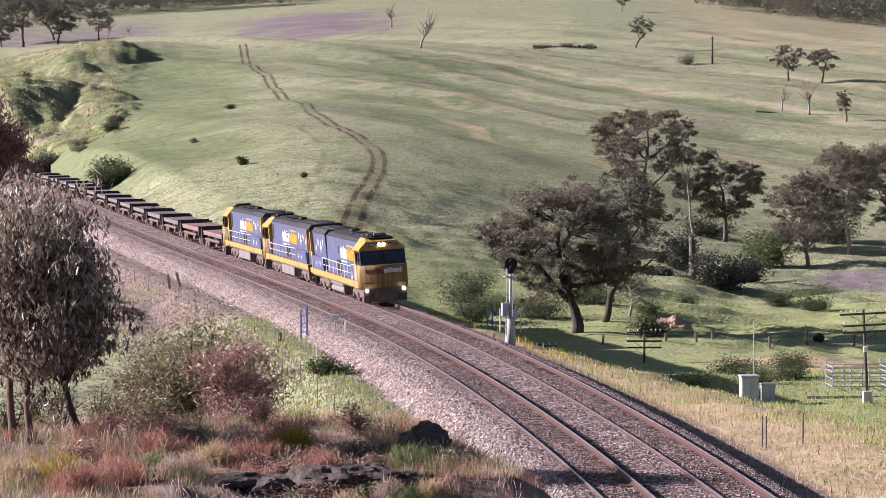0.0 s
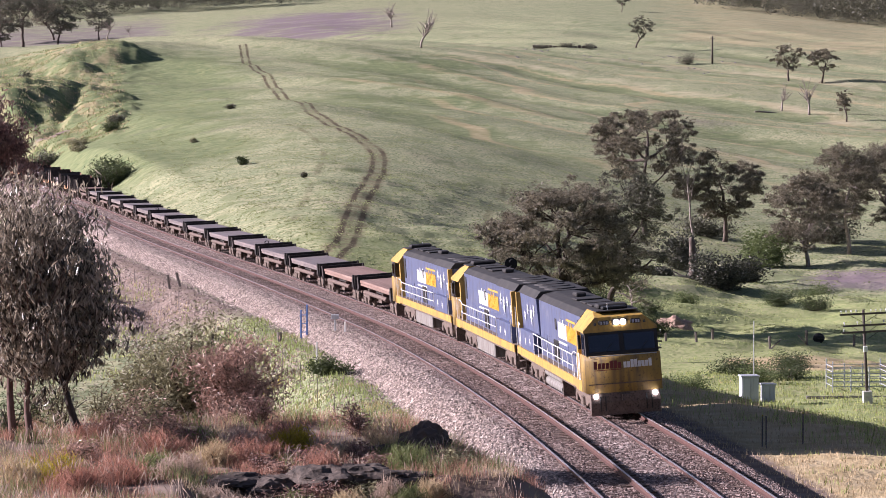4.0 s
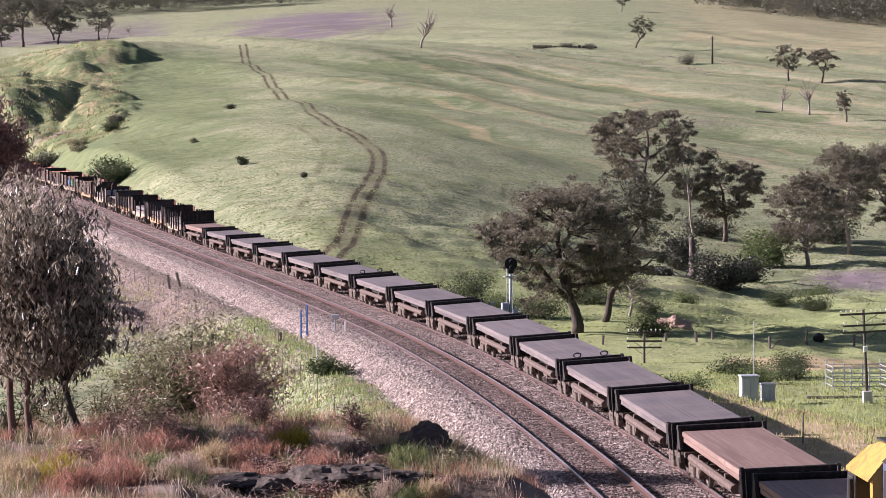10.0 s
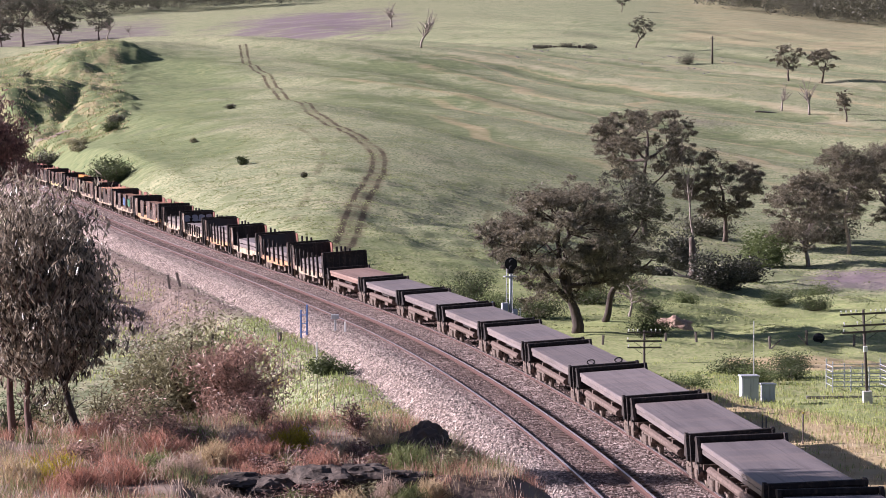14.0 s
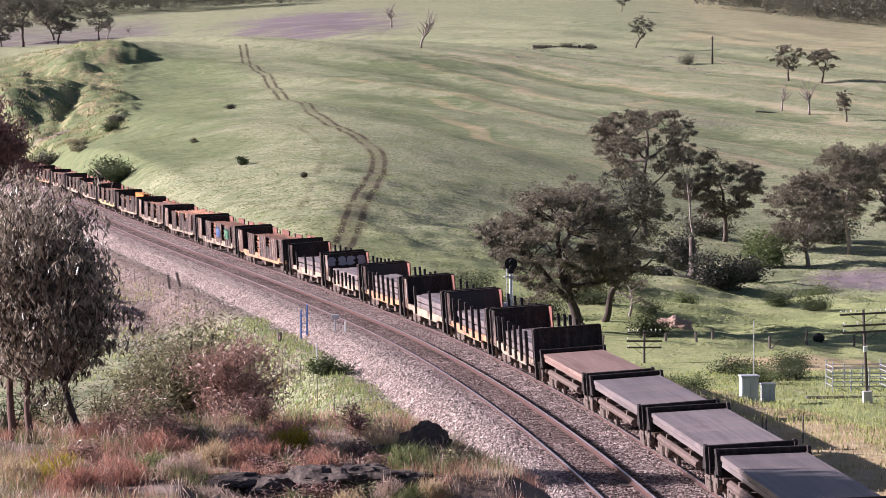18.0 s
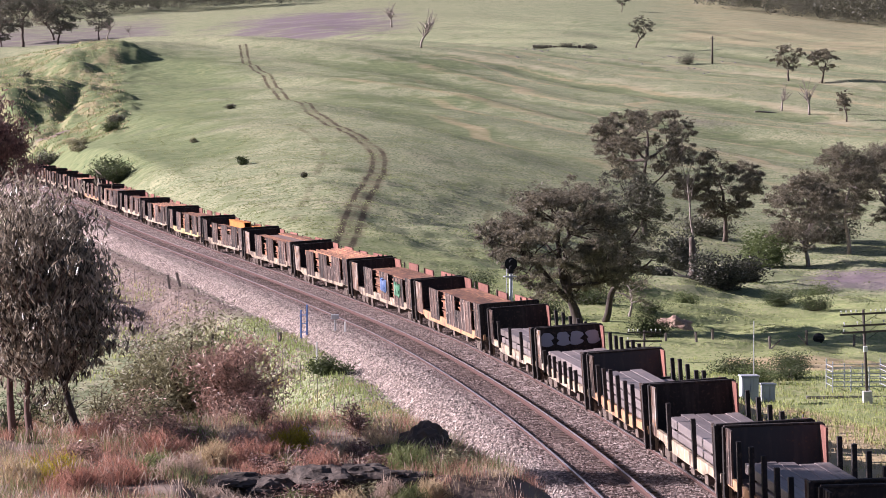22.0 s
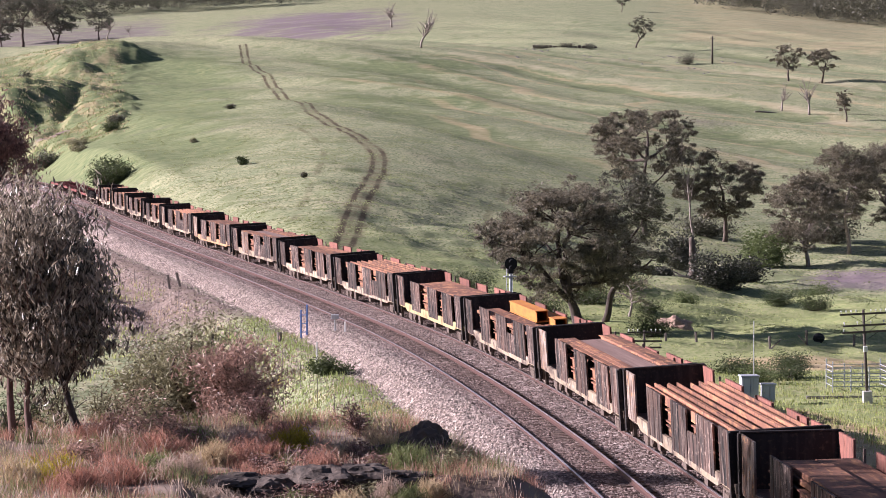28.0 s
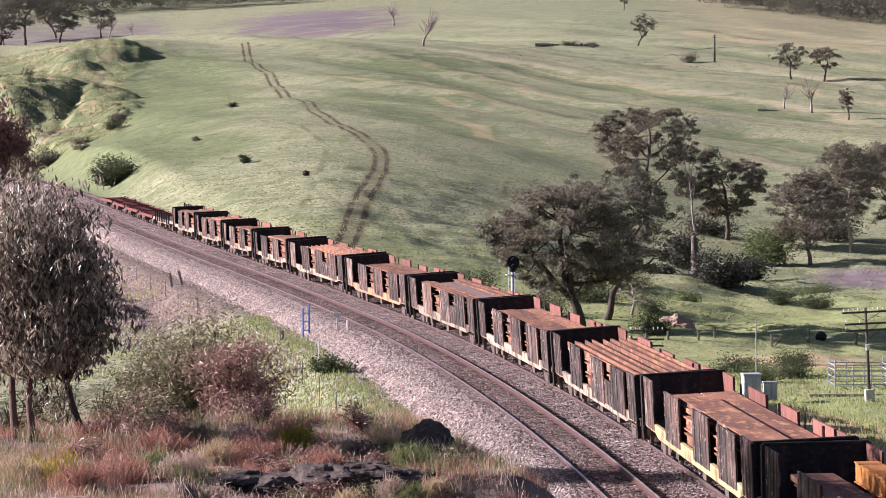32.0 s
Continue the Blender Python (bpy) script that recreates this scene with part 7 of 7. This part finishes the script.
rock(-.25, 46.8, .42, .4, .38, 1, "dark weathered rock outcrop in dry grass", dz=.02)
rock(-.66, 46.6, .34, .4, .2, 2, "dark weathered rock outcrop in dry grass", dz=.0)
for i, (x, y, sx, sz) in enumerate(((-2.75, 42.9, .5, .1), (-2.2, 42.85, .55, .15), (-1.6, 42.8, .6, .16), (-1.05, 42.8, .5, .15), (-.55, 42.9, .5, .11))):
    rock(x, y, sx, .4, sz, 11 + i, "dark rock of the ledge under russet shrubs", dz=.04)
rock(-1.2, 46.0, .3, .35, .12, 9, "low dark rock in russet grass")
rock(-4.6, 39.0, .6, .3, .08, 6, "flat pale stone in dry grass", "sill")
rock(18.7, 267.0, 1.1, 1.6, 1.0, 7, "pink eroded clay bank by the creek", "clay", dz=-.15)


def slope_rocks():
    rs = np.random.RandomState(9)
    V, F = [], []
    tri = [(0, 2, 4), (2, 1, 4), (1, 3, 4), (3, 0, 4)]
    for _ in range(70):
        b = rs.uniform(.02, .09)
        y = rs.uniform(870, 1010)
        x = b * y
        z = float(ground(x, y))
        r = rs.uniform(.25, .7)
        k = len(V)
        V += [(x + r, y, z - .1), (x - r, y, z - .1), (x, y + r, z - .1), (x, y - r, z - .1), (x + rs.normal(0, .1), y, z + r * .6)]
        F += [tuple(k + i for i in t) for t in tri]
    return tagged(raw("scattered_rocks", V, F, M["tank"]), "pale rocks scattered on the far slope", "rock", kind="stuff")


slope_rocks()


def ruin():
    """A low dark stone yard on the far slope."""
    th = empty("stone_yard", at(36.5, 1011), "low dark ruined stone yard on the slope", "ruin")
    rs = np.random.RandomState(6)
    for k in range(16):
        x = -9 + k * 1.25
        part("stone", boxes((x, x + rs.uniform(.7, 1.24), rs.uniform(-.4, .1), .6, -.3, rs.uniform(.15, .8)), bevel=.12), M["bark"], th)
    return th


ruin()
# ---- what moves ----
SPEED, FRONT = 19.297, 94.2


def motions():
    for ob, back, length, flip in TRAIN:
        rows = []
        for k in range(17):
            t = 2.0 * k
            s = FRONT - SPEED * t + back + length / 2
            a, b = on_line(s - length * 0.34), on_line(s + length * 0.34)
            x, y = (a[0] + b[0]) / 2, (a[1] + b[1]) / 2
            turn = math.degrees(math.atan2(a[1] - b[1], a[0] - b[0])) + (180 if flip else 0)
            z = (line_z(s - length * 0.34) + line_z(s + length * 0.34)) / 2
            rows.append((t, pose(float(x), float(y), float(z), float(cant(s)) * (-1 if flip else 1), 0, turn)))
        walk(ob, rows)


build_sleepers()
motions()
